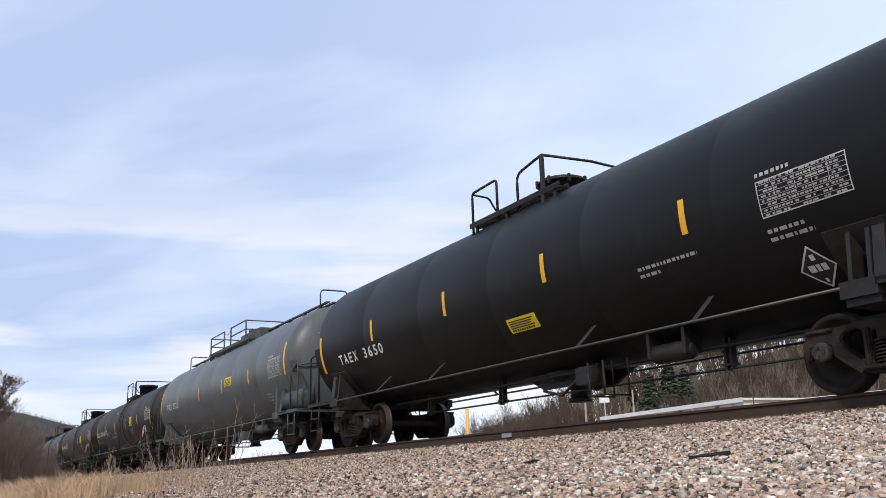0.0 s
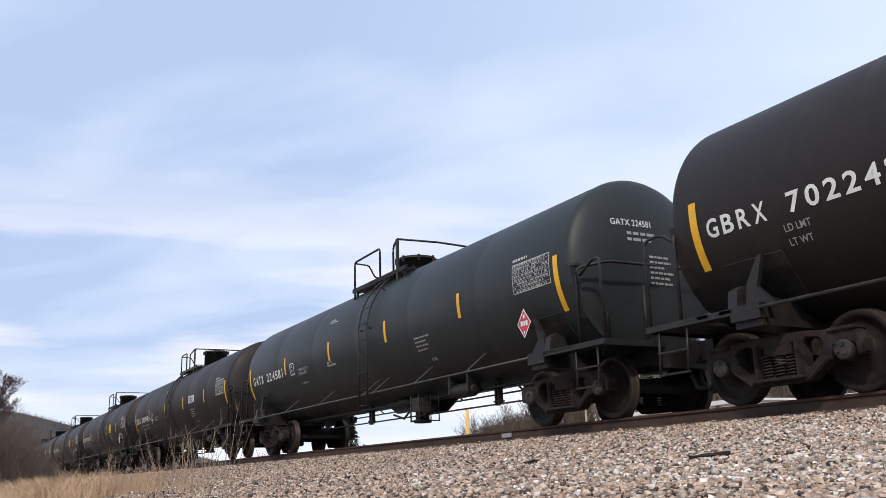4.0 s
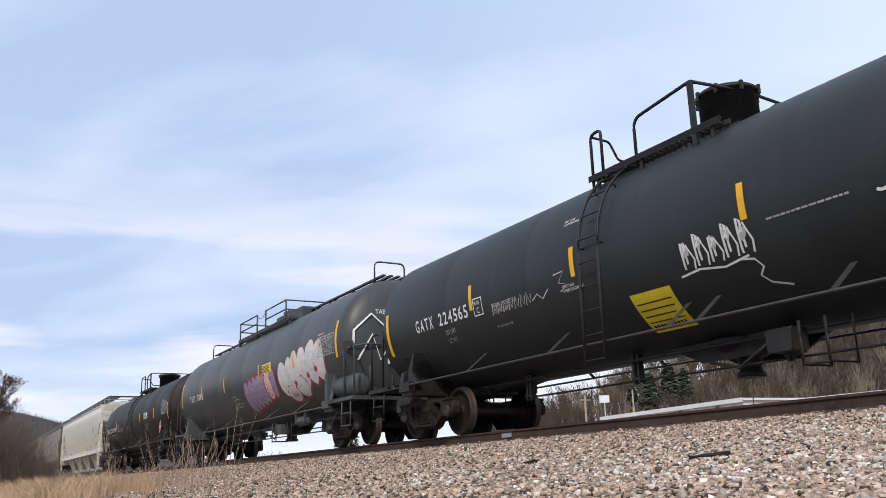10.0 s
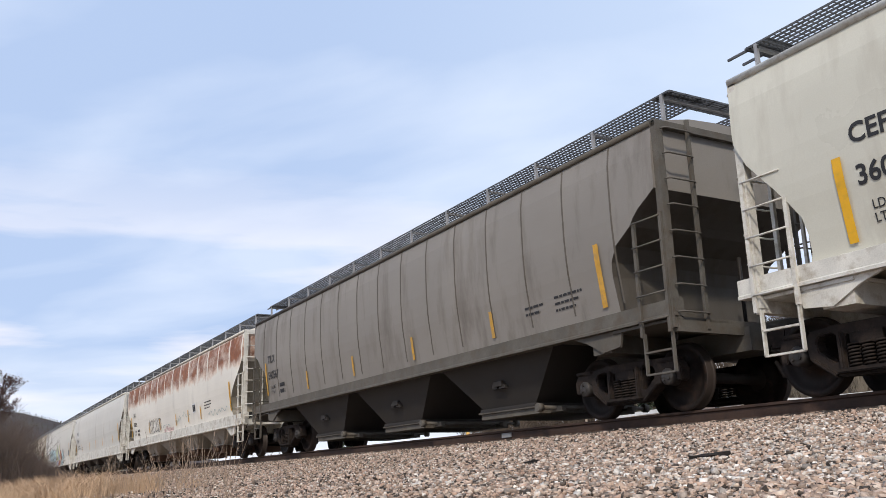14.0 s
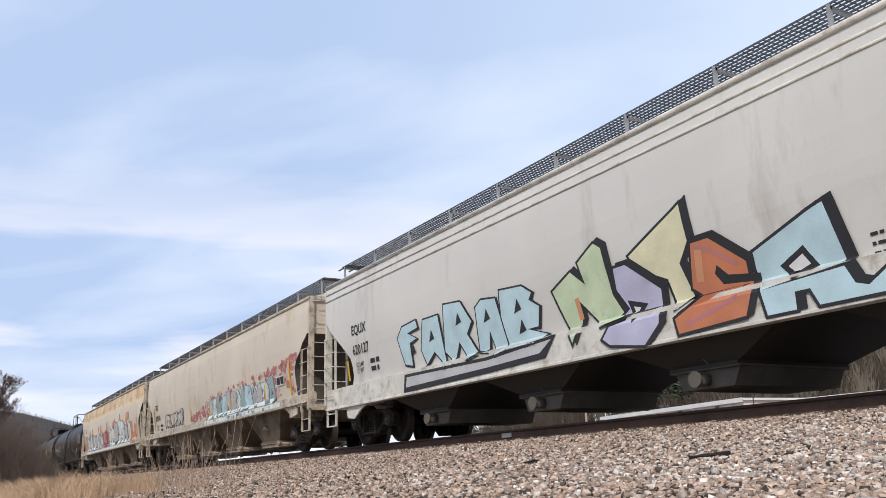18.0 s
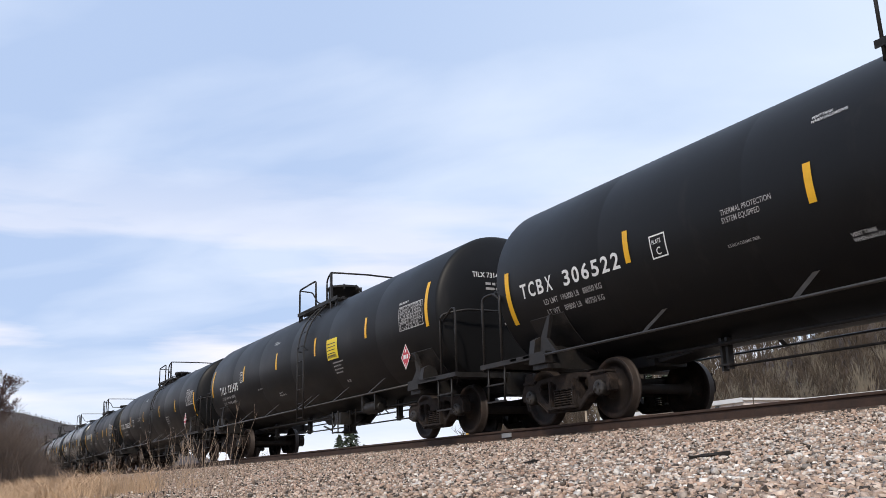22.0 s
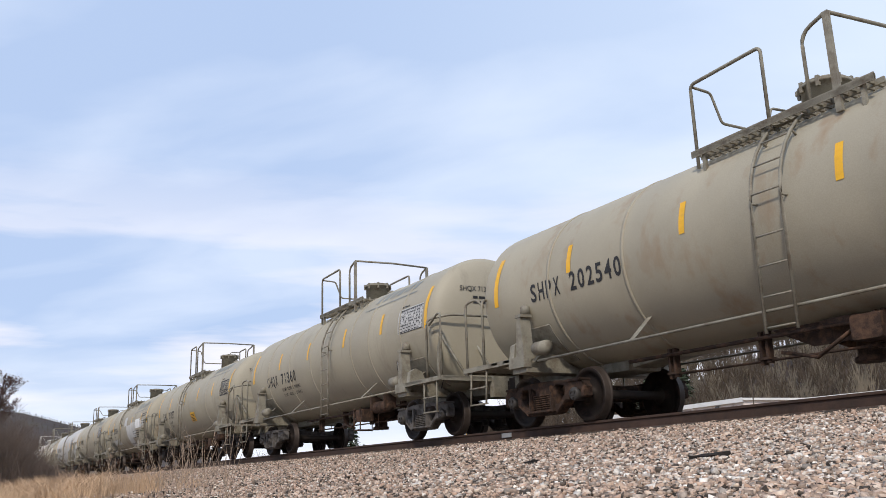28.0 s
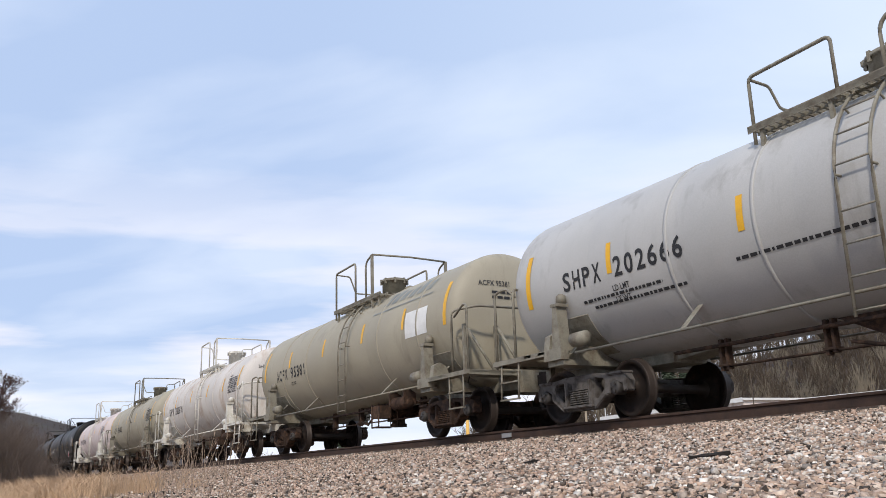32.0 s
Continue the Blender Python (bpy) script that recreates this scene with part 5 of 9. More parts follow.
    if style == "T":
        boxed(car, on_tank(R, zc, *opt.get("plate", (-4.43, -15.5))), 0.3, 0.32, ink, rng, "C")
        if opt.get("thermal", True):
            flat_text(car, "THERMAL PROTECTION\nSYSTEM EQUIPPED", 0.1, on_tank(R, zc, *opt.get("thermal", (-3.86, -13.5))), dim, 0.006, 0.72)
        flat_text(car, "0.5 INCH CERAMIC FIBER", 0.055, on_tank(R, zc, *opt.get("fibre", (-3.87, -27))), dim, 0.004, 0.8)
        flat_text(car, "VENT TANK\nWHEN UNLOADING", 0.06, on_tank(R, zc, opt.get("high_x", -1.8), 25), ink, 0.006, 0.85)
        flat_text(car, "VENT TANK\nWHEN UNLOADING", 0.065, on_tank(R, zc, *opt.get("vent", (-1.84, -15.5))), ink, 0.004, 0.85)
        if opt.get("side_note", True):
            decal("stencil", text_bars([0.62, 0.45, 0.5, 0.4], 0.03, 0.085, rng, (0.03, 0.09)), on_tank(R, zc, 2.75, -18), dim, car)
            decal("stencil", text_bars([0.22], 0.07, 0.2, rng, (0.05, 0.1)), on_tank(R, zc, 3.1, -38), dim, car)
        else:
            decal("stencil", text_bars([1.1], 0.025, 0.1, rng, (0.04, 0.1)), on_tank(R, zc, 2.1, -14), dim, car)
    if opt.get("table", True):
        tw, th = opt.get("table_size", (1.05, 0.5))
        if opt.get("table_plate"):
            decal("table_plate", rects([(-0.03, -0.03, tw + 0.03, th + 0.03)], 0.08), on_tank(R, zc, opt.get("table_x", d["ends"][1] - 0.15 - tw), opt.get("table_phi", -10)), M["black_paint"], car, "black painted plate behind the table")
            ink_t, dim_t = M["soft_paint"], M["soft_paint"]
        else:
            ink_t, dim_t = ink if ink is dim else M["soft_paint"], dim
        data_table(car, on_tank(R + (0.004 if opt.get("table_plate") else 0.0), zc, opt.get("table_x", d["ends"][1] - 0.15 - tw), opt.get("table_phi", -10)), tw, th, ink_t, rng, dim_t)
    lab = opt.get("label_plate")
    if lab:
        lx, lphi, lw, lh, lm, lt = lab
        decal("warning_label", rects([(0, 0, lw, lh)], 0.08), on_tank(R, zc, lx, lphi), M[lm], car, "%s plate with small unreadable print" % lt)
        w2 = on_tank(R + 0.004, zc, lx, lphi)
        items = [(0.05, lh * (0.13 + 0.155 * k), lw * rng.uniform(0.75, 0.93), lh * (0.13 + 0.155 * k) + 0.02) for k in range(1, 5)]
        u = 0.06
        while u < lw - 0.12:
            items.append((u, lh * 0.08, u + 0.045, lh * 0.22))
            u += 0.065
        decal("label_print", rects(items, 0.08), w2, M["black_paint"], car)
    if opt.get("diamond"):
        dx, dphi, ds, dm, di = opt["diamond"]
        if dm == "red":
            # placards in holders outboard of the bolster and on the head
            part("placard_holder", "flank", lambda bm: bbox(bm, -0.05, 0.05, -1.578, -1.555, 1.38, 1.78) and bbox(bm, -0.03, 0.03, -1.56, -1.25, 1.5, 1.56), st, car, "steel placard holder", pose(6.86, 0, 0))
            diamond(car, lambda u, v: (6.86 + u, -1.586, 1.58 + v), ds * 0.92, M[dm], M[di])
            if opt.get("cradle"):
                diamond(car, on_head(R, zc, cylh, tip, -0.28, 1.72, off), ds * 0.85, M[dm], M[di])
        else:
            diamond(car, on_tank(R, zc, dx, dphi), ds, M[dm], M[di])
    if opt.get("box_x") is not None:
        if opt.get("box_plate"):
            decal("box_plate", rects([(-0.03, -0.03, 0.53, 0.39)], 0.08), on_tank(R, zc, opt["box_x"], opt.get("box_phi", -31)), M["black_paint"], car, "black painted plate")
        boxed(car, on_tank(R + (0.004 if opt.get("box_plate") else 0.0), zc, opt["box_x"], opt.get("box_phi", -31)), 0.5, 0.36, M["white_paint"] if opt.get("box_plate") else ink, rng)
    for x, p, size, body in opt.get("notes", ()):
        flat_text(car, body, size, on_tank(R, zc, x, p), dim, 0.006, 0.9)
    for x, p, lens in opt.get("bars", ()):
        decal("stencil", text_bars(lens, 0.045, 0.1, rng, (0.03, 0.11)), on_tank(R, zc, x, p), dim, car)
    for px, pphi, pw, ph, pm in opt.get("patches", ()):
        decal("paint_patch", rects([(0, 0, pw, ph)], 0.1), on_tank(R, zc, px, pphi), M[pm], car, "rectangle of newer paint")
    if opt.get("brand"):
        bx0, bx1, bphi, bh_, bm_ = opt["brand"]
        n = 6
        for i in range(n):
            u0 = (bx1 - bx0) * i / n
            w_ = (bx1 - bx0) / n * 0.7
            co, fa = rects([(u0, 0, u0 + w_, bh_ * (1.0 if i in (0, 1, 4) else 0.72))], 0.08)
            decal("brand_mark", ([(u + v * 0.35, v) for u, v in co], fa), on_tank(R, zc, bx0, bphi), M[bm_], car)
        decal("brand_line", rects([(-0.35, -0.16, bx1 - bx0 + 0.1, -0.12)]), on_tank(R, zc, bx0, bphi), M[bm_], car)
    # the leading head carries the number again
    wrap = on_head(R, zc, cylh, tip, -0.78, zc + 0.6, off)
    flat_text(car, number, 0.15, wrap, ink, 0.006, 0.9)
    decal("stencil", text_bars([0.55, 0.5], 0.05, 0.1, rng), on_head(R, zc, cylh, tip, -0.5, zc + 0.45, off), dim, car)
    if style == "T":
        decal("stencil", text_bars([0.4, 0.45, 0.3, 0.5, 0.42, 0.46], 0.035, 0.085, rng, (0.04, 0.12)), on_head(R, zc, cylh, tip, -0.1, zc + 0.1, off), dim, car)
    return car


# ---- covered hopper cars ----
def hopper_profile(top):
    return [(1.20, 1.43), (1.5, 1.475), (1.7, 1.505), (1.9, 1.53), (2.1, 1.56), (2.3, 1.58), (2.5, 1.592), (2.6, 1.596), (2.7, 1.6), (2.8, 1.6), (2.9, 1.6), (3.0, 1.6), (3.1, 1.6), (3.2, 1.6), (3.3, 1.598), (top - 0.35, 1.59), (top - 0.06, 1.55), (top, 1.53)]


def b_hopper_body(half, cut, top, knee, arch=False):
    def f(bm):
        rings = []
        for z, y in hopper_profile(top):
            if arch:
                xe = half - float(np.interp(z, (1.2, 1.9, 2.15, 2.35, 2.45, 2.6, 2.75, 2.87), (1.0, 1.04, 1.0, 0.84, 0.58, 0.46, 0.28, 0.0)))
            else:
                xe = half - cut / 1.4 * float(np.interp(z, (1.2, 1.5, 1.7, 1.9, 2.1, 2.3, 2.5, 2.7, knee, knee + 0.1), (1.22, 1.4, 1.41, 1.34, 1.12, 0.86, 0.56, 0.28, 0.08, 0.0)))
            rings.append([bm.verts.new(p) for p in ((-xe, -y, z), (xe, -y, z), (xe, y, z), (-xe, y, z))])
        # arched roof
        for z, y in ((top + 0.10, 1.25), (top + 0.19, 0.8), (top + 0.22, 0.3)):
            rings.append([bm.verts.new(p) for p in ((-half, -y, z), (half, -y, z), (half, y, z), (-half, y, z))])
        for a, b in zip(rings, rings[1:]):
            for i in range(4):
                face = bm.faces.new((a[i], a[(i + 1) % 4], b[(i + 1) % 4], b[i]))
                # downward-facing ends and floor take slot 1, a paint with their shade mixed in
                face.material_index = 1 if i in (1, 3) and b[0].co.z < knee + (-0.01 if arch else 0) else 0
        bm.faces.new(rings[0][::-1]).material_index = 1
        bm.faces.new(rings[-1])
    return f


def side_y(z, top):
    p = hopper_profile(top)
    for (a, ya), (b, yb) in zip(p, p[1:]):
        if z <= b:
            return ya + (yb - ya) * max(0.0, (z - a)) / (b - a)
    return p[-1][1]


def on_side(top, x0, z0, sill_top=0.0, lift=0.009):
    def w(u, v):
        z = z0 + v
        return (x0 + u, -(1.532 if z <= sill_top + 0.03 else side_y(z, top)) - lift, z)
    return w


# ---- spray paint ----
def sliced(flat, cuts):
    """The flat figure cut along level lines, so that it can follow a bent wall."""
    co, faces = flat
    bm = bmesh.new()
    vs = [bm.verts.new((p[0], p[1], 0)) for p in co]
    for f in faces:
        try:
            bm.faces.new([vs[i] for i in f])
        except ValueError:
            pass
    for c in cuts:
        bmesh.ops.bisect_plane(bm, geom=bm.verts[:] + bm.edges[:] + bm.faces[:], plane_co=(0, c, 0), plane_no=(0, 1, 0))
    bm.verts.index_update()
    out = [(v.co.x, v.co.y) for v in bm.verts], [tuple(v.index for v in f.verts) for f in bm.faces]
    bm.free()
    return out


def blob(rng, cx, cz, w, h, n=14, rough=0.25):
    pts = []
    for i in range(n):
        a = 2 * math.pi * i / n
        k = 1 + rng.uniform(-rough, rough)
        pts.append((cx + w / 2 * k * math.cos(a), cz + h / 2 * k * math.sin(a)))
    return [(cx, cz)] + pts, [(0, i + 1, (i + 1) % n + 1) for i in range(n)]


def grown(flat, k):
    """A closed blob drawn a little larger about its middle."""
    co, f = flat
    c = co[0]
    r = []
    for p in co:
        d = math.hypot(p[0] - c[0], p[1] - c[1])
        s = (d + k) / d if d > 1e-6 else 1
        r.append((c[0] + (p[0] - c[0]) * s, c[1] + (p[1] - c[1]) * s))
    return r, f


def stroke(pts, w):
    co, faces = [], []
    for i, p in enumerate(pts):
        a, b = pts[max(0, i - 1)], pts[min(len(pts) - 1, i + 1)]
        dx, dy = b[0] - a[0], b[1] - a[1]
        l = math.hypot(dx, dy) or 1
        n = (-dy / l * w / 2, dx / l * w / 2)
        co += [(p[0] + n[0], p[1] + n[1]), (p[0] - n[0], p[1] - n[1])]
    for i in range(len(pts) - 1):
        faces.append((2 * i, 2 * i + 1, 2 * i + 3, 2 * i + 2))
    return co, faces


def scrawl(rng, x0, x1, z0, z1, n, w=0.03):
    """A tag: one looping line of letters nobody can read."""
    pts = []
    for i in range(n):
        u = i / (n - 1)
        pts.append((x0 + (x1 - x0) * u + rng.uniform(-0.08, 0.08), z0 + (z1 - z0) * (rng.uniform(0, 0.35) if i % 2 else rng.uniform(0.6, 1))))
    out = []
    for a, b, c in zip(pts, pts[1:], pts[2:]):
        for k in range(4):
            t = k / 4
            out.append(tuple(((a[j] + b[j]) / 2 * (1 - t) ** 2 + 2 * t * (1 - t) * b[j] + (b[j] + c[j]) / 2 * t * t) for j in (0, 1)))
    return stroke(out, w)


def spray(car, flat, wrap, lift, mat, cuts, name="graffiti", label=""):
    def w(u, v):
        x, y, z = wrap(u, v)
        return (x, y - lift, z)
    return decal(name, sliced(flat, cuts), w, M[mat], car, label)


GLYPHS = (
    [(-0.65, 1.95), (-0.15, 2.15), (0.15, 1.9), (0.05, 2.25), (0.45, 2.45), (0.6, 2.35), (0.7, 1.65), (0.9, 1.3), (0.4, 1.25), (-0.1, 1.75), (-0.05, 1.4), (-0.25, 1.1), (-0.45, 1.5)],
    [(0.8, 2.0), (1.05, 2.0), (1.65, 1.55), (1.6, 1.1), (1.3, 0.85), (0.6, 0.95), (0.45, 1.05), (0.6, 1.2), (1.0, 1.4), (0.8, 1.7)],
    [(1.15, 2.1), (2.1, 2.5), (2.2, 2.55), (2.25, 2.05), (2.05, 1.8), (2.2, 1.35), (1.9, 1.25), (1.8, 1.65), (1.25, 1.9)],
    [(2.3, 2.0), (2.6, 2.0), (3.1, 1.6), (3.1, 1.45), (2.8, 1.5), (2.65, 1.65), (2.6, 1.55), (2.7, 1.4), (3.15, 1.35), (3.15, 1.2), (3.05, 0.95), (1.95, 0.9), (1.9, 1.1), (2.4, 1.3), (2.2, 1.45)],
    [(3.15, 1.65), (4.05, 1.95), (4.25, 2.0), (4.4, 1.25), (4.5, 1.05), (4.65, 1.0), (4.9, 1.15), (4.85, 0.9), (4.05, 0.9), (3.95, 1.1), (3.75, 1.1), (3.75, 0.9), (3.35, 0.9), (3.2, 1.55)],
    [(-6.0, 2.0), (-5.75, 2.2), (-5.15, 2.25), (-5.1, 2.1), (-5.55, 2.05), (-5.2, 1.9), (-5.5, 1.85), (-5.5, 1.4), (-5.8, 1.45)],
    [(-4.85, 2.2), (-4.25, 2.2), (-4.15, 1.2), (-4.55, 1.55), (-4.9, 1.35), (-5.05, 1.65)],
    [(-4.0, 2.35), (-3.4, 2.3), (-3.1, 1.9), (-3.3, 1.7), (-3.0, 1.3), (-3.35, 1.25), (-3.6, 1.6), (-3.85, 1.25), (-4.15, 1.5)],
    [(-2.9, 2.1), (-2.7, 2.2), (-2.25, 2.15), (-2.05, 1.25), (-2.4, 1.2), (-2.55, 1.65), (-2.65, 1.3), (-2.95, 1.35)],
    [(-2.1, 2.25), (-1.45, 2.2), (-1.2, 2.05), (-1.3, 1.95), (-1.05, 1.8), (-1.15, 1.5), (-1.45, 1.5), (-0.95, 1.35), (-1.2, 1.25), (-2.0, 1.25), (-2.15, 1.75)],
)


def wider(pts, k):
    """A closed outline moved outwards by k."""
    if sum(a[0] * b[1] - b[0] * a[1] for a, b in zip(pts, pts[1:] + pts[:1])) > 0:
        k = -k
    out = []
    n = len(pts)
    for i in range(n):
        p, a, b = Vector(pts[i]), Vector(pts[i - 1]), Vector(pts[(i + 1) % n])
        d0, d1 = (p - a).normalized(), (b - p).normalized()
        m = Vector((-d0.y - d1.y, d0.x + d1.x))
        m = m.normalized() / max(0.45, m.length / 2) if m.length > 1e-4 else Vector((-d0.y, d0.x))
        out.append(tuple(p + m * k))
    return out


def letter(car, wrap, pts, fill, line, lift, cuts, edge=0.05, shadow=(0.1, 0.0)):
    """One piece of lettering: a filled jagged shape, its dark outline, and the outline again as a cast shadow."""
    flat = lambda q: (q, [tuple(range(len(q)))])
    rim = wider(pts, edge)
    if shadow:
        spray(car, flat([(u + shadow[0], v + shadow[1]) for u, v in rim]), wrap, lift, line, cuts, "graffiti_shadow")
    spray(car, flat(rim), wrap, lift + 0.0012, line, cuts, "graffiti", "outlined graffiti letter")
    spray(car, flat(pts), wrap, lift + 0.0026, fill, cuts, "graffiti_fill")


def along(pts, n):
    """The closed outline as n points at even steps, from its lowest left corner."""
    k = min(range(len(pts)), key=lambda i: pts[i][0] + pts[i][1])
    p = pts[k:] + pts[:k]
    if sum(a[0] * b[1] - b[0] * a[1] for a, b in zip(p, p[1:] + p[:1])) > 0:
        p = p[:1] + p[:0:-1]
    p = p + p[:1]
    ls = [math.dist(a, b) for a, b in zip(p, p[1:])]
    acc = [0.0] + list(np.cumsum(ls))
    d = np.arange(n) / n * acc[-1]
    return list(zip(np.interp(d, acc, [q[0] for q in p]), np.interp(d, acc, [q[1] for q in p])))


def unit(g):
    us, vs = [p[0] for p in g], [p[1] for p in g]
    return [((u - min(us)) / (max(us) - min(us)), (v - min(vs)) / (max(vs) - min(vs))) for u, v in g]


def wild_piece(car, wrap, rng, x0, x1, z0, z1, n, fills, cuts, line="black_paint", lean=0.15, accents=(), thin=0.03, backing=None):
    """Crowded interlocking shapes, each a bent mixture of two forms with an outline, cuts and coloured wedges inside."""
    step = (x1 - x0) / n
    if backing:
        # one ragged field of paint behind them all
        crest = [(x0 + (x1 - x0) * k / 24, z0 + (z1 - z0) * rng.uniform(0.55, 0.95)) for k in range(25)]
        for (a0, b0), (a1, b1) in zip(crest, crest[1:]):
            spray(car, ([(a0, z0), (a1, z0), (a1, b1), (a0, b0)], [(0, 1, 2, 3)]), wrap, 0.0005, backing, cuts, "graffiti_fill")
        spray(car, stroke(crest, thin), wrap, 0.0008, line, cuts, "graffiti_line")
    for i in range(n):
        g, q = (along(unit(GLYPHS[rng.randrange(len(GLYPHS))]), 30) for _ in range(2))
        mixv = rng.uniform(0.35, 0.65)
        h = (z1 - z0) * rng.uniform(0.8, 1.05)
        w = step * rng.uniform(1.2, 1.6)
        flip = rng.random() < 0.4
        pts = []
        for (a0, b0), (a1, b1) in zip(g, q):
            a, b = a0 + (a1 - a0) * mixv, b0 + (b1 - b0) * mixv
            a = 1 - a if flip else a
            pts.append((x0 + step * i + a * w + lean * (b - 0.5) * h * 0.5, z0 + b * h))
        lift = 0.001 + 0.004 * (i % 3)
        letter(car, wrap, pts, fills[i % len(fills)], line, lift, cuts, thin, (0.05, -0.015))
        cx, cz = x0 + step * (i + 0.5), z0 + h * 0.5
        if accents:
            for _ in range(2):
                u, v, l = cx + rng.uniform(-0.3, 0.3) * w, cz + rng.uniform(-0.35, 0.2) * h, rng.uniform(0.08, 0.2)
                spray(car, ([(u, v), (u + l * 0.7, v + l * 0.4), (u + l * 0.4, v + l * 1.3)], [(0, 1, 2)]), wrap, 0.0135, accents[rng.randrange(len(accents))], cuts, "graffiti_fill")
        for _ in range(2):
            u, v, l = cx + rng.uniform(-0.35, 0.3) * w, cz + rng.uniform(-0.4, 0.35) * h, rng.uniform(0.1, 0.26) * h
            t = rng.uniform(0, 6.3)
            arc = [(u + l * 0.5 * math.cos(t + 0.45 * k), v + l * math.sin(t + 0.45 * k)) for k in range(7)]
            spray(car, stroke(arc, thin * 0.8), wrap, 0.0150, line, cuts, "graffiti_line")


def b_bay(w_top, w_bot, z0, z1):
    def f(bm):
        # a tapered chute: wide under the side sill, narrow at the gate
        y1, y0 = 1.38, 1.02
        t = [bm.verts.new(p) for p in ((-w_top / 2, -y1, z1), (w_top / 2, -y1, z1), (w_top / 2, y1, z1), (-w_top / 2, y1, z1))]
        b = [bm.verts.new(p) for p in ((-w_bot / 2, -y0, z0), (w_bot / 2, -y0, z0), (w_bot / 2, y0, z0), (-w_bot / 2, y0, z0))]
        for i in range(4):
            bm.faces.new((t[i], t[(i + 1) % 4], b[(i + 1) % 4], b[i]))
        bm.faces.new(t)
        bm.faces.new(b[::-1])
        bbox(bm, -w_bot / 2 - 0.05, w_bot / 2 + 0.05, -y0 - 0.05, y0 + 0.05, z0 - 0.03, z0 + 0.02)
    return f


def b_gate(w, z, h=0.125):
    def f(bm):
        bbox(bm, -w / 2 - 0.1, w / 2 + 0.1, -1.02, 1.02, z - 0.035 - h, z - 0.035)
        bbox(bm, -w / 2 - 0.14, w / 2 + 0.14, -1.06, 1.06, z - 0.06, z - 0.03)
        for y in (-0.75, 0.75):
            bbox(bm, w / 2 + 0.1, w / 2 + 0.4, y - 0.05, y + 0.05, z - 0.02 - h, z - 0.06)
        tube(bm, [(w / 2 + 0.25, -1.08, z - 0.08), (w / 2 + 0.25, 1.08, z - 0.08)], 0.035, 6)
        for y in (-1.13, 1.13):
            tube(bm, [(w / 2 + 0.25, y - 0.05, z - 0.08), (w / 2 + 0.25, y + 0.05, z - 0.08)], 0.07, 8)
    return f


def b_trough(w, z):
    """A pneumatic outlet: a tapered trough across the car with a round capped nozzle at each side."""
    def f(bm):
        for y in (-1, 1):
            tube(bm, [(0.0, y * 0.98, z - 0.17), (0.0, y * 1.2, z - 0.17)], 0.085, 10)
            tube(bm, [(0.0, y * 1.2, z - 0.17), (0.0, y * 1.24, z - 0.17)], 0.11, 10)
            tube(bm, [(0.1, y * 1.06, z + 0.02), (-0.06, y * 1.1, z + 0.2)], 0.014, 5)
        prism(bm, [(-w / 2 - 0.03, z - 0.02), (w / 2 + 0.03, z - 0.02), (w / 2 - 0.1, z - 0.28), (-w / 2 + 0.1, z - 0.28)], 1, -1.0, 1.0)
        bbox(bm, -w / 2 - 0.06, w / 2 + 0.06, -1.06, 1.06, z - 0.05, z - 0.02)
    return f


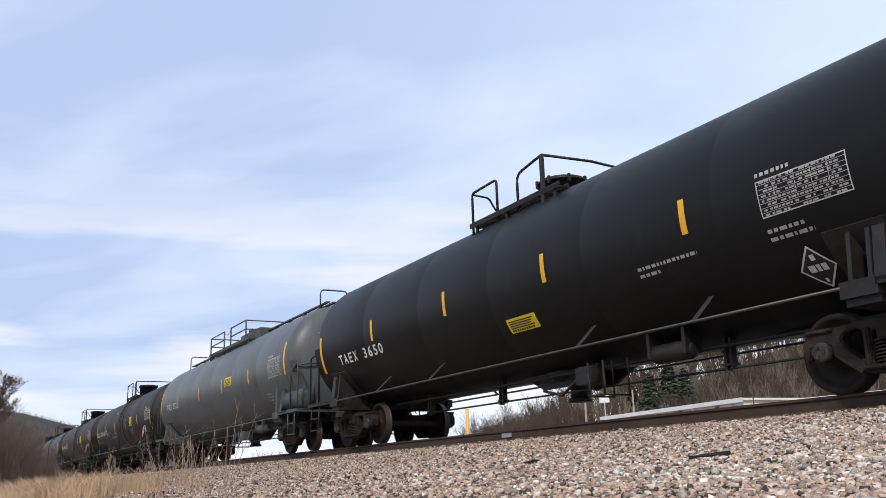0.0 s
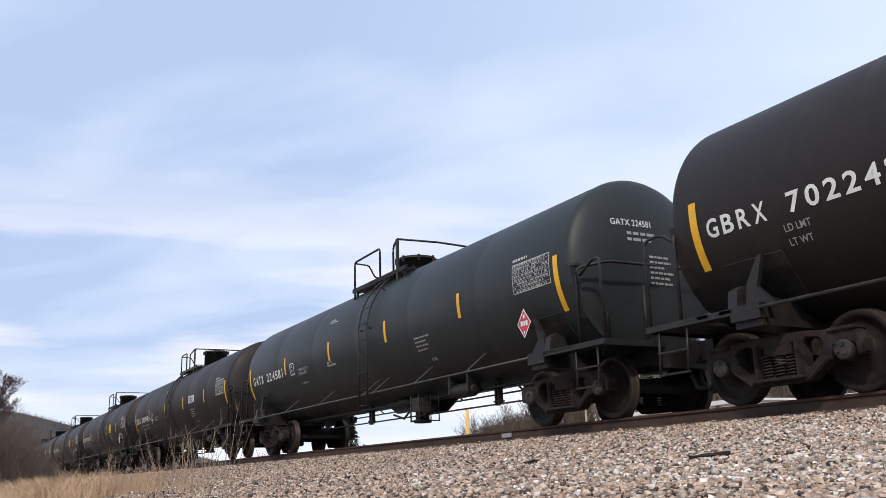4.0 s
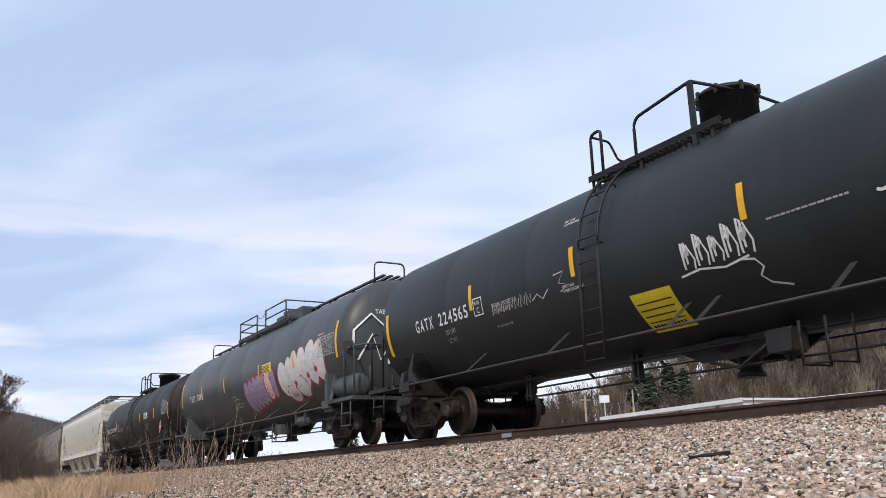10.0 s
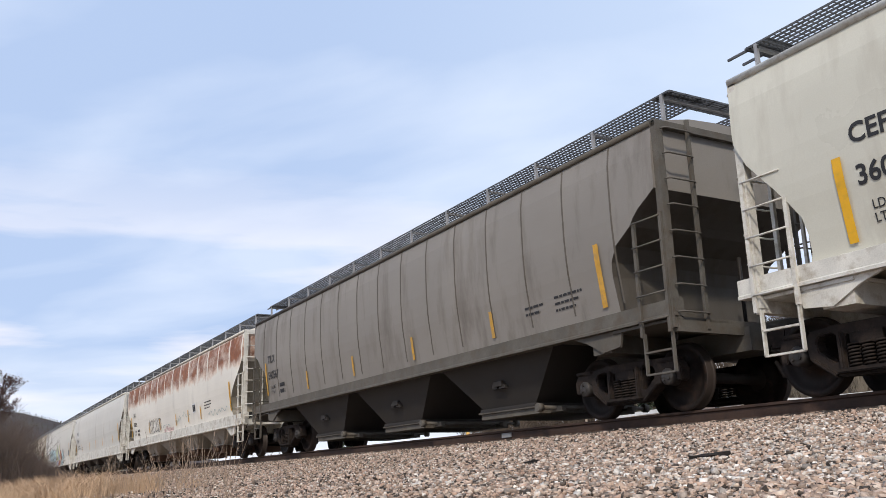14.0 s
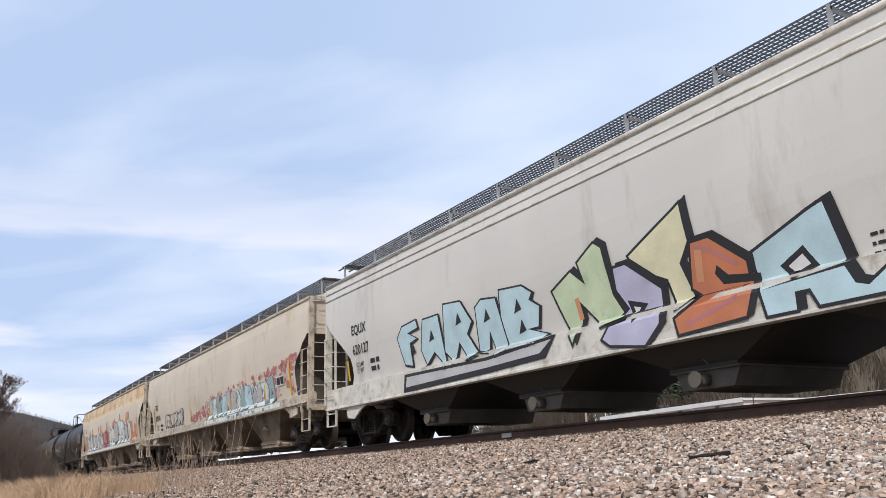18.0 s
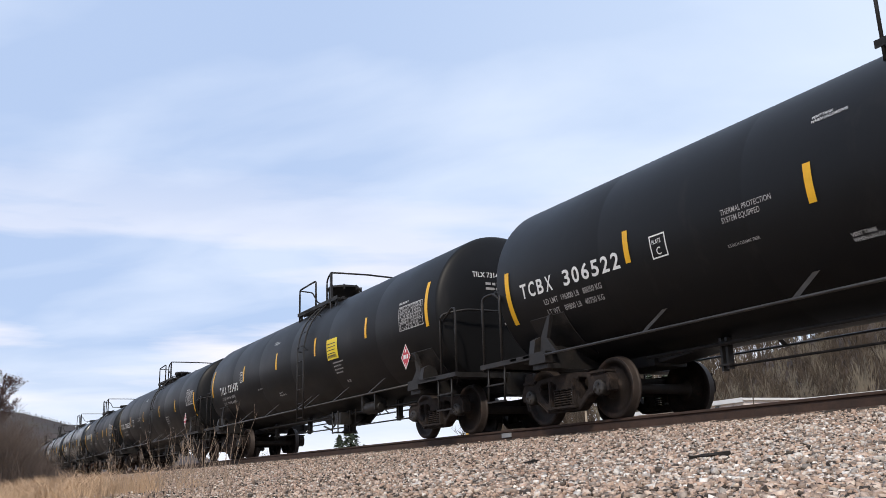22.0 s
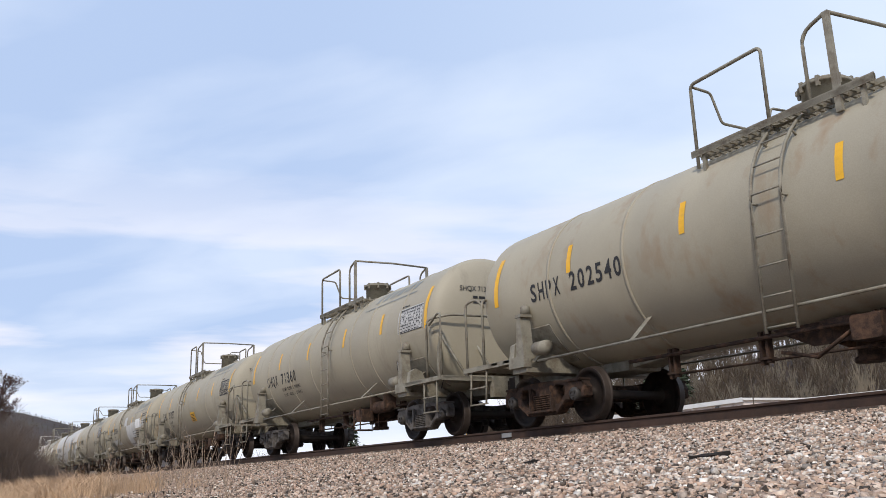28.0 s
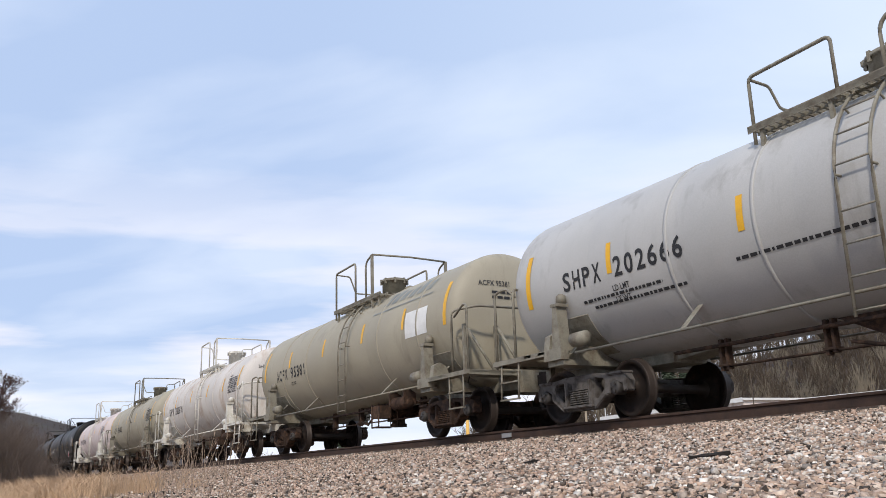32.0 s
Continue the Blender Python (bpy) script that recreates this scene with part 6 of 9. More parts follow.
def hopper_car(number, paint, steel, chute, gear, label, opt):
    half, tc, top = opt["half"], opt["tc"], opt.get("top", 3.83)
    sill0, sill1 = opt.get("sill", (1.17, 1.38))
    rng = random.Random(number)
    car = thing("hopper_car", label, "hopper car", "cars of the freight train")
    P, S = M[paint], M[steel]
    axle = opt.get("axle", tc / 2)
    bh = half - 0.62 - opt.get("short", 0.0)
    knee = 2.92
    cut = opt.get("cut", 1.42)
    part("body", (bh, cut, top, knee, opt.get("arch")), b_hopper_body(bh, cut, top, knee, opt.get("arch")), [P, M[opt.get("slope", "slope_cream_shade")]], car, opt.get("body_label", ""))

    def eave(bm):
        for s in (-1, 1):
            tube(bm, [(-bh, s * 1.55, top), (bh, s * 1.55, top)], 0.045, 8)
    part("eave", (bh, top), eave, S, car)
    for z in opt.get("beads", ()):
        part("bead", (bh, z, top), lambda bm: tube(bm, [(-bh, -side_y(z, top), z), (bh, -side_y(z, top), z)], 0.022, 6), S, car)

    for s in (-1, 1):
        def sill(bm, s=s):
            prism(bm, [(s * 1.38, sill0 - 0.02), (s * 1.545, sill0 - 0.02), (s * 1.545, sill0 + 0.015), (s * 1.53, sill0 + 0.03), (s * 1.53, sill1), (s * 1.42, sill1 + 0.03), (s * 1.38, sill1)], 0, -half + 0.5, half - 0.5)
        part("side_sill", (half, sill0, sill1, s), sill, S, car, "long pressed-steel side sill")
    for e in (1, -1):
        turn = pose(0, 0, 0, 0, 0, 0 if e > 0 else 180)
        ex = half - 0.5 - opt.get("inset", 0.0)

        def frame_(bm):
            bbox(bm, tc / 2 - 1.6, half - 0.4, -0.33, 0.33, 0.74, 1.06)
            bbox(bm, ex - 0.12, ex, -1.5, 1.5, 0.95, 1.12)
            bbox(bm, axle - 0.2, axle + 0.2, -1.45, 1.45, 0.86, 1.15)
            bbox(bm, ex - 1.3, ex, -1.5, 1.5, 1.10, 1.14)
            for s in (-1, 1):
                prism(bm, [(axle - 0.7, sill0 + 0.01), (axle + 0.5, sill0 + 0.01), (axle + 0.42, sill0 - 0.26), (axle + 0.05, sill0 - 0.3), (axle - 0.3, sill0 - 0.12)], 1, s * 1.44, s * 1.48)
        part("end_frame", (half, ex, tc, sill0, axle), frame_, S, car, "", turn)
        # corner posts and ladders
        for s in (-1, 1):
            def post(bm, s=s):
                bbox(bm, ex - 0.13, ex - 0.02, s * 1.44, s * 1.56, 1.0, top + 0.02)
            part("corner_post", (half, ex, s, top), post, S, car, "", turn)

            def slad(bm, s=s):
                bbox(bm, ex - 0.66, ex - 0.61, s * 1.53, s * 1.57, 0.95, 2.55)
                bbox(bm, ex - 0.1, ex - 0.05, s * 1.57, s * 1.6, 0.95, 2.55)
            lad = part("side_ladder", (half, ex, s), slad, S, car, "grab-iron ladder at the car's corner", turn)
            for i in range(5):
                part("rung", ("h", half, ex, s), lambda bm, s=s: tube(bm, [(ex - 0.64, s * 1.6, 0), (ex - 0.07, s * 1.6, 0)], 0.013, 5), S, lad, "", pose(0, 0, 1.15 + 0.34 * i))

            def elad(bm, s=s):
                bbox(bm, ex - 0.03, ex + 0.02, s * 0.96, s * 1.01, 1.0, top + 0.1)
            lad = part("end_ladder", (half, ex, s, top), elad, S, car, "ladder up the end of the car", turn)
            for i in range(8):
                part("rung", ("e", half, ex, s), lambda bm, s=s: tube(bm, bend([(ex + 0.0, s * 1.5, 0), (ex + 0.07, s * 1.47, 0), (ex + 0.07, s * 1.0, 0), (ex, s * 0.97, 0)], 0.03), 0.013, 5), S, lad, "", pose(0, 0, 1.2 + 0.36 * i))

            def step(bm, s=s):
                for xx in (ex - 0.62, ex - 0.1):
                    bbox(bm, xx - 0.012, xx + 0.012, s * 1.5, s * 1.55, 0.45, 1.0)
                for z in (0.45, 0.74):
                    bbox(bm, ex - 0.62, ex - 0.1, s * 1.5, s * 1.55, z - 0.012, z + 0.012)
            part("stirrup_step", (half, ex, s), step, S, car, "", turn)

        part("end_beam", (half, ex, top), lambda bm: bbox(bm, ex - 0.13, ex - 0.04, -1.56, 1.56, top - 0.06, top + 0.04), S, car, "", turn)
        for y in () if opt.get("arch") else (-0.55, 0.55):
            part("end_post", (half, ex, top, y), lambda bm: bbox(bm, ex - 0.08, ex - 0.04, y - 0.018, y + 0.018, 1.1, top), S, car, "", turn)

        def pipes(bm):
            tube(bm, [(ex - 0.5, 0.3, 1.14), (ex - 0.5, 0.3, 2.2)], 0.03, 6)
        part("brake_pipe", (half, ex, "end"), pipes, M["black_steel"], car, "", turn)

        def cylinder(bm):
            lathe(bm, [(-1.25, 0.1), (-1.2, 0.14), (-0.45, 0.14), (-0.4, 0.1)], 1, 12)
            bmesh.ops.translate(bm, vec=(ex - 1.5, 0, 1.3), verts=bm.verts)
        part("brake_cylinder", (half, ex, "end"), cylinder, M["black_steel"], car, "", turn)

        def wheel_(bm):
            pts = [(ex - 0.2, -0.5 + 0.26 * math.cos(a), 1.75 + 0.26 * math.sin(a)) for a in np.linspace(0, 2 * math.pi, 17)]
            tube(bm, pts, 0.018, 5)
            for k in range(3):
                a = 2 * math.pi * k / 3
                tube(bm, [(ex - 0.2, -0.5, 1.75), (ex - 0.2, -0.5 + 0.26 * math.cos(a), 1.75 + 0.26 * math.sin(a))], 0.012, 5)
            bbox(bm, ex - 0.32, ex - 0.22, -0.62, -0.38, 1.5, 2.0)
        if e < 0:
            part("hand_brake", (half, ex), wheel_, M["black_steel"], car, "spoked hand brake wheel", turn)
    coupling(car, half)
    for e in (1, -1):
        truck(car, e * axle, M[gear])
    bays = opt.get("bays", 4)
    span = 2 * (axle - 1.1)
    w = span / bays
    for i in range(bays):
        x = -span / 2 + w * (i + 0.5)
        z0 = opt.get("bay_z", 0.36)
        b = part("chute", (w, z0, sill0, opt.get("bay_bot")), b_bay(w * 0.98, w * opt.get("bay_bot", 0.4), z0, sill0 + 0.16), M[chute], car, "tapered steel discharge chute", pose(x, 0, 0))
        part("gate", (w, z0, opt.get("trough")), (b_trough if opt.get("trough") else b_gate)(w * opt.get("bay_bot", 0.4), z0), M[opt.get("gate", "grey_steel")], b, "sliding discharge gate")

        def plate(bm):
            bbox(bm, -0.13, 0.13, -1.24, -1.17, z0 + 0.36, z0 + 0.45)
            bbox(bm, -0.2, -0.05, -1.22, -1.15, z0 + 0.33, z0 + 0.41)
            bbox(bm, 0.03, 0.2, -1.22, -1.15, z0 + 0.32, z0 + 0.38)
        part("gauge_plate", (z0, sill0), plate, M[chute], b)
        if opt.get("chute_bars"):
            items = [(-0.4, 0, 0.35, 0.03), (-0.1, -0.1, 0.1, -0.06), (-0.16, -0.17, 0.16, -0.13)]
            zt = sill0 - 0.1

            def wrap(u, v):
                z = zt + v
                k = (z - z0) / (sill0 + 0.16 - z0)
                return (x + u, -(1.02 + 0.36 * k) - 0.012, z)
            decal("stencil", rects(items), wrap, M["black_paint"], car)

    # roof walk on stanchions, with hatches between
    rz = top + 0.56

    def deck(bm):
        for i in range(10):
            for s in (-1, 1):
                y = s * (0.42 + 0.081 * i)
                bbox(bm, -bh, bh, y - 0.006, y + 0.006, rz - 0.014, rz + 0.012)
        n = int(bh * 2 / 0.085)
        for i in range(n):
            x = -bh + 2 * bh * i / n
            for s in (-1, 1):
                bbox(bm, x - 0.006, x + 0.006, s * 0.42, s * 1.15, rz - 0.006, rz + 0.006)
        for e in (-1, 1):
            for i in range(9):
                y = -1.1 + 0.275 * i
                bbox(bm, e * bh - 0.34, e * bh + 0.02, y - 0.012, y + 0.012, rz - 0.02, rz + 0.012)
            for i in range(7):
                x = e * (bh - 0.32 + 0.055 * i)
                bbox(bm, x - 0.01, x + 0.01, -1.15, 1.15, rz - 0.02, rz + 0.01)
    part("roof_walk", (bh, rz), deck, M["grating"], car, "steel grating walkway along the roof")
    n = opt.get("posts", 12)
    for i in range(n):
        x = -bh + 0.15 + (2 * bh - 0.3) * i / (n - 1)
        part("stanchion", (rz, top), lambda bm: [bbox(bm, -0.025, 0.025, s * 1.12, s * 1.16, top + 0.08, rz) for s in (-1, 1)] and bbox(bm, -0.025, 0.025, -1.15, 1.15, rz - 0.07, rz - 0.03), M["stanchion"], car, "", pose(x, 0, 0))
    part("hatch_cover", (bh, top), lambda bm: [bbox(bm, -bh + 0.8, bh - 0.8, -0.3, 0.3, top + 0.2, top + 0.34)], S, car, "long trough hatch along the roof")
    for i in range(opt.get("ribs", 0)):
        x = -bh + 0.9 + (2 * bh - 1.8) * i / (opt["ribs"] - 1)

        def rib(bm):
            p = [(z, y) for z, y in hopper_profile(top) if z > 1.45]
            for (z0, y0), (z1, y1) in zip(p, p[1:]):
                vs = [bm.verts.new((dx, -y - o, z)) for z, y in ((z0, y0), (z1, y1)) for dx, o in ((-0.02, 0.0), (0.0, 0.014), (0.02, 0.0))]
                bm.faces.new((vs[0], vs[1], vs[4], vs[3]))
                bm.faces.new((vs[1], vs[2], vs[5], vs[4]))
        part("panel_seam", (top,), rib, M["slope_shade_grime"], car, "", pose(x, 0, 0))
    ink = M["black_paint"]
    top_ = top
    for x, z in opt.get("strips", [(q, 1.47) for q in (-5.65, -2.25, 0.35, 2.97, 6.47)]):
        decal("reflective_strip", rects([(-0.045, 0, 0.045, 0.45)], 0.15), on_side(top_, x, z, 0.0, 0.026), M[opt.get("tape", "yellow")], car)
    for x, z in opt.get("long_strips", [(-bh + 1.25, 1.47), (bh - 1.4, 1.47)]):
        decal("reflective_strip", rects([(-0.055, 0, 0.055, 0.92)], 0.15), on_side(top_, x, z, 0.0, 0.026), M[opt.get("tape", "yellow")], car)
    lx = opt.get("num_x", -bh + 1.52)
    lz = opt.get("num_z", 2.04)
    name, num = number.split(" ")
    flat_text(car, name, opt.get("num_size", 0.3), on_side(top_, lx, lz + 0.45), ink, 0.022, 0.95)
    flat_text(car, num, opt.get("num_size", 0.3), on_side(top_, lx, lz), ink, 0.022, 0.95)
    flat_text(car, "LD LMT\nLT WT", 0.14, on_side(top_, lx + 0.1, lz - 0.28), ink, 0.006, 0.9)
    decal("stencil", text_bars([0.45, 0.4], 0.1, 0.17, rng, (0.2, 0.4)), on_side(top_, lx + 0.85, lz - 0.28), ink, car)
    for x, z, lens, mat in opt.get("bars", ()):
        decal("stencil", text_bars(lens, 0.036, 0.1, rng, (0.04, 0.14)), on_side(top_, x, z), M[mat], car)
    return car

# ---- the place round the line ----
def bare_tree(rng, height, spread, depth=4, twigs=3, trunk=None):
    """A leafless tree as lists of tapered sticks (foot, head, radius at foot and head)."""
    sticks = []

    def grow(p, d, l, r, level):
        q = p + d * l
        sticks.append((p, q, r, r * 0.62))
        if level == 0:
            return
        n = twigs + (1 if rng.random() < 0.4 else 0)
        for i in range(n):
            a = 2 * math.pi * (i + rng.random()) / n
            side = Vector((math.cos(a), math.sin(a), 0))
            nd = (d * rng.uniform(0.7, 1.2) + side * rng.uniform(0.35, 0.85) * spread + Vector((0, 0, 0.25))).normalized()
            grow(p + d * l * rng.uniform(0.55, 1.0), nd, l * rng.uniform(0.5, 0.78), r * 0.55, level - 1)
    grow(Vector((0, 0, 0)), Vector((rng.uniform(-0.06, 0.06), rng.uniform(-0.06, 0.06), 1)).normalized(), height * 0.42, trunk or height * 0.018, depth)
    return sticks


def stick_arrays(sticks, n=3):
    verts, faces = [], []
    for p, q, r0, r1 in sticks:
        d = (q - p).normalized()
        s = d.cross(Vector((0.3, 0.9, 0.2))).normalized()
        u = s.cross(d)
        o = len(verts)
        for c, r in ((p, r0), (q, r1)):
            for k in range(n):
                a = 2 * math.pi * k / n
                verts.append(c + (s * math.cos(a) + u * math.sin(a)) * r)
        for k in range(n):
            faces.append((o + k, o + (k + 1) % n, o + n + (k + 1) % n, o + n + k))
    return np.array([tuple(v) for v in verts]), faces


def conifer_arrays(rng, height):
    verts, faces = [], []
    for i in range(1100):
        t = rng.random() ** 0.8
        z = height * (0.06 + 0.94 * t)
        r = height * 0.27 * (1 - t) ** 0.7 * rng.uniform(0.3, 1.0) ** 0.7
        a = rng.uniform(0, 2 * math.pi)
        c = Vector((math.cos(a) * r, math.sin(a) * r, z - 0.25 * r))
        l = height * 0.042 * rng.uniform(0.6, 1.4)
        out = Vector((math.cos(a), math.sin(a), -0.35)).normalized() * l
        side = Vector((-math.sin(a), math.cos(a), rng.uniform(-0.4, 0.4))) * l * 0.5
        o = len(verts)
        verts += [c - out * 0.6, c + side, c + out, c - side]
        faces.append((o, o + 1, o + 2, o + 3))
    o = len(verts)
    return np.array([tuple(v) for v in verts]), faces


def scatter(name, variants, places, mat, label, category, kind="stuff"):
    """Many copies of a few shapes joined into one object."""
    V, F, o = [], [], 0
    for i, (x, y, z, s, a) in enumerate(places):
        v, f = variants[i % len(variants)]
        c, sn = math.cos(a), math.sin(a)
        w = np.stack([(v[:, 0] * c - v[:, 1] * sn) * s + x, (v[:, 0] * sn + v[:, 1] * c) * s + y, v[:, 2] * s + z], 1)
        V.append(w)
        F += [tuple(k + o for k in q) for q in f]
        o += len(v)
    me = mesh_from(name, np.concatenate(V).tolist(), F)
    return tagged(put(name, me, mat), label, category, kind=kind)


def ray(px, py):
    """The way from the camera through a point of the view, as tangents right and up."""
    return (VIEW.to_3x3() @ Vector((px, py, -1))).normalized()


def spot(u, v, dist):
    """A place that many metres from the camera, towards a point of the view counted from its middle in units of the focal length."""
    d = ray(u, v)
    k = dist / math.hypot(d.x, d.y)
    return Vector(EYE) + d * k


def hill_height(x, y):
    """Height of the land: a wooded slope across the line, rising to the east, and a ridge far down the line."""
    dx, dy = x - EYE[0], y - EYE[1]
    az = math.degrees(math.atan2(-dx, dy))
    d = math.hypot(dx, dy)
    h = -2.2
    wob = noise.noise((x * 0.012, y * 0.012, 0))
    near = max(0.0, min(1.0, (59.0 - az) / 26.0)) if az > -60 else max(0.0, (az + 110) / 50.0)
    h += (33.0 * near ** 0.85 + 3.0 * wob * near) / (1 + math.exp(-(d - 150) / 16.0))
    far = max(0.0, min(1.0, (az - 69.5) / 17.5)) if az < 150 else max(0.0, (190 - az) / 40.0)
    h += (53.0 + 4.0 * noise.noise((x * 0.004, y * 0.004, 3))) * far / (1 + math.exp(-(d - 470) / 40.0))
    return h


def build_land():
    xs = np.concatenate([np.arange(-1800, -400, 70.0), np.arange(-400, 260, 14.0)])
    ys = np.concatenate([np.arange(-900, 36, 60.0), np.arange(36, 420, 10.0), np.arange(430, 900, 60.0)])
    verts, faces = [], []
    for x in xs:
        for y in ys:
            verts.append((x, y, hill_height(x, y) - (1.2 if y < 60 and x > -380 else 0.0)))
    n = len(ys)
    for i in range(len(xs) - 1):
        for k in range(n - 1):
            a = i * n + k
            faces.append((a, a + n, a + n + 1, a + 1))
    me = mesh_from("hillside", verts, faces)
    for p in me.polygons:
        p.use_smooth = True
    tagged(put("hillside", me, M["hill"]), "low wooded winter hills beyond the line", "hill", kind="structure")


def build_woods():
    rng = random.Random(11)
    bare = [stick_arrays(bare_tree(random.Random(20 + i), 11.0, 0.8, 4, 3)) for i in range(6)]
    slim = [stick_arrays(bare_tree(random.Random(40 + i), 12.0, 0.45, 3, 4)) for i in range(5)]
    pl = []
    while len(pl) < 800:
        a, d = radians(rng.uniform(24, 58.5)), rng.uniform(112, 205)
        x, y = -d * math.sin(a), EYE[1] + d * math.cos(a)
        pl.append((x, y, hill_height(x, y) - 0.4, rng.uniform(0.55, 1.0), rng.uniform(0, 6.3)))
    scatter("bare_woods", bare, pl, M["bark"], "leafless grey-brown winter woods on the slope", "woods")
    pl = []
    for _ in range(150):
        a, d = radians(rng.uniform(26, 52)), rng.uniform(106, 165)
        x, y = -d * math.sin(a), EYE[1] + d * math.cos(a)
        pl.append((x, y, hill_height(x, y) - 0.3, rng.uniform(0.5, 0.9), rng.uniform(0, 6.3)))
    scatter("pale_trees", slim, pl, M["pale_bark"], "slim pale-barked leafless trees at the wood's edge", "woods")
    far = []
    for _ in range(2600):
        a, d = radians(rng.uniform(72, 96)), rng.uniform(380, 640)
        x, y = -d * math.sin(a), EYE[1] + d * math.cos(a)
        far.append((x, y, hill_height(x, y) - 1, rng.uniform(0.1, 0.2), rng.uniform(0, 6.3)))
    scatter("far_woods", slim, far, M["bark"], "leafless woods on the distant ridge", "woods")
    con = [conifer_arrays(random.Random(60 + i), 10.0) for i in range(4)]
    for u, v, dist, s in ((0.235, -0.155, 118, 1.15), (0.258, -0.157, 122, 1.25), (0.215, -0.160, 126, 1.0), (0.275, -0.16, 130, 1.1), (-0.105, -0.218, 150, 1.1), (-0.118, -0.219, 158, 0.9), (-0.09, -0.216, 152, 0.7), (0.10, -0.19, 140, 0.7)):
        p = spot(u, v, dist)
        i = int(s * 100) % 4
        t = thing("conifer", "dark green conifer standing among leafless trees", "tree", "conifers beyond the line", pose(p.x, p.y, hill_height(p.x, p.y) - 0.2, 0, 0, i * 50))
        part("trunk", "con", lambda bm: lathe(bm, [(0, 0.22), (5, 0.13), (9.5, 0.03)], 2, 7), M["bark"], t, "", Matrix.Scale(s, 4))
        key = ("crown", i)
        if key not in CACHE:
            CACHE[key] = mesh_from("crown", con[i][0].tolist(), con[i][1])
        put("crown", CACHE[key], M["needle"], t, "", Matrix.Scale(s, 4))
    # leafless trees that stand alone
    for u, v, dist, s, seed in ((0.07, -0.185, 95, 0.75, 3), (0.09, -0.185, 99, 0.6, 4), (0.105, -0.183, 104, 0.62, 5), (-0.20, -0.215, 110, 0.5, 6)):
        p = spot(u, v, dist)
        t = thing("bare_tree", "leafless grey tree with fine twigs beyond the track", "tree", "single trees beyond the line", pose(p.x, p.y, hill_height(p.x, p.y) - 0.3))
        st = bare_tree(random.Random(seed), 11.0, 0.9, 5, 3)
        v0, f0 = stick_arrays(st[:1], 7)
        put("trunk", mesh_from("trunk", v0.tolist(), f0), M["bark"], t, "", Matrix.Scale(s, 4))
        v1, f1 = stick_arrays(st[1:])
        put("crown", mesh_from("crown", v1.tolist(), f1), M["bark"], t, "leafless crown of fine twigs", Matrix.Scale(s, 4))


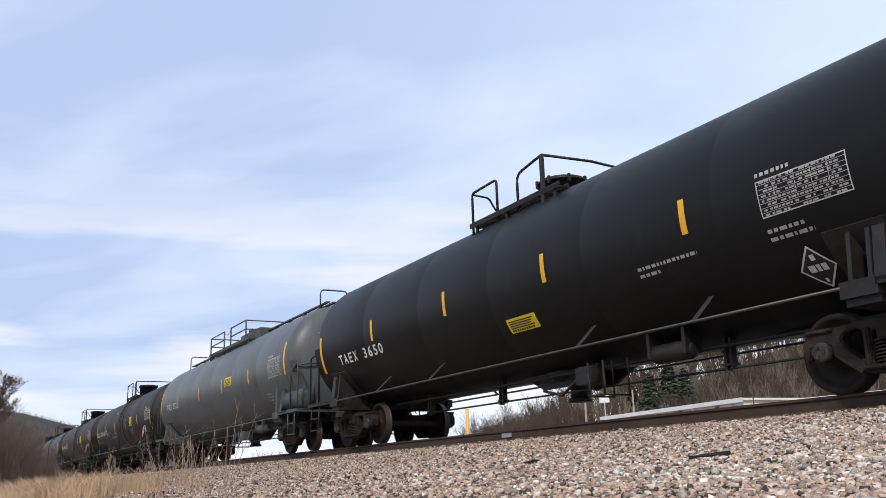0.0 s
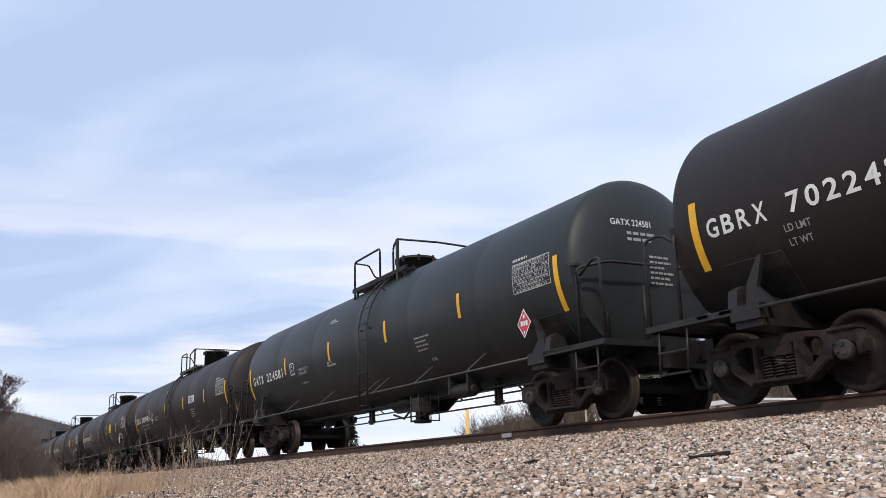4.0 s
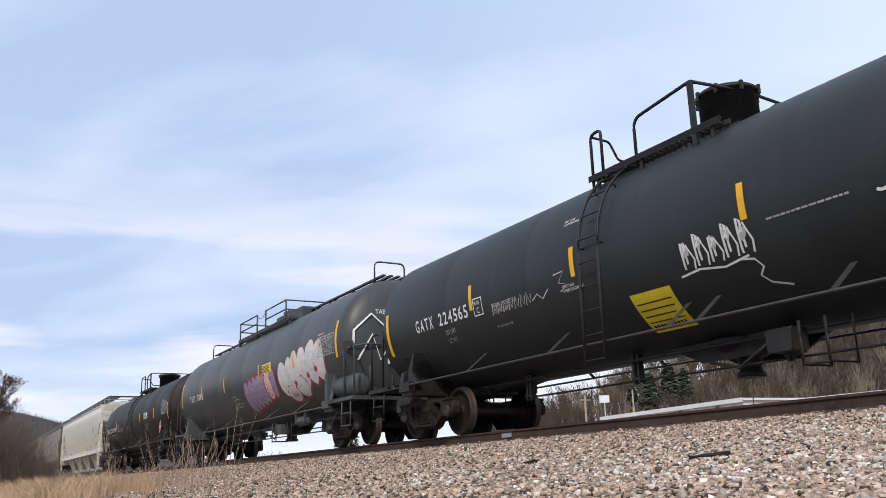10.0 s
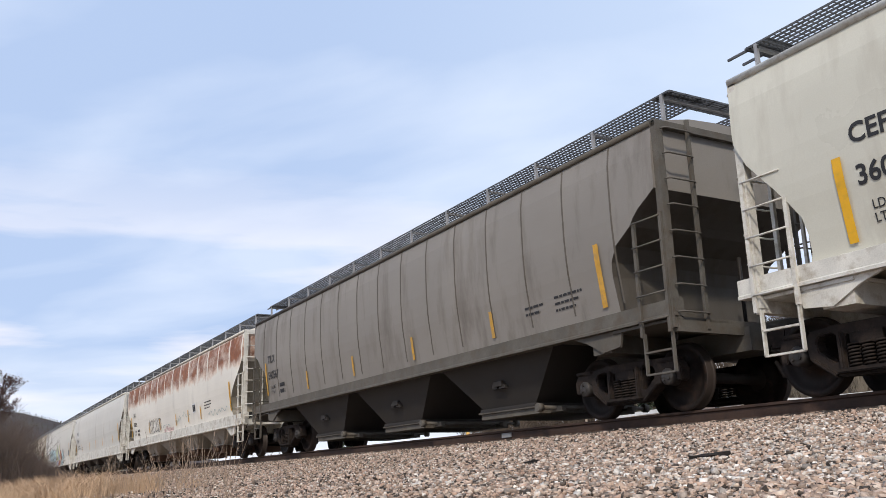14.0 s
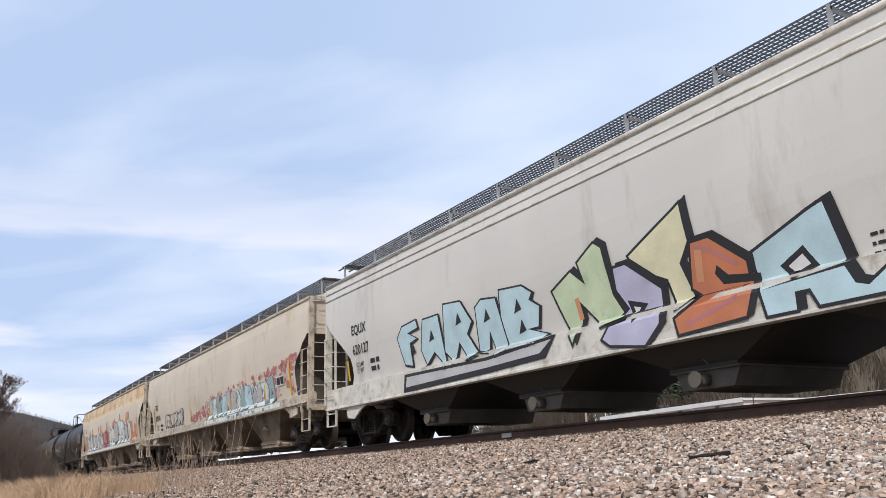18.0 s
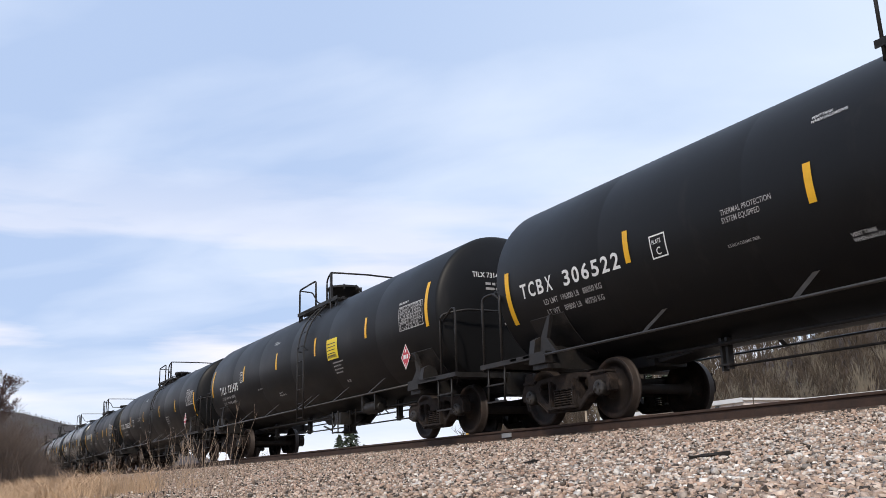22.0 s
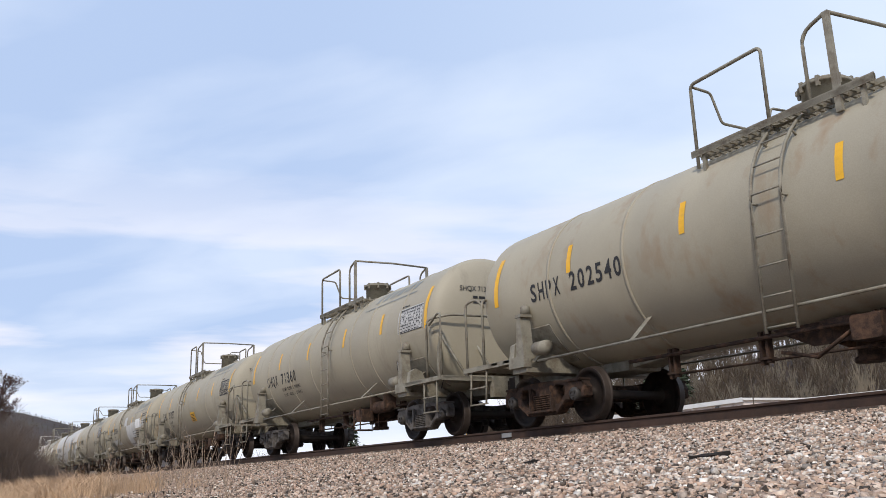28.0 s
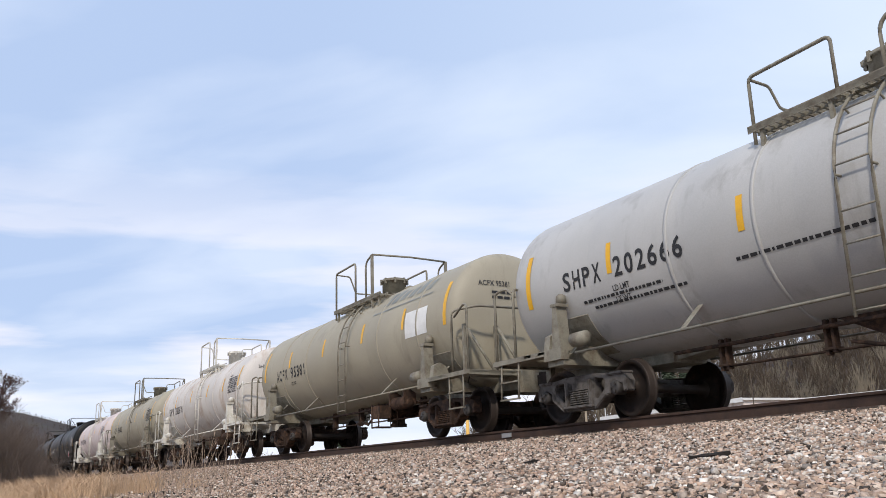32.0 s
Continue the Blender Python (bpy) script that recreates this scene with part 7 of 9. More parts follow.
def build_left_trees():
    # leafless trees and scrub on the camera's side, down the line
    for i, (u, dist, h, mat, spread) in enumerate(((-0.522, 33, 4.3, "bark_red", 0.75), (-0.535, 36, 4.9, "bark_red", 0.7), (-0.545, 40, 4.2, "bark_dark", 0.8))):
        p = spot(u, -0.24, dist)
        t = thing("bare_tree", "winter tree with reddish twigs and a few brown leaves" if mat == "bark_red" else "small leafless grey-brown tree beside the gravel bed", "tree", "trees along the line", pose(p.x, p.y, shoulder(p.y) - 0.1))
        st = bare_tree(random.Random(70 + i), h, spread, 6, 3)
        v0, f0 = stick_arrays(st[:1], 7)
        put("trunk", mesh_from("trunk", v0.tolist(), f0), M[mat], t)
        v1, f1 = stick_arrays(st[1:])
        put("crown", mesh_from("crown", v1.tolist(), f1), M[mat], t, "crown of fine leafless twigs")
        if mat == "bark_red":
            # withered leaves that still hang on the outer twigs
            r3 = random.Random(77 + i)
            lv, lf = [], []
            for foot, head, r0, r1 in st:
                if r0 > h * 0.0018 or head.z < h * 0.3 or r3.random() < 0.45:
                    continue
                for _ in range(2):
                    c = foot.lerp(head, r3.random())
                    d = Vector((r3.uniform(-1, 1), r3.uniform(-1, 1), r3.uniform(-1, 0.4))).normalized()
                    w = d.cross(Vector((r3.uniform(-1, 1), r3.uniform(-1, 1), 1))).normalized()
                    l = r3.uniform(0.05, 0.1)
                    o = len(lv)
                    lv += [c, c + d * l * 0.5 + w * l * 0.3, c + d * l, c + d * l * 0.5 - w * l * 0.3]
                    lf.append((o, o + 1, o + 2, o + 3))
            tagged(put("leaves", mesh_from("leaves", [tuple(v) for v in lv], lf), M["dead_leaf"], t, "withered red-brown leaves"), kind="stuff")
    rng = random.Random(9)
    bush = [stick_arrays(bare_tree(random.Random(90 + i), 2.4, 1.2, 4, 3, 0.02)) for i in range(4)]
    pl = []
    for _ in range(620):
        u = -0.56 + 0.14 * rng.random() ** 1.2
        p = spot(u, -0.24, rng.uniform(28, 62))
        # lower towards the line
        pl.append((p.x, p.y, shoulder(p.y) - 0.1, rng.uniform(0.6, 1.05) * (1.3 if u < -0.49 else 1.0 if u < -0.475 else max(0.35, (-0.41 - u) / 0.07)), rng.uniform(0, 6.3)))
    scatter("scrub", bush, pl, M["scrub"], "leafless grey-brown scrub beside the gravel bed", "scrub")
    # dry grass, and tall weed stalks
    blades = []
    for i in range(5):
        r2 = random.Random(120 + i)
        sticks = []
        for _ in range(26):
            a, l = r2.uniform(0, 6.3), r2.uniform(0.15, 0.42)
            foot = Vector((r2.uniform(-0.16, 0.16), r2.uniform(-0.16, 0.16), 0))
            mid = foot + Vector((math.cos(a) * l * 0.2, math.sin(a) * l * 0.2, l * 0.65))
            tip = mid + Vector((math.cos(a) * l * 0.4, math.sin(a) * l * 0.4, l * 0.25))
            sticks += [(foot, mid, 0.004, 0.003), (mid, tip, 0.003, 0.001)]
        blades.append(stick_arrays(sticks))
    pl = []
    while len(pl) < 520:
        a, y = radians(rng.uniform(64, 87.5)), rng.uniform(-8.0, -4.0)
        x = (EYE[1] - y) * math.tan(a)
        if x < -46 or noise.noise((x * 1.1, y * 1.3, 5)) < -0.02 or y > -5.75 - 0.02 * (x + 36) + 0.5 * noise.noise((x * 0.5, y * 0.5, 2)) + 0.9 * rng.random() ** 3:
            continue
        # the grass gives way to stone as the bank nears the camera
        if x > -26 and rng.random() < (x + 26) / 13:
            continue
        pl.append((x, y, shoulder(y) - 0.02, rng.uniform(0.6, 1.4), rng.uniform(0, 6.3)))
    scatter("dry_grass", blades, pl, M["dry_grass"], "dry tan winter grass at the edge of the gravel", "grass")
    stalks = []
    for i in range(6):
        r2 = random.Random(150 + i)
        sticks = []
        for _ in range(3):
            foot = Vector((r2.uniform(-0.1, 0.1), r2.uniform(-0.1, 0.1), 0))
            lean = Vector((r2.uniform(-0.35, 0.35), r2.uniform(-0.35, 0.35), 1)).normalized()
            h = r2.uniform(0.6, 1.3)
            sticks.append((foot, foot + lean * h, 0.006, 0.002))
            for k in range(5):
                b = foot + lean * h * r2.uniform(0.4, 0.95)
                d = (lean + Vector((r2.uniform(-1, 1), r2.uniform(-1, 1), 0.3)) * 0.7).normalized()
                sticks.append((b, b + d * r2.uniform(0.08, 0.25), 0.003, 0.001))
        stalks.append(stick_arrays(sticks))
    pl = []
    for _ in range(62):
        a, y = radians(73.5 + 12.5 * rng.random() ** 0.8), rng.uniform(-6.6, -5.0)
        x = (EYE[1] - y) * math.tan(a)
        pl.append((x, y, shoulder(y) - 0.02, rng.uniform(0.35, 0.8), rng.uniform(0, 6.3)))
    scatter("weed_stalks", stalks, pl, M["weed"], "dead grey-brown weed stalks beside the gravel", "weeds")


def build_far_side():
    # long low white building across the way, poles and a road sign
    def at(px, py, dist):
        return spot((px - 784) / 1554.8, (441 - py) / 1554.8, dist)
    t = thing("warehouse", "long low pale building with a white roof edge beyond the track", "building", "", pose(-62.7, 42.9, -2.2, 0, 0, -9.0))
    length, deep, tall = 19.25, 6.6, 5.96

    def wall(bm):
        bbox(bm, 0.1, length - 0.1, 0.1, deep, 0, tall - 0.1)
        for i in range(8):
            bbox(bm, 1.2 + 2.4 * i, 1.28 + 2.4 * i, 0.05, 0.1, 0, tall - 0.12)

    def roof(bm):
        bbox(bm, -0.1, length + 0.1, -0.12, deep + 0.1, tall - 0.1, tall + 0.06)
        bbox(bm, -0.1, length + 0.1, -0.14, -0.1, tall - 0.22, tall + 0.09)
    part("wall", "w", wall, M["wall_tan"], t, "pale pinkish wall with shallow ribs")
    part("roof", "w", roof, M["roof_white"], t, "flat white roof with a metal edge")
    for i in range(4):
        part("wall_lamp", "w", lambda bm: bbox(bm, -0.14, 0.14, -0.12, 0.06, tall - 0.55, tall - 0.3), M["grating"], t, "", pose(2.6 + 4.6 * i, 0, 0))
    t = thing("low_roof_shed", "low white-roofed shed beyond the track", "building", "", pose(-32.0, 31.5, -2.2, 0, 0, 2.4))
    part("wall", "s", lambda bm: bbox(bm, 0.2, 13.8, 0.3, 5.0, 0, 4.72), M["hill"], t, "dark weathered wall")
    part("roof", "s", lambda bm: bbox(bm, 0.0, 14.0, 0.0, 5.4, 4.72, 4.86), M["roof_white"], t)
    for px, py0, py1, dist, r, mat, lab in ((1038, 700, 748, 80, 0.1, "pole", "pale wooden utility pole beyond the track"), (1122, 690, 728, 84, 0.08, "pole", "pale wooden utility pole beyond the track"), (1334, 665, 716, 46, 0.03, "bark", "thin dark pole beyond the track"), (828, 724, 768, 70, 0.14, "orange_pole", "orange-yellow painted post beyond the track")):
        p, q = at(px, py1, dist), at(px, py0, dist)
        z0 = -2.2
        ob = thing("pole", lab, "pole", "", pose(p.x, p.y, z0))
        part("shaft", (px,), lambda bm: lathe(bm, [(0, r * 1.15), (q.z - z0, r * 0.9)], 2, 8), M[mat], ob)
        if px == 1038:
            part("crossarm", (px,), lambda bm: box(bm, 0, 0, q.z - z0 - 0.4, 0.1, 1.2, 0.1), M["pole"], ob)
    p, q = at(1070, 715, 82), at(1070, 701, 82)
    ob = thing("road_sign", "small white sign on a post beyond the track", "sign", "", pose(p.x, p.y, -2.2, 0, 0, 60))
    part("post", "sign", lambda bm: lathe(bm, [(0, 0.05), (q.z + 2.2, 0.05)], 2, 6), M["silver"], ob)
    part("panel", "sign", lambda bm: bbox(bm, -0.45, 0.45, -0.06, -0.02, q.z + 1.6, q.z + 2.25), M["white_paint"], ob)


build_track()
build_ground()
build_land()
build_woods()
build_left_trees()
build_far_side()
build_gravel()

# ---- the train ----
LBL = {
    "brown": "brown-black insulated tank car with white lettering and yellow tape",
    "black": "clean black tank car with white lettering and yellow tape",
    "slate": "slate-grey tank car with a running board along its crown",
    "olive": "dusty olive-grey tank car with black lettering",
    "grey": "pale grey weathered tank car with black lettering",
}
GB = dict(cradle=True, ends=(-7.78, 7.66), num_x=-7.6, manway=(0.44, 0.5, -0.8), label_plate=(2.6, -11, 0.62, 0.42, "yellow_label", "yellow"), diamond=(6.75, -33, 0.3, "red", "white_paint"), box_x=5.9, box_phi=-33)
GW = dict(GB, num_w=2.82, lad=-0.6, strips=(-4.62, -1.42, 1.75, 4.9), plate=(-4.2, -15.5), thermal=(-3.55, -13.5), vent=(-1.65, -15.5), manway=(0.46, 0.5, 0.78), deck=(-0.9, 0.0, 0.55, 1.35), label_plate=(2.66, -8, 0.85, 0.26, "white_paint", "white"), diamond=None, box_x=None)
BLK = dict(cyl=8.1, manway=(0.32, 0.3, -0.8), deck=(-1.05, 0.4, 1.1, 1.32), thermal=(-3.15, -5.5), fibre=(-3.16, -21), vent=(-1.57, -31.5), num_w=2.52, num_x=-7.55, small_x=0.55, strips=(-4.9, -1.85, 1.3, 4.45), diamond=(6.8, -33, 0.28, "red", "white_paint"))
ADM = dict(num_size=0.4, num_w=1.95, num_x=-4.95, num_phi=-6, table_size=(1.1, 0.55), table_phi=-14, box_x=3.45, box_phi=-36, manway=(0.3, 0.12), bars=((-1.8, -22, [0.5, 0.4]), (1.2, -18, [0.6, 0.55, 0.5, 0.4]), (2.6, -30, [0.8, 0.5])))
OLV = dict(num_size=0.4, num_w=2.3, num_x=-4.7, tape_phi=21, end_phi=32, table_phi=-4, rail_z=0.98, ink=M["black_paint"], dim=M["black_paint"], manway=(0.3, 0.42), bare_head=True, num_phi=-10.5, bands=(-4.2, -2.4, 2.0, 3.9))
TRAIN = [
    ("A", "TAEX 3650", "tank_black", "black_steel", "truck", "black tank car with a large stencilled table on its flank", [], dict(round_rail=True, R=1.6, zc=2.47, deck=(-1.31, -0.44, 0.23, 1.0), rail_h=0.5, num_size=0.32, num_w=2.4, num_x=-6.7, num_phi=-23, tape_phi=4.5, table_x=5.9, label_plate=(0.3, -35.5, 0.83, 0.26, "yellow_label", "yellow"), diamond=(6.28, -42.5, 0.3, "black_paint", "white_paint"), table_size=(1.2, 0.44), table_phi=-16.4, bars=((3.69, -22, [1.1, 0.4]), (5.9, -23, [0.5, 0.6])))),
    ("A", "TAEX 3221", "tank_slate", "slate_steel", "truck", LBL["slate"], [], dict(ridge=True, rail_z=0.94, strips=(-4.74, -1.52, 1.46, 4.42), table_x=6.3, num_size=0.3, num_w=1.9, num_x=-6.65, num_phi=-11, end_phi=18, label_plate=(1.85, -6, 0.78, 0.27, "yellow_label", "yellow"), diamond=(6.8, -39, 0.28, "slate_steel", "white_paint"), table_size=(1.1, 0.53), table_phi=-13.5, bars=((5.72, -30, [0.4, 0.5, 0.4, 0.7]),))),
    ("T", "GBRX 702069", "tank_brown", "black_steel", "truck", LBL["brown"], ["LD LMT", "LT WT"], dict(GB)),
    ("T", "GBRX 702242", "tank_brown", "black_steel", "truck", LBL["brown"], ["LD LMT", "LT WT"], dict(GB)),
    ("T", "GATX 224581", "tank_teal", "black_steel", "truck", "dark green-grey tank car with yellow tape", [], dict(diamond=(6.8, -33, 0.26, "red", "white_paint"), manway=(0.46, 0.34))),
    ("T", "GBRX 702040", "tank_brown", "black_steel", "truck", LBL["brown"], ["LD LMT  194100 LB   88000 KG", "LT WT    91900 LB   41700 KG"], dict(GW)),
    ("T", "GBRX 702238", "tank_brown", "black_steel", "truck", LBL["brown"], ["LD LMT  196000 LB   88400 KG", "LT WT    91000 LB   41300 KG"], dict(GB, strips=(-4.62, -1.38, 1.7, 4.8), plate=(-4.2, -15.5), thermal=(-3.65, -13.5), vent=(-1.6, -15.5))),
    ("T", "GBRX 702336", "tank_brown", "black_steel", "truck", LBL["brown"], ["LD LMT  194700 LB   88300 KG", "LT WT    91300 LB   41400 KG"], dict(GB)),
    ("T", "GBRX 702301", "tank_brown", "black_steel", "truck", LBL["brown"], ["LD LMT", "LT WT"], dict(GB)),
    ("T", "GATX 224565", "tank_teal", "black_steel", "truck", "dark grey tank car with scrawled white graffiti", ["LD LMT", "LT WT"], dict(diamond=(6.9, -33, 0.26, "red", "white_paint"), side_note=False, manway=(0.42, 0.6, 0.5), num_x=-6.65, num_w=2.05, lad=-1.0, deck=(-1.45, -1.2, -0.44, 0.74), tape_phi=7, strips=(-4.5, -1.52, 1.8, 4.8), label_plate=(-0.52, -57, 0.8, 0.7, "yellow_label", "yellow"))),
    ("A", "TAEX 3388", "tank_slate_dark", "slate_steel", "truck", "slate-grey tank car with pink and silver graffiti", [], dict(ridge=True, rail_z=0.94, strips=(-4.74, -1.9, 1.78, 4.72), deck=(-2.1, -0.25, 0.6, 2.5), rail_h=0.42, num_size=0.3, num_w=1.85, num_x=-6.45, num_phi=-11.5, end_phi=18, label_plate=(2.1, -7, 0.8, 0.27, "yellow_label", "yellow"), bars=((-1.2, -22, [0.4, 0.6]), (-1.0, -32, [0.7, 0.5])))),
    ("T", "GBRX 701979", "tank_brown", "black_steel", "truck", LBL["brown"], ["LD LMT  194100 LB   88000 KG", "LT WT    91900 LB   41700 KG"], dict(GW, diamond=(6.75, -33, 0.3, "red", "white_paint"))),
    ("H", "CEFX 360101", "hopper_cream", "white_steel", "chute_cream", "truck", "clean pale grey-green covered hopper car with four chutes", dict(tc=16.805, axle=8.75, cut=0.8, bays=4, short=0.12, inset=0.2, long_strips=((-8.43, 1.47), (9.0, 1.47)), num_x=-8.25, slope="slope_cream_shade", chute_bars=True, gate="silver", bars=((4.1, 1.62, [0.5, 0.55, 0.5], "faded_red"), (5.5, 1.66, [0.45, 0.4, 0.45], "black_paint"), (7.85, 1.72, [0.8, 0.5], "black_paint"), (-4.4, 1.5, [0.9, 0.8], "black_paint")))),
    ("H", "TILX 540567", "hopper_grey", "grey_steel", "chute_shade", "truck", "weathered grey ribbed covered hopper car", dict(tc=14.311, bays=3, arch=True, slope="slope_shade_grime", ribs=15, tape="faded_tape", num_x=-7.38, strips=((-4.4, 1.5), (-1.5, 1.5), (1.45, 1.5), (4.4, 1.5)), long_strips=((-7.52, 1.6), (7.36, 1.5)), bars=((6.2, 1.84, [0.7, 0.6, 0.5], "black_paint"), (5.4, 1.8, [0.5, 0.4], "black_paint")))),
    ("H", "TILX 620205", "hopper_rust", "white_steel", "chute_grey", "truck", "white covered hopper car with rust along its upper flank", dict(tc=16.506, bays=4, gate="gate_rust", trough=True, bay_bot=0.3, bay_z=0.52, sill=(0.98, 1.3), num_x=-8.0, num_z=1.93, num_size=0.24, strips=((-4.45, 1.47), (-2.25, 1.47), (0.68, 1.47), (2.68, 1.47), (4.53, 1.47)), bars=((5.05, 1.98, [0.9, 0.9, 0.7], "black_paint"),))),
    ("H", "ITFX 621300", "hopper_white", "white_steel", "chute_shade", "truck", "white covered hopper car with large black lettering", dict(tc=16.52, bays=4, trough=True, bay_bot=0.3, bay_z=0.52, sill=(0.85, 1.3), num_x=-7.9, num_z=2.08, num_size=0.33, plate=(-8.05, 2.44, 1.2, 0.32), bars=((-6.0, 1.7, [0.6, 0.5], "black_paint"), (-9.6, 3.55, [0.9, 0.7], "black_paint")))),
    ("H", "EQUX 620127", "hopper_white", "white_steel", "chute_shade", "truck", "white covered hopper car with large coloured graffiti letters", dict(tc=16.7, bays=4, trough=True, bay_bot=0.3, bay_z=0.52, sill=(0.85, 1.3), beads=(3.45, 3.62), num_x=-8.28, num_z=1.96, strips=((5.42, 1.42), (-8.6, 1.42)), long_strips=((8.2, 1.4),), bars=((6.3, 1.6, [0.4, 0.4], "black_paint"), (4.7, 1.5, [0.4, 0.4, 0.35], "black_paint")))),
    ("H", "TILX 639510", "hopper_tan", "tan_steel", "chute_brown", "truck", "cream covered hopper car with faded graffiti along its sill", dict(tc=17.086, bays=4, arch=True, slope="slope_shade_grime", gate="gate_tan", chute_bars=True, num_x=-8.35, num_z=1.86, long_strips=((-8.57, 1.5), (8.63, 1.47)))),
    ("H", "TILX 637172", "hopper_tan_rust", "tan_steel", "chute_brown", "truck", "cream covered hopper car with orange stains and graffiti", dict(tc=17.086, bays=4, arch=True, slope="slope_shade_grime", gate="gate_tan", chute_bars=True)),
    ("T", "TCBX 306522", "tank_black", "black_steel", "truck", LBL["black"], ["LD LMT  196300 LB   88050 KG", "LT WT    89800 LB   40750 KG"], dict(BLK)),
    ("T", "TILX 731475", "tank_black", "black_steel", "truck", LBL["black"], ["LD LMT  194800 LB   88300 KG", "LT WT    91400 LB   41400 KG"], dict(BLK, label_plate=(2.5, -14, 0.66, 0.5, "yellow_label", "yellow"), bare_head=True, R=1.53, zc=2.415, num_x=-7.0, num_w=2.05, tape_phi=11.5, end_phi=21, num_phi=-13, small_x=0.15, thermal=None, plate=(-4.72, -6), strips=(-4.34, -1.27, 1.7, 4.8), deck=(-0.85, 0.4, 1.2, 1.5), manway=(0.44, 0.46, 0.0), lad=0.95)),
    ("T", "TCBX 306539", "tank_black", "black_steel", "truck", LBL["black"], ["LD LMT  196100 LB", "LT WT    90000 LB"], dict(BLK, lad=0.45, deck=(-1.05, 0.22, 0.82, 1.32), strips=(-4.9, -1.85, 1.62, 4.6))),
    ("B", "ADMX 16971", "tank_black", "black_steel", "truck_rust", "black short tank car with rusty tank heads", ["LD LMT  200900 LB", "LT WT    62500 LB"], dict(ADM, head="rust_head", lad=-1.04, deck=(-1.77, -1.3, -0.67, 0.1), strips=(-2.97, -0.63, 1.5, 3.0))),
    ("B", "ADMX 16790", "tank_gloss", "black_steel", "truck_rust", "black short tank car with white stencils", ["LD LMT  200800 LB", "LT WT    62200 LB"], dict(ADM, num_x=-4.55, num_phi=-17.5, strips=(-3.62, -1.3, 0.92, 3.03), small_x=0.15)),
    ("B", "ADMX 16734", "tank_gloss", "black_steel", "truck_rust", "glossy black short tank car with white stencils", ["LD LMT  202200 LB", "LT WT    60800 LB"], dict(ADM)),
    ("B", "ADMX 15757", "tank_black", "black_steel", "truck_rust", "sooty black short tank car with scrawled graffiti", ["LD LMT", "LT WT"], dict(ADM, strips=(-3.9, -1.86, 0.08, 2.54), lad=-0.9, tape_phi=6, end_phi=14)),
    ("G", "SHPX 202540", "tank_rust_olive", "olive_steel", "truck_rust", "olive-grey tank car stained with rust along its crown", [], dict(OLV)),
    ("G", "SHQX 71360", "tank_olive", "olive_steel", "truck_grey", LBL["olive"], ["LD LMT  202900 LB   91950 KG", "LT WT    60300 LB   27350 KG"], dict(OLV, R=1.375, zc=2.24, cyl=5.75, tip=6.06, off=-0.29, ends=(-5.72, 5.36), table_x=4.16, num_x=-4.5, num_phi=-15.5, num_w=2.4, strips=(-3.4, -1.2, 1.2, 3.28), diamond=(3.8, -35, 0.24, "white_paint", "black_paint"), brand=(2.35, 4.5, 40, 0.34, "faded_blue"), patches=((4.13, -4, 1.1, 0.52, "pale_patch"),), bands=(-4.4, -2.6, -1.0, 1.6, 2.6, 4.2))),
    ("G", "SHQX 71257", "tank_olive", "olive_steel", "truck", "dusty olive-grey tank car with an orange patch", ["LD LMT", "LT WT"], dict(OLV, num_x=-4.9, num_phi=-15, num_w=2.0, strips=(-3.7, -1.26, 0.8, 2.86), lad=-1.38, deck=(-1.8, -0.95, -0.72, 0.1), rail_h=0.97, diamond=(3.46, -35, 0.26, "white_paint", "black_paint"), label_plate=(-0.38, -30, 0.62, 0.36, "yellow", "orange"), brand=(2.0, 4.2, 40, 0.34, "faded_blue"))),
    ("G", "SHPX 202564", "tank_rust_olive", "olive_steel", "truck_rust", "olive-grey tank car with pale repainted patches", ["LD LMT", "LT WT"], dict(OLV, num_x=-5.0, num_phi=-11, num_w=2.5, strips=(-4.02, -1.78, 1.28, 3.68), tape_phi=15, lad=-1.3, deck=(-1.95, -1.1, -0.6, 0.35), rail_h=0.7, table=False, box_x=3.4, box_phi=-37, brand=(1.9, 4.5, 28, 0.34, "faded_blue"), patches=((-0.68, -1, 0.65, 0.45, "pale_patch"), (-0.1, -50, 1.1, 1.15, "pale_patch"), (1.0, -29, 1.22, 0.74, "pale_patch"), (2.25, -12, 1.14, 0.42, "white_paint"), (3.4, -13, 0.82, 0.35, "pale_patch"), (2.68, -36, 0.85, 0.2, "pale_patch"), (-4.4, -38, 1.9, 0.3, "pale_patch")), bars=((0.0, -44, [1.5]), (1.5, -18, [1.5, 1.5, 1.4, 1.2]), (3.85, -2, [1.1, 1.0]), (3.84, 12, [1.1, 1.0])))),
    ("G", "ACFX 95398", "tank_olive", "olive_steel", "truck_rust", "streaked olive-grey tank car with a large black table", ["LD LMT", "LT WT"], dict(OLV, num_w=2.1, strips=(-3.88, -0.96, 1.86, 3.56), tape_phi=12, tape=M["faded_tape"], rail_h=0.6, lad=0.2, box_x=3.65, box_phi=-30, table_size=(1.3, 0.5), table_plate=True, brand=(1.85, 4.2, 28, 0.36, "faded_blue"), notes=((1.75, -15, 0.1, "CAUTION: THIS CAR IS SPECIALLY LINED.\nDO NOT USE STEAM, BOILING WATER\nOR SHARP OBJECTS TO CLEAN CAR."),), box_plate=True, bars=((-1.9, -22, [0.6, 0.6]),))),
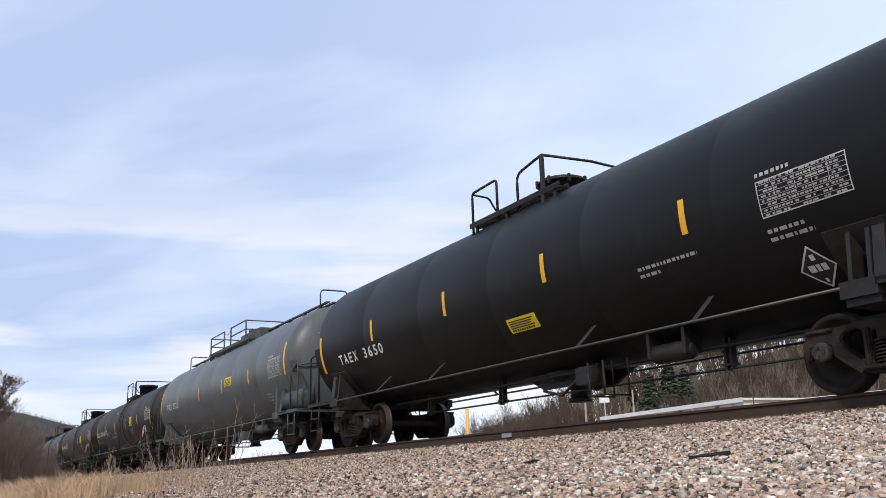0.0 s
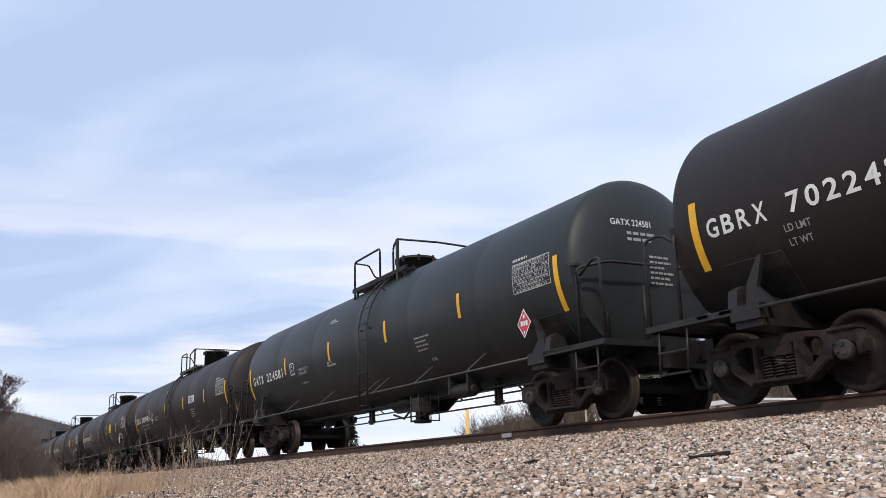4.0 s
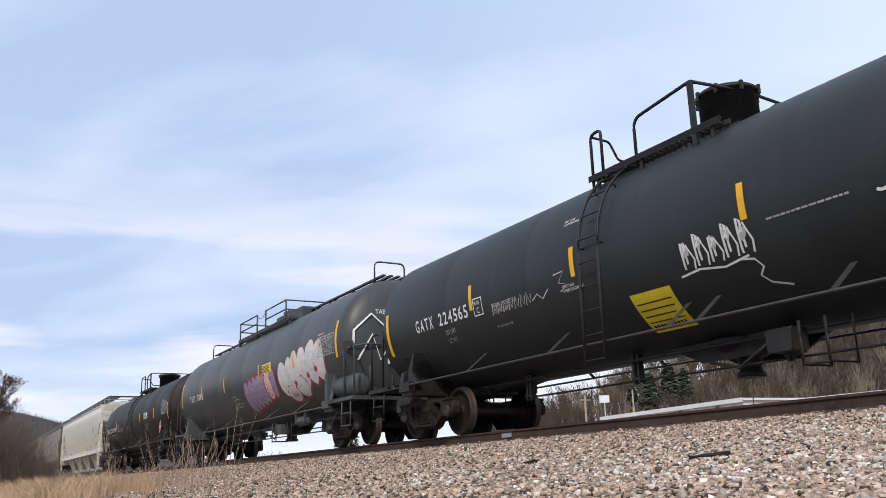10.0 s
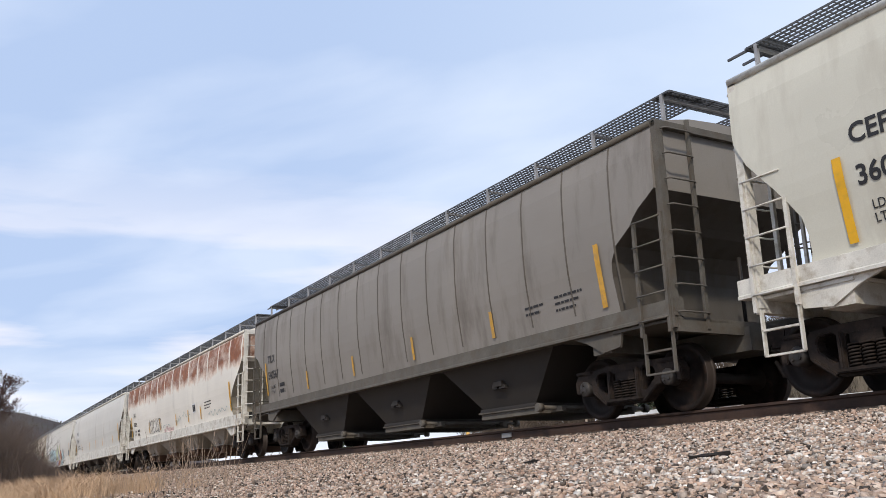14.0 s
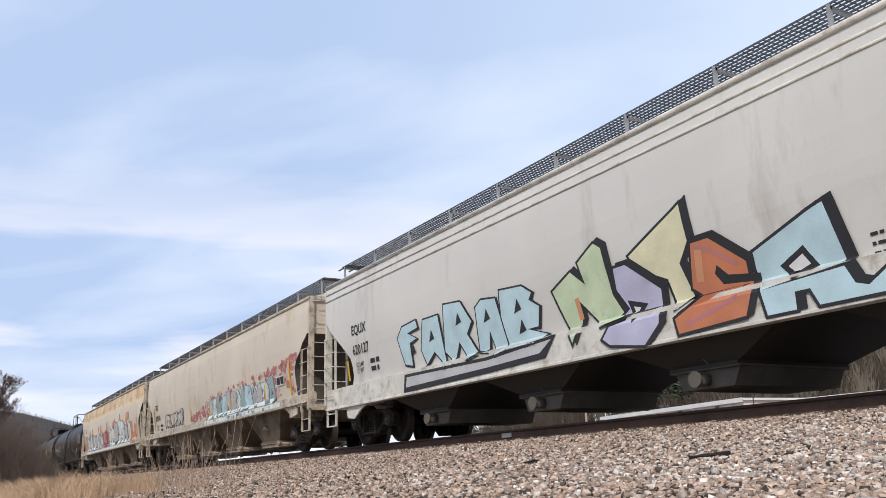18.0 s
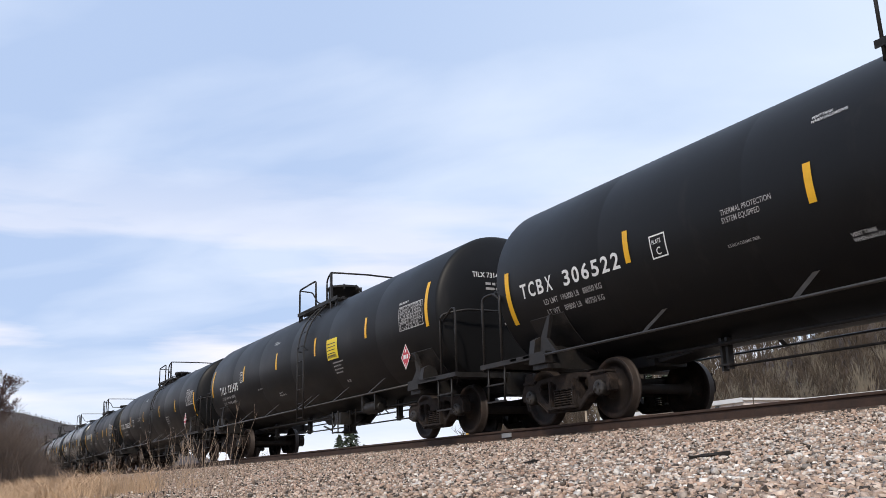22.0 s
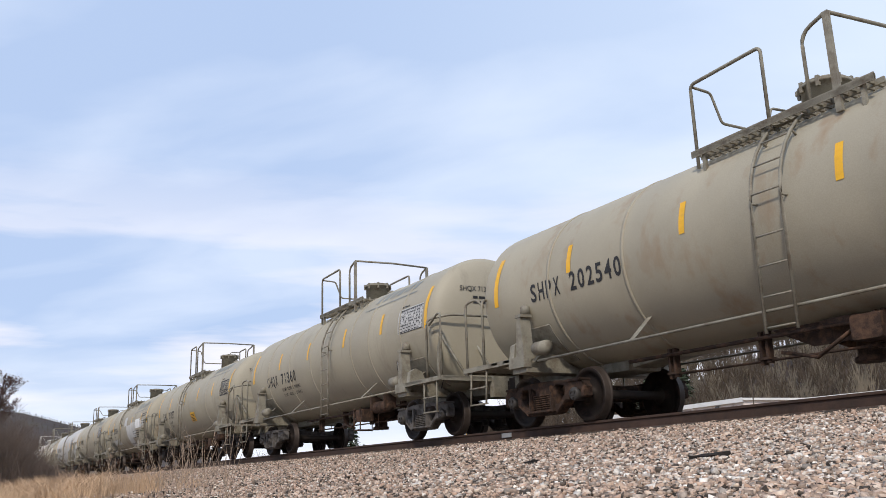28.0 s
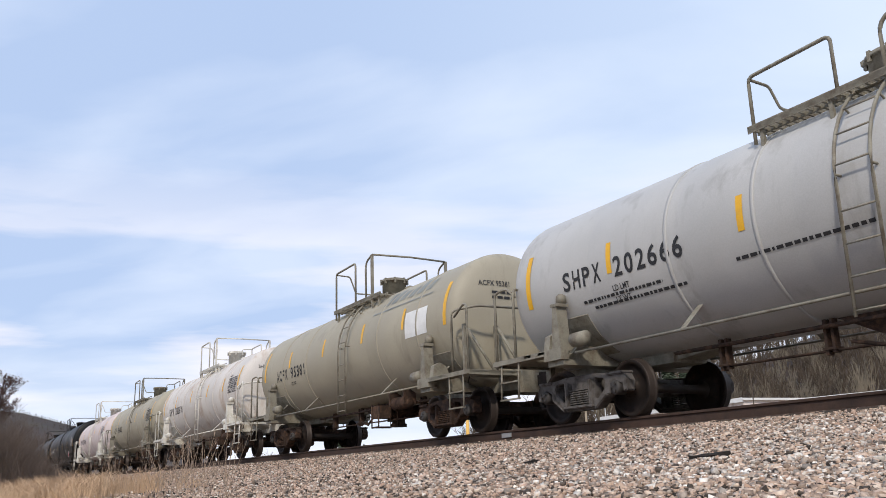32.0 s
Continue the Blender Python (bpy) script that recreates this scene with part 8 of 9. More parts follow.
    ("G", "SHPX 202666", "tank_grey", "olive_steel", "truck_grey", LBL["grey"], ["LD LMT", "LT WT"], dict(OLV, num_w=2.64, num_x=-4.8, strips=(-3.68, -1.2, 1.2, 3.28), tape_phi=12, end_phi=23, rail_h=0.55, lad=0.45, bands=(-2.5, -1.0, 1.6, 3.4), bars=((-1.4, -22, [1.9]), (-4.4, -22, [1.7]), (-4.2, -27, [1.9])))),
    ("G", "ACFX 95381", "tank_olive", "olive_steel", "truck_rust", LBL["olive"], ["LD LMT"], dict(OLV, brand=(1.9, 4.3, 34, 0.4, "faded_blue"), patches=((3.4, -8, 0.95, 0.55, "white_paint"),), table=False)),
    ("G", "SHPX 202610", "tank_white", "white_steel", "truck_rust", "dirty white tank car with rust-stained heads", [], dict(OLV)),
    ("G", "ACFX 95402", "tank_olive", "olive_steel", "truck_rust", LBL["olive"], [], dict(OLV)),
    ("G", "SHPX 202588", "tank_pink", "white_steel", "truck_rust", "pinkish white tank car with pale heads", [], dict(OLV)),
    ("T", "TCBX 306544", "tank_black", "black_steel", "truck", LBL["black"], [], dict(BLK)),
    ("T", "TCBX 306551", "tank_black", "black_steel", "truck", LBL["black"], [], dict(BLK)),
]
M["hopper_cream"] = material("pale_grey_green_hopper_paint", (0.62, 0.605, 0.52), 0.3, var=0.07, scale=0.5, dirt=(0.45, 0.42, 0.35), dirt_amount=0.3, streak=0.9, bump=0.02)
M["hopper_grey"] = material("weathered_grey_hopper_paint", (0.26, 0.238, 0.212), 0.55, var=0.1, scale=0.5, dirt=(0.13, 0.11, 0.09), dirt_amount=0.4, streak=0.9, bump=0.03)
M["hopper_white"] = material("off_white_hopper_paint", (0.66, 0.645, 0.6), 0.5, var=0.06, scale=0.5, dirt=(0.42, 0.38, 0.33), dirt_amount=0.22, streak=0.9, bump=0.02)
M["hopper_tan"] = material("cream_hopper_paint", (0.66, 0.585, 0.475), 0.55, var=0.08, scale=0.5, dirt=(0.46, 0.33, 0.17), dirt_amount=0.25, streak=0.6, bump=0.02)
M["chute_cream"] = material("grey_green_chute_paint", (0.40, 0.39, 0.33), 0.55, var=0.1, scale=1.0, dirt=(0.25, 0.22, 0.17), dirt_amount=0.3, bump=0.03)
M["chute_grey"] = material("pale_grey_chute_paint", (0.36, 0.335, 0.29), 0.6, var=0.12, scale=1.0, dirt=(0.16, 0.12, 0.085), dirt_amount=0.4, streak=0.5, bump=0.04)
M["gate_tan"] = material("dusty_tan_gate_steel", (0.36, 0.3, 0.235), 0.7, var=0.2, scale=2.0, dirt=(0.14, 0.1, 0.07), dirt_amount=0.45, bump=0.08)
M["gate_rust"] = material("rust_brown_gate_steel", (0.1, 0.055, 0.035), 0.75, var=0.25, scale=2.0, dirt=(0.05, 0.03, 0.022), dirt_amount=0.45, bump=0.1)
# near-black in place of grey: the shade under the sills is put into the colour
M["chute_shade"] = material("shade_darkened_chute_paint", (0.032, 0.028, 0.025), 0.65, var=0.15, scale=1.0, dirt=(0.03, 0.025, 0.02), dirt_amount=0.45, bump=0.05)
# slope sheet paints: dirt, and body colour darkened for the shade of the overhang
M["slope_shade_grime"] = material("grimy_shaded_slope_sheet_paint", (0.1, 0.088, 0.075), 0.65, var=0.15, scale=0.8, dirt=(0.07, 0.06, 0.045), dirt_amount=0.5, streak=0.6, bump=0.04)
M["slope_cream_shade"] = material("dusty_shaded_cream_slope_sheet_paint", (0.3, 0.27, 0.22), 0.6, var=0.12, scale=0.8, dirt=(0.1, 0.085, 0.06), dirt_amount=0.4, streak=0.6, bump=0.03)
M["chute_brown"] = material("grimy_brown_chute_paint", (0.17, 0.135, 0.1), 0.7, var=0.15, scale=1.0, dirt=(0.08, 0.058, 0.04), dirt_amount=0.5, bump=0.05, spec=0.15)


def band_paint(name, base, stain, z0, z1, rough_edge, cover, cell, soft=0.03, ragged=1.0, deep=(0.66, 0.62, 0.6)):
    """Paint with a stained band on the upper flank that breaks up along its edges."""
    m = material(name, base, 0.55, var=0.07, scale=0.5, dirt=tuple(c * 0.7 for c in base), dirt_amount=0.2, streak=0.9, bump=0.02)
    nt = m.node_tree
    n, ln = nt.nodes.new, nt.links.new
    bs = nt.nodes["Principled BSDF"]
    old = bs.inputs["Base Color"].links[0].from_socket
    tc = n("ShaderNodeTexCoord")
    sep = n("ShaderNodeSeparateXYZ")
    ln(tc.outputs["Object"], sep.inputs[0])
    no = n("ShaderNodeTexNoise")
    no.inputs["Scale"].default_value, no.inputs["Detail"].default_value, no.inputs["Roughness"].default_value = 1.7, 8, 0.68
    ln(tc.outputs["Object"], no.inputs["Vector"])
    # panels along the car give the band its regular breaks
    wv = n("ShaderNodeMath")
    wv.operation = "PINGPONG"
    wv.inputs[1].default_value = cell / 2
    ln(sep.outputs["X"], wv.inputs[0])
    gap = n("ShaderNodeMapRange")
    gap.inputs["From Max"].default_value = 0.09
    ln(wv.outputs[0], gap.inputs["Value"])
    lo = n("ShaderNodeMapRange")
    lo.inputs["From Min"].default_value, lo.inputs["From Max"].default_value = z0 - rough_edge, z0 + rough_edge
    ln(sep.outputs["Z"], lo.inputs["Value"])
    hi = n("ShaderNodeMapRange")
    hi.inputs["From Min"].default_value, hi.inputs["From Max"].default_value = z1 + 0.1, z1 - 0.1
    ln(sep.outputs["Z"], hi.inputs["Value"])
    k = None
    for s in (lo, hi, gap):
        if k is None:
            k = s.outputs[0]
        else:
            mu = n("ShaderNodeMath")
            mu.operation = "MULTIPLY"
            ln(k, mu.inputs[0])
            ln(s.outputs[0], mu.inputs[1])
            k = mu.outputs[0]
    su = n("ShaderNodeMath")
    su.operation = "ADD"
    ln(k, su.inputs[0])
    sharp = n("ShaderNodeMapRange")
    sharp.clamp = False
    sharp.inputs["To Min"].default_value, sharp.inputs["To Max"].default_value = 0.5 - ragged / 2, 0.5 + ragged / 2
    ln(no.outputs["Fac"], sharp.inputs["Value"])
    ln(sharp.outputs[0], su.inputs[1])
    half_ = n("ShaderNodeMath")
    half_.operation = "MULTIPLY"
    half_.inputs[1].default_value = 0.5
    ln(su.outputs[0], half_.inputs[0])
    r = n("ShaderNodeValToRGB")
    r.color_ramp.elements[0].position = 0.64 - cover / 2
    r.color_ramp.elements[1].position = 0.73 - cover / 2 + soft
    ln(half_.outputs[0], r.inputs[0])
    edge = n("ShaderNodeValToRGB")
    edge.color_ramp.elements[0].color = (stain[0] * 2.0, stain[1] * 2.6, stain[2] * 2.8, 1)
    edge.color_ramp.elements[1].color = (*stain, 1)
    edge.color_ramp.elements[0].position, edge.color_ramp.elements[1].position = 0.3, 0.75
    ln(r.outputs[0], edge.inputs[0])
    grain = n("ShaderNodeTexNoise")
    grain.inputs["Scale"].default_value, grain.inputs["Detail"].default_value, grain.inputs["Roughness"].default_value = 3.5, 9, 0.72
    ln(tc.outputs["Object"], grain.inputs["Vector"])
    tone = n("ShaderNodeValToRGB")
    tone.color_ramp.elements[0].position, tone.color_ramp.elements[0].color = 0.36, (*deep, 1)
    tone.color_ramp.elements[1].position, tone.color_ramp.elements[1].color = 0.66, (1.0, 1.0, 1.0, 1)
    ln(grain.outputs["Fac"], tone.inputs[0])
    mottle = n("ShaderNodeMixRGB")
    mottle.blend_type = "MULTIPLY"
    mottle.inputs[0].default_value = 1.0
    ln(edge.outputs[0], mottle.inputs[1])
    ln(tone.outputs[0], mottle.inputs[2])
    mx = n("ShaderNodeMixRGB")
    ln(r.outputs[0], mx.inputs[0])
    ln(old, mx.inputs[1])
    ln(mottle.outputs[0], mx.inputs[2])
    ln(mx.outputs[0], bs.inputs["Base Color"])
    return m


M["hopper_rust"] = band_paint("rust_burnt_white_hopper_paint", (0.8, 0.76, 0.68), (0.32, 0.105, 0.03), 2.85, 3.8, 0.3, 0.42, 1.38, 0.26, ragged=2.0, deep=(0.5, 0.42, 0.42))
M["hopper_tan_rust"] = band_paint("orange_stained_cream_hopper_paint", (0.68, 0.6, 0.485), (0.62, 0.37, 0.15), 2.95, 3.85, 0.34, 0.2, 2.6, 0.22)

# play in the couplings
SLACK = {"GBRX 702069": 0.07, "CEFX 360101": 0.03}
CARS = []
_x = -12.552
_last = None
for row in TRAIN:
    if row[0] == "H":
        _, number, paint, steel, chute, gear, label, opt = row
        opt = dict(opt, half=(opt["tc"] + COUPLE) / 2)
        tc_here = opt["tc"]
        car = hopper_car(number, paint, steel, chute, gear, label, opt)
    else:
        style, number, paint, steel, gear, label, small, opt = row
        tc_here = TANKS[style]["tc"]
        car = tank_car(style, number, paint, steel, gear, label, small, opt)
    if _last is not None:
        _x -= (_last + tc_here) / 2 + COUPLE
    _last = tc_here
    CARS.append((car, _x + SLACK.get(row[1], 0.0)))


BY_NUMBER = {row[1]: car for row, (car, _) in zip(TRAIN, CARS)}
HOPPER_CUTS = [1.0, 1.2, 1.34, 1.5, 1.7, 1.9, 2.1, 2.3, 2.5]


def paint_hoppers():
    rng = random.Random(4)
    car = BY_NUMBER["EQUX 620127"]
    side = on_side(3.83, 0, 0, 1.3)
    # first piece: five crowded pale blue shapes over a grey base line
    spray(car, ([(-5.75, 1.24), (-2.65, 1.2), (-0.65, 1.3), (-0.95, 0.97), (-2.65, 0.92), (-5.8, 0.88)], [(0, 1, 2, 3, 4, 5)]), side, 0.001, "black_paint", HOPPER_CUTS)
    spray(car, ([(-5.65, 1.18), (-2.65, 1.14), (-0.78, 1.24), (-1.1, 1.06), (-2.65, 1.02), (-5.7, 0.98)], [(0, 1, 2, 3, 4, 5)]), side, 0.0025, "silver_spray", HOPPER_CUTS, "graffiti_fill")
    for i, g in enumerate(GLYPHS[5:]):
        letter(car, side, g, "pale_blue", "black_paint", 0.004 + 0.002 * (i % 2), HOPPER_CUTS, 0.032, (0.04, -0.02))
    for u, v in ((-5.4, 1.7), (-4.6, 1.85), (-3.55, 2.0), (-2.6, 1.9), (-1.65, 1.9), (-1.6, 1.55)):
        spray(car, ([(u - 0.1, v - 0.1), (u + 0.12, v - 0.06), (u + 0.03, v + 0.13)], [(0, 1, 2)]), side, 0.0105, "black_paint", HOPPER_CUTS, "graffiti_line")
    # second piece: larger shapes in five colours
    for k, (col, lift) in enumerate((("mint", 0.006), ("lavender", 0.011), ("pale_yellow", 0.003), ("orange_red", 0.014), ("pale_blue", 0.009))):
        letter(car, side, GLYPHS[k], col, "black_paint", lift, HOPPER_CUTS, 0.04, (0.1, 0.03) if k != 3 else (0.08, 0.04))
    for hole, lift in (([(0.98, 1.52), (1.37, 1.41), (1.08, 1.18)], 0.0155), ([(3.55, 1.44), (3.9, 1.6), (4.06, 1.34), (3.72, 1.24)], 0.0135)):
        spray(car, (hole, [tuple(range(len(hole)))]), side, lift, "black_paint", HOPPER_CUTS, "graffiti_line")
        q = wider(hole, -0.07)
        spray(car, (q, [tuple(range(len(q)))]), side, lift + 0.0015, "white_paint", HOPPER_CUTS, "graffiti_line")
    for pts, w_, col, lift in (([(-0.1, 1.75), (-0.05, 1.42)], 0.1, "soft_orange", 0.011), ([(2.4, 1.9), (2.35, 1.5)], 0.12, "soft_orange", 0.0185), ([(2.35, 1.95), (2.6, 1.85), (2.95, 1.6)], 0.05, "faded_red", 0.0185), ([(2.1, 1.0), (2.95, 1.2)], 0.06, "faded_red", 0.0185)):
        spray(car, stroke(pts, w_), side, lift, col, HOPPER_CUTS, "graffiti_line")
    spray(car, scrawl(rng, 4.8, 6.0, 0.95, 1.2, 9, 0.025), side, 0.004, "black_paint", HOPPER_CUTS)
    spray(car, rects([(7.45, 1.46, 7.9, 1.86)]), side, 0.003, "black_paint", HOPPER_CUTS, "stencil_plate")
    spray(car, rects([(7.49, 1.5, 7.66, 1.82), (7.7, 1.5, 7.86, 1.82)]), side, 0.006, "slate_blue", HOPPER_CUTS, "stencil_plate")
    # cream car: faded teal and red piece over the sill
    car = BY_NUMBER["TILX 639510"]
    side = on_side(3.83, 0, 0, 1.38)
    wild_piece(car, side, rng, -6.6, -3.5, 1.45, 2.05, 9, ("silver_spray", "hopper_tan"), HOPPER_CUTS, backing="silver_spray", thin=0.022)
    for x0, x1, n, top0, top1 in ((-2.4, 0.3, 55, 1.55, 1.95), (0.2, 7.0, 80, 2.1, 2.35), (6.6, 9.2, 110, 2.2, 2.5)):
        for k in range(n):
            u = rng.random()
            cx = x0 + (x1 - x0) * u
            cz = 1.45 + (top0 + (top1 - top0) * u - 1.45) * (1 - rng.random() ** 1.8)
            r_ = rng.uniform(0.03, 0.13)
            spray(car, blob(rng, cx, cz, r_ * 2.4, r_ * 1.5, 9, 0.35), side, 0.0006 + 0.0001 * (k % 9), ("faded_red", "worn_red", "worn_red", "worn_pink")[k % 4], HOPPER_CUTS)
    wild_piece(car, side, rng, 0.2, 7.2, 1.36, 2.15, 13, ("pale_patch", "pale_mint", "teal_grey", "pale_blue", "pale_patch"), HOPPER_CUTS, "slate_blue", backing="pale_mint", accents=("black_paint", "faded_red", "teal_grey", "pale_mint"), thin=0.018)
    spray(car, rects([(-0.2, 1.2, 7.8, 1.33)]), side, 0.003, "pale_mint", HOPPER_CUTS)
    for k in range(22):
        u = -0.1 + 7.6 * rng.random()
        spray(car, blob(rng, u, rng.uniform(1.22, 1.3), rng.uniform(0.1, 0.3), 0.1, 8, 0.3), side, 0.005, rng.choice(("slate_blue", "teal_grey", "lavender")), HOPPER_CUTS)
    spray(car, rects([(7.55, 1.78, 8.15, 2.04)]), side, 0.016, "white_paint", HOPPER_CUTS, "stencil_plate")
    spray(car, rects([(7.58, 1.81, 7.84, 2.01), (7.87, 1.81, 8.12, 2.01)]), side, 0.018, "black_paint", HOPPER_CUTS, "stencil_plate")
    # stained cream car: pale letters with orange lumps behind
    car = BY_NUMBER["TILX 637172"]
    for cx, cz, h in ((-6.6, 2.4, 0.5), (-5.5, 2.4, 0.6), (-3.2, 2.4, 0.6), (-2.3, 2.45, 0.55), (-0.1, 2.4, 0.8), (2.0, 2.5, 0.4), (2.5, 2.5, 0.55), (4.0, 2.55, 0.7), (6.0, 2.62, 0.5), (6.4, 2.72, 0.36)):
        b = blob(rng, cx, cz - 0.12, 0.38, h, 14, 0.1)
        spray(car, grown(b, 0.045), side, 0.001, "faded_red", HOPPER_CUTS)
        spray(car, b, side, 0.003, "soft_orange", HOPPER_CUTS, "graffiti_fill")
    wild_piece(car, side, rng, -9.0, -7.8, 1.4, 2.0, 3, ("soft_orange",), HOPPER_CUTS, "faded_red", accents=("pale_patch", "faded_red"))
    wild_piece(car, side, rng, -7.7, -1.9, 1.34, 2.3, 9, ("pale_mint", "pale_patch"), HOPPER_CUTS, backing="pale_patch", accents=("lavender", "black_paint", "faded_red"))
    wild_piece(car, side, rng, -1.9, 0.3, 1.34, 2.25, 4, ("faded_red", "soft_orange", "pink_red"), HOPPER_CUTS, backing="faded_red", accents=("lavender", "pale_patch"))
    wild_piece(car, side, rng, 0.5, 6.9, 1.34, 2.5, 7, ("pale_mint", "pale_mint", "pale_patch"), HOPPER_CUTS, backing="pale_mint", accents=("violet_grey", "soft_orange", "black_paint"))
    for cx, cz, w_, h_ in ((7.2, 1.86, 0.55, 0.8), (7.75, 1.5, 1.3, 0.4), (8.15, 1.86, 0.36, 0.42)):
        b = blob(rng, cx, cz, w_, h_, 16, 0.07)
        spray(car, grown(b, 0.055), side, 0.001, "faded_red", HOPPER_CUTS)
        spray(car, b, side, 0.003, "soft_orange", HOPPER_CUTS, "graffiti_fill")
    spray(car, rects([(-7.6, 1.19, 7.0, 1.3)]), side, 0.003, "pale_mint", HOPPER_CUTS)
    for k in range(3):
        spray(car, scrawl(rng, -9.75, -9.0, 2.2 + 0.22 * k, 2.5 + 0.22 * k, 12, 0.026), side, 0.003, "black_paint", HOPPER_CUTS)
    # rust-burnt car: black tags
    car = BY_NUMBER["TILX 620205"]
    side = on_side(3.83, 0, 0, 1.3)
    for k in range(8):
        u = -4.35 + 0.3 * k
        arc = [(u + 0.16 * math.cos(1.3 * j + k) * (1 + 0.3 * (j % 2)), 1.7 + 0.3 * math.sin(1.3 * j + k)) for j in range(7)]
        spray(car, stroke(arc, 0.026), side, 0.003, "black_paint", HOPPER_CUTS, "graffiti", "black scribbled tag")
    for u0, u1, z0, z1, n in ((0.4, 1.6, 1.45, 1.9, 9), (1.6, 3.2, 1.6, 2.1, 7), (-1.9, -0.3, 1.42, 1.7, 9), (5.4, 8.0, 1.35, 1.85, 12)):
        spray(car, scrawl(rng, u0, u1, z0, z1, n, 0.02), side, 0.003, "teal_grey", HOPPER_CUTS)
    for k in range(5):
        spray(car, blob(rng, -1.4 + 0.35 * k, rng.uniform(1.35, 1.5), 0.3, 0.18, 10, 0.3), side, 0.0006 + 0.0002 * k, "worn_pink", HOPPER_CUTS)
    spray(car, rects([(3.38, 1.76, 3.82, 2.08)]), side, 0.002, "white_paint", HOPPER_CUTS, "stencil_plate")
    spray(car, rects([(3.42, 1.8, 3.58, 2.04), (3.61, 1.8, 3.78, 2.04)]), side, 0.005, "black_paint", HOPPER_CUTS, "stencil_plate")
    car = BY_NUMBER["ITFX 621300"]
    side = on_side(3.83, 0, 0, 1.3)
    spray(car, rects([(-8.06, 2.42, -6.9, 2.78)]), side, -0.004, "white_paint", HOPPER_CUTS, "name_plate")
    spray(car, scrawl(rng, -7.6, -7.0, 1.0, 1.25, 9, 0.03), side, 0.003, "black_paint", HOPPER_CUTS)


def paint_tanks():
    rng = random.Random(6)
    cuts = [-1.4, -1.2, -1.0, -0.8, -0.6, -0.4, -0.2, 0.0, 0.2]
    # bubble letters on the slate-grey car
    car = BY_NUMBER["TAEX 3388"]
    w = on_tank(1.56, 2.44, 0, 0)
    lobes = [(0.42 + 0.4 * i, -0.76 + 0.045 * i, 0.54, 1.05 - 0.03 * i) for i in range(7)]
    for i, (cx, cz, w_, h_) in enumerate(lobes):
        spray(car, grown(blob(rng, cx, cz, w_, h_, 16, 0.07), 0.075), w, 0.001 + 0.0004 * i, "deep_red", cuts, "graffiti", "bubble letter graffiti")
    for i, (cx, cz, w_, h_) in enumerate(lobes):
        spray(car, grown(blob(rng, cx, cz, w_, h_, 16, 0.06), 0.02), w, 0.0052 + 0.0012 * (i % 2), "deep_red", cuts, "graffiti_line")
        spray(car, blob(rng, cx, cz, w_ * 0.98, h_ * 0.98, 16, 0.06), w, 0.0058 + 0.0012 * (i % 2), "worn_pink" if i == 5 else "violet_grey", cuts, "graffiti_fill")
        t0 = rng.uniform(0, 6)
        arc = [(cx + 0.11 * math.cos(t0 + 0.6 * j), cz - 0.08 + 0.24 * math.sin(t0 + 0.6 * j)) for j in range(6)]
        spray(car, stroke(arc, 0.035), w, 0.009, "deep_red", cuts, "graffiti_line")
    lobes = [(3.75, -0.52, 0.75, 1.0), (4.3, -0.42, 0.6, 0.95), (4.75, -0.32, 0.6, 1.0), (5.3, -0.38, 0.75, 1.15), (5.95, -0.3, 0.8, 1.15), (6.5, -0.3, 0.7, 1.05), (4.15, -0.98, 0.8, 0.5), (4.95, -0.85, 0.8, 0.6)]
    for i, (cx, cz, w_, h_) in enumerate(lobes):
        spray(car, grown(blob(rng, cx, cz, w_, h_, 16, 0.05), 0.065), w, 0.001 + 0.0004 * i, "deep_red", cuts, "graffiti", "bubble letter graffiti")
    for i, (cx, cz, w_, h_) in enumerate(lobes):
        spray(car, grown(blob(rng, cx, cz, w_, h_, 16, 0.04), 0.012), w, 0.0052 + 0.0012 * (i % 3), "deep_red", cuts, "graffiti_line")
        spray(car, blob(rng, cx, cz, w_, h_, 16, 0.04), w, 0.0058 + 0.0012 * (i % 3), "pale_chrome", cuts, "graffiti_fill")
    for cx, cz in ((4.6, -0.7), (5.6, -0.6), (6.2, -0.5)):
        spray(car, blob(rng, cx, cz, 0.2, 0.16, 10, 0.15), w, 0.0105, "deep_red", cuts, "graffiti_line")
    for k in range(4):
        spray(car, stroke([(3.95 + 0.12 * k, -1.08), (4.0 + 0.12 * k, -0.9), (4.07 + 0.12 * k, -1.08)], 0.025), w, 0.0105, "deep_red", cuts, "graffiti_line")
    head = on_head(1.56, 2.44, 7.75, 8.42, 0, 2.44)
    for pts in (((-1.3, -0.6), (-1.3, 0.2), (-0.9, 0.6), (-0.5, 0.2), (-0.5, -0.6)), ((-1.2, -0.5), (-0.9, 0.1), (-0.7, -0.5), (-0.3, 0.1), (-0.1, -0.5))):
        decal("graffiti", stroke(pts, 0.05), head, M["white_paint"], car)
    car = BY_NUMBER["GATX 224565"]
    w = on_tank(1.5, 2.385, 0, 0)
    for k in range(5):
        u = 0.68 + 0.24 * k
        h = rng.uniform(0.3, 0.44)
        spray(car, stroke([(u, -0.66), (u + 0.03, -0.66 + h), (u + 0.08, -0.66 + h * 0.9), (u + 0.07, -0.6)], 0.035), w, 0.002, "white_paint", cuts, "graffiti", "white spray-can tag")
        spray(car, stroke([(u + 0.02, -0.64 + 0.5 * h), (u + 0.12, -0.6 + 0.7 * h), (u + 0.2, -0.66 + 0.3 * h), (u + 0.16, -0.68)], 0.03), w, 0.0028, "white_paint", cuts)
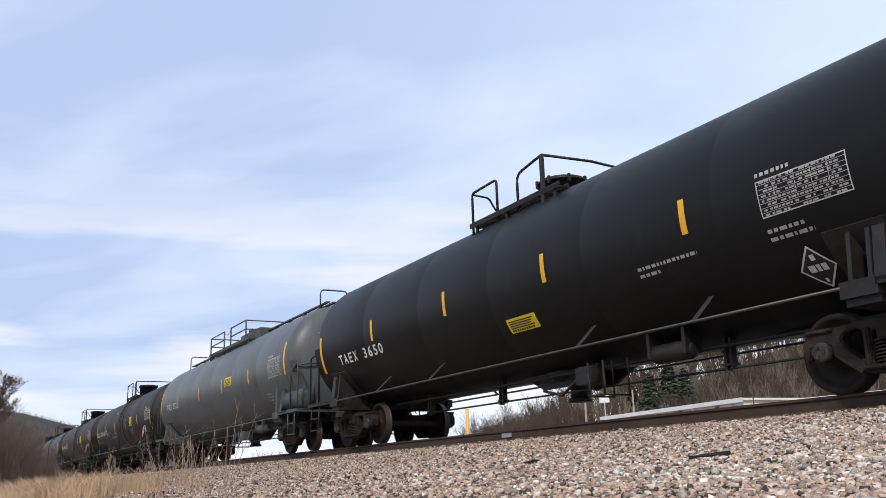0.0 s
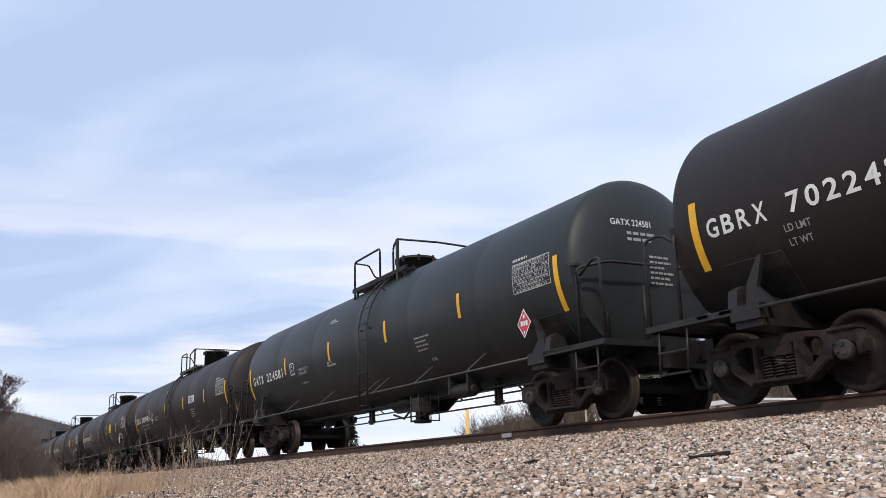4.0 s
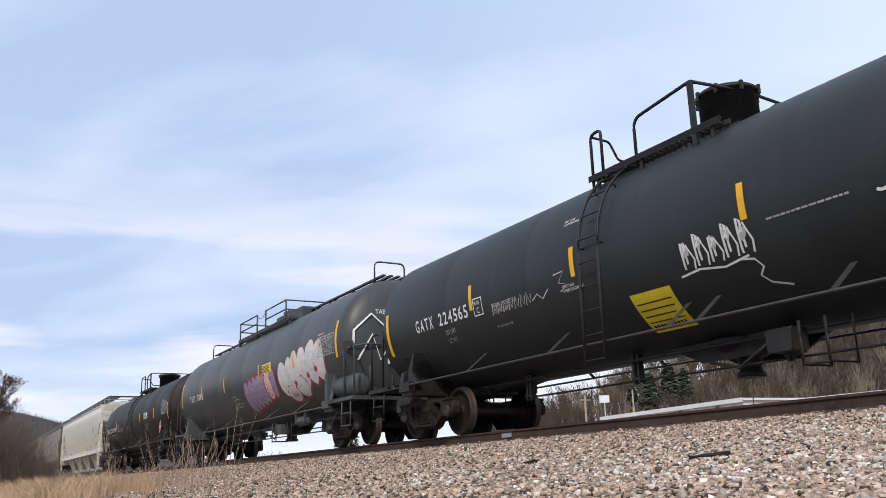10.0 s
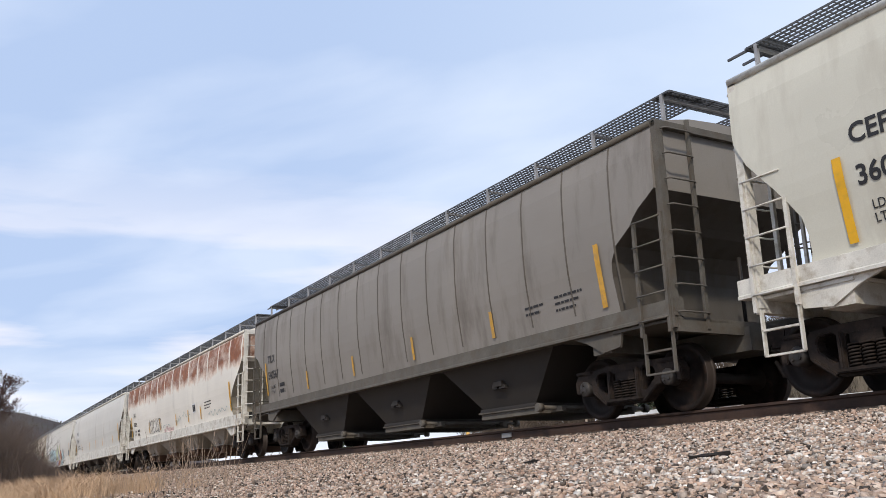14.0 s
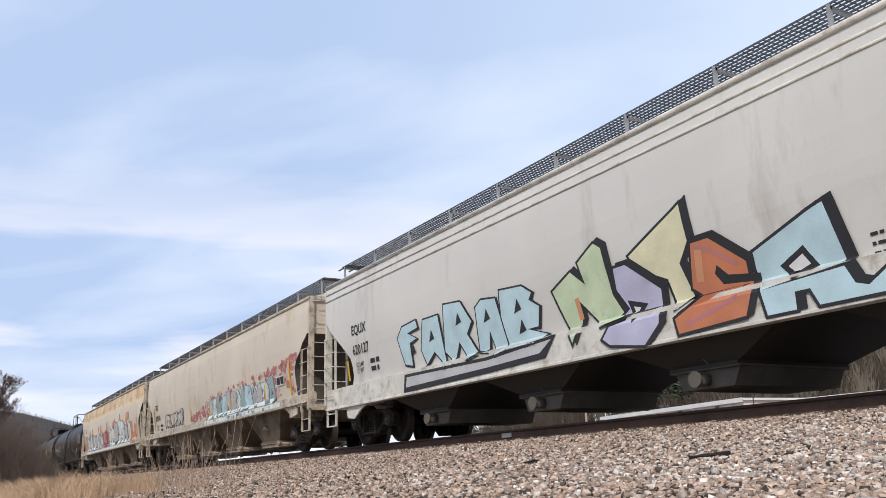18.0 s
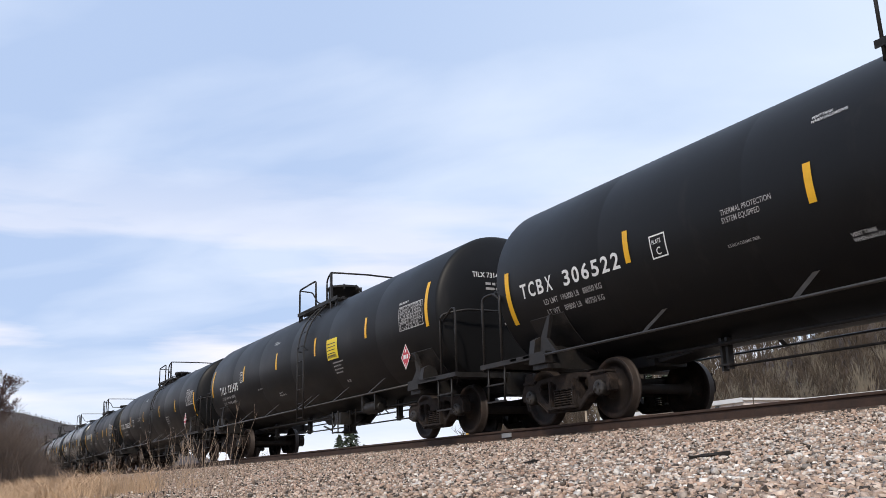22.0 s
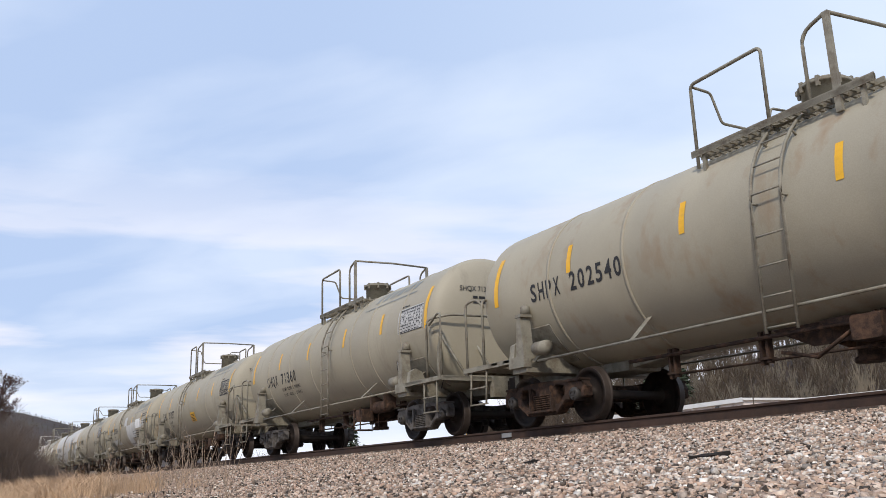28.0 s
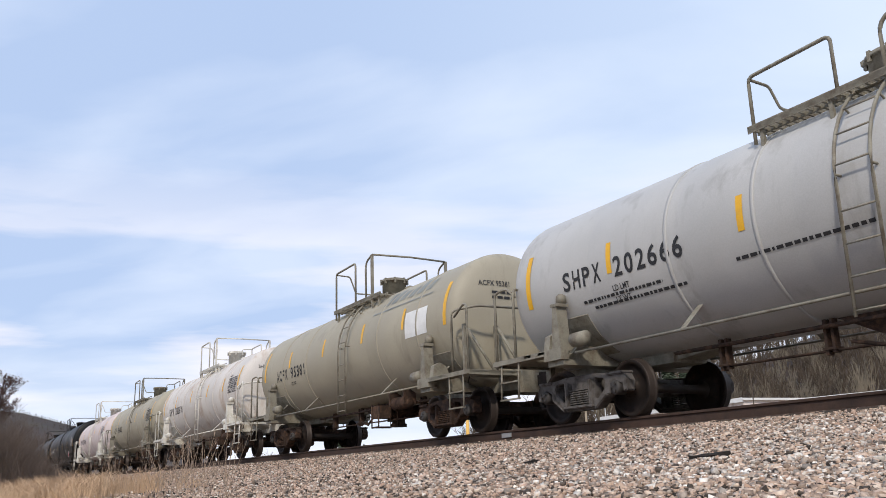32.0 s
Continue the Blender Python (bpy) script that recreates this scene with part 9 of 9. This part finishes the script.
        spray(car, blob(rng, u + 0.08, -0.42 + 0.06 * (k % 2), 0.12, 0.2, 9, 0.25), w, 0.0014, "soft_paint", cuts)
    spray(car, stroke([(0.55, -0.74), (0.9, -0.7), (1.3, -0.76), (1.7, -0.7)], 0.03), w, 0.002, "white_paint", cuts)
    spray(car, stroke([(1.55, -0.72), (1.75, -0.76), (1.82, -0.88), (1.72, -0.98), (1.8, -1.1), (2.05, -1.2)], 0.03), w, 0.002, "white_paint", cuts)
    for k in range(7):
        u = -3.85 + 0.17 * k
        spray(car, stroke([(u, -0.48), (u + 0.05, -0.28), (u + 0.1, -0.46), (u + 0.16, -0.32)], 0.022), w, 0.002, "soft_paint", cuts)
    spray(car, stroke([(-2.66, -0.44), (-2.5, -0.36), (-2.38, -0.46), (-2.2, -0.34)], 0.02), w, 0.002, "soft_paint", cuts)
    spray(car, stroke([(-2.0, -0.16), (-1.75, -0.14), (-1.9, -0.3), (-1.7, -0.36), (-1.9, -0.44)], 0.022), w, 0.002, "soft_paint", cuts)
    spray(car, scrawl(rng, 3.4, 4.6, -0.5, -0.3, 10, 0.035), w, 0.002, "white_paint", cuts)
    car = BY_NUMBER["SHPX 202564"]
    for (cy, cz, w_, h_), m_ in (((-0.45, 1.58, 0.85, 1.15), "smear_pale"), ((-0.42, 1.5, 0.42, 0.9), "smear")):
        b_ = blob(rng, cy, cz, w_, h_, 22, 0.16)
        spray(car, (b_[0][1:], [tuple(range(22))]), on_head(1.34, 2.21, 5.62, 5.92 + (0.006 if m_ == "smear" else 0.0), 0, 0, -0.42), 0.0, m_, [0.9 + 0.12 * k for k in range(14)], "stain", "brown product stain down the tank head")
    car = BY_NUMBER["ADMX 15757"]
    w = on_tank(1.43, 2.30, 0, 0)
    spray(car, scrawl(rng, 0.4, 2.4, -1.05, -0.55, 20, 0.04), w, 0.002, "white_paint", cuts, "graffiti", "white spray-can tag")
    spray(car, scrawl(rng, -4.2, -2.6, -1.05, -0.7, 16, 0.035), w, 0.002, "dim_paint", cuts)
    car = BY_NUMBER["GBRX 702069"]
    w = on_tank(1.5, 2.385, 0, 0)
    spray(car, scrawl(rng, -2.9, -1.2, -0.72, -0.5, 14, 0.03), w, 0.002, "dim_paint", cuts)
    car = BY_NUMBER["GBRX 702040"]
    spray(car, scrawl(rng, -4.4, -4.0, -0.7, -0.1, 12, 0.02), w, 0.002, "dim_paint", cuts)


paint_hoppers()
paint_tanks()


def motions():
    """The train rolls through at a slowly rising speed; every wheelset turns with it."""
    times = [0.5 * i for i in range(65)]
    for car, s0 in CARS:
        rows = []
        for t in times:
            (x, y, z), yaw = line_at(s0 + travelled(t))
            rows.append((t, pose(x, y, z, 0, 0, yaw)))
        walk(car, rows)
    first = {}
    for w, dx, r in WHEELSETS:
        if (dx, r) in first:
            w.rotation_mode = "QUATERNION"
            src = first[dx, r].animation_data
            w.animation_data_create()
            w.animation_data.action = src.action
            w.animation_data.action_slot = src.action_slot
        else:
            first[dx, r] = w
            walk(w, [(i / FPS, pose(dx, 0, r, 0, math.degrees(travelled(i / FPS) / r), 0)) for i in range(32 * FPS + 1)])


motions()
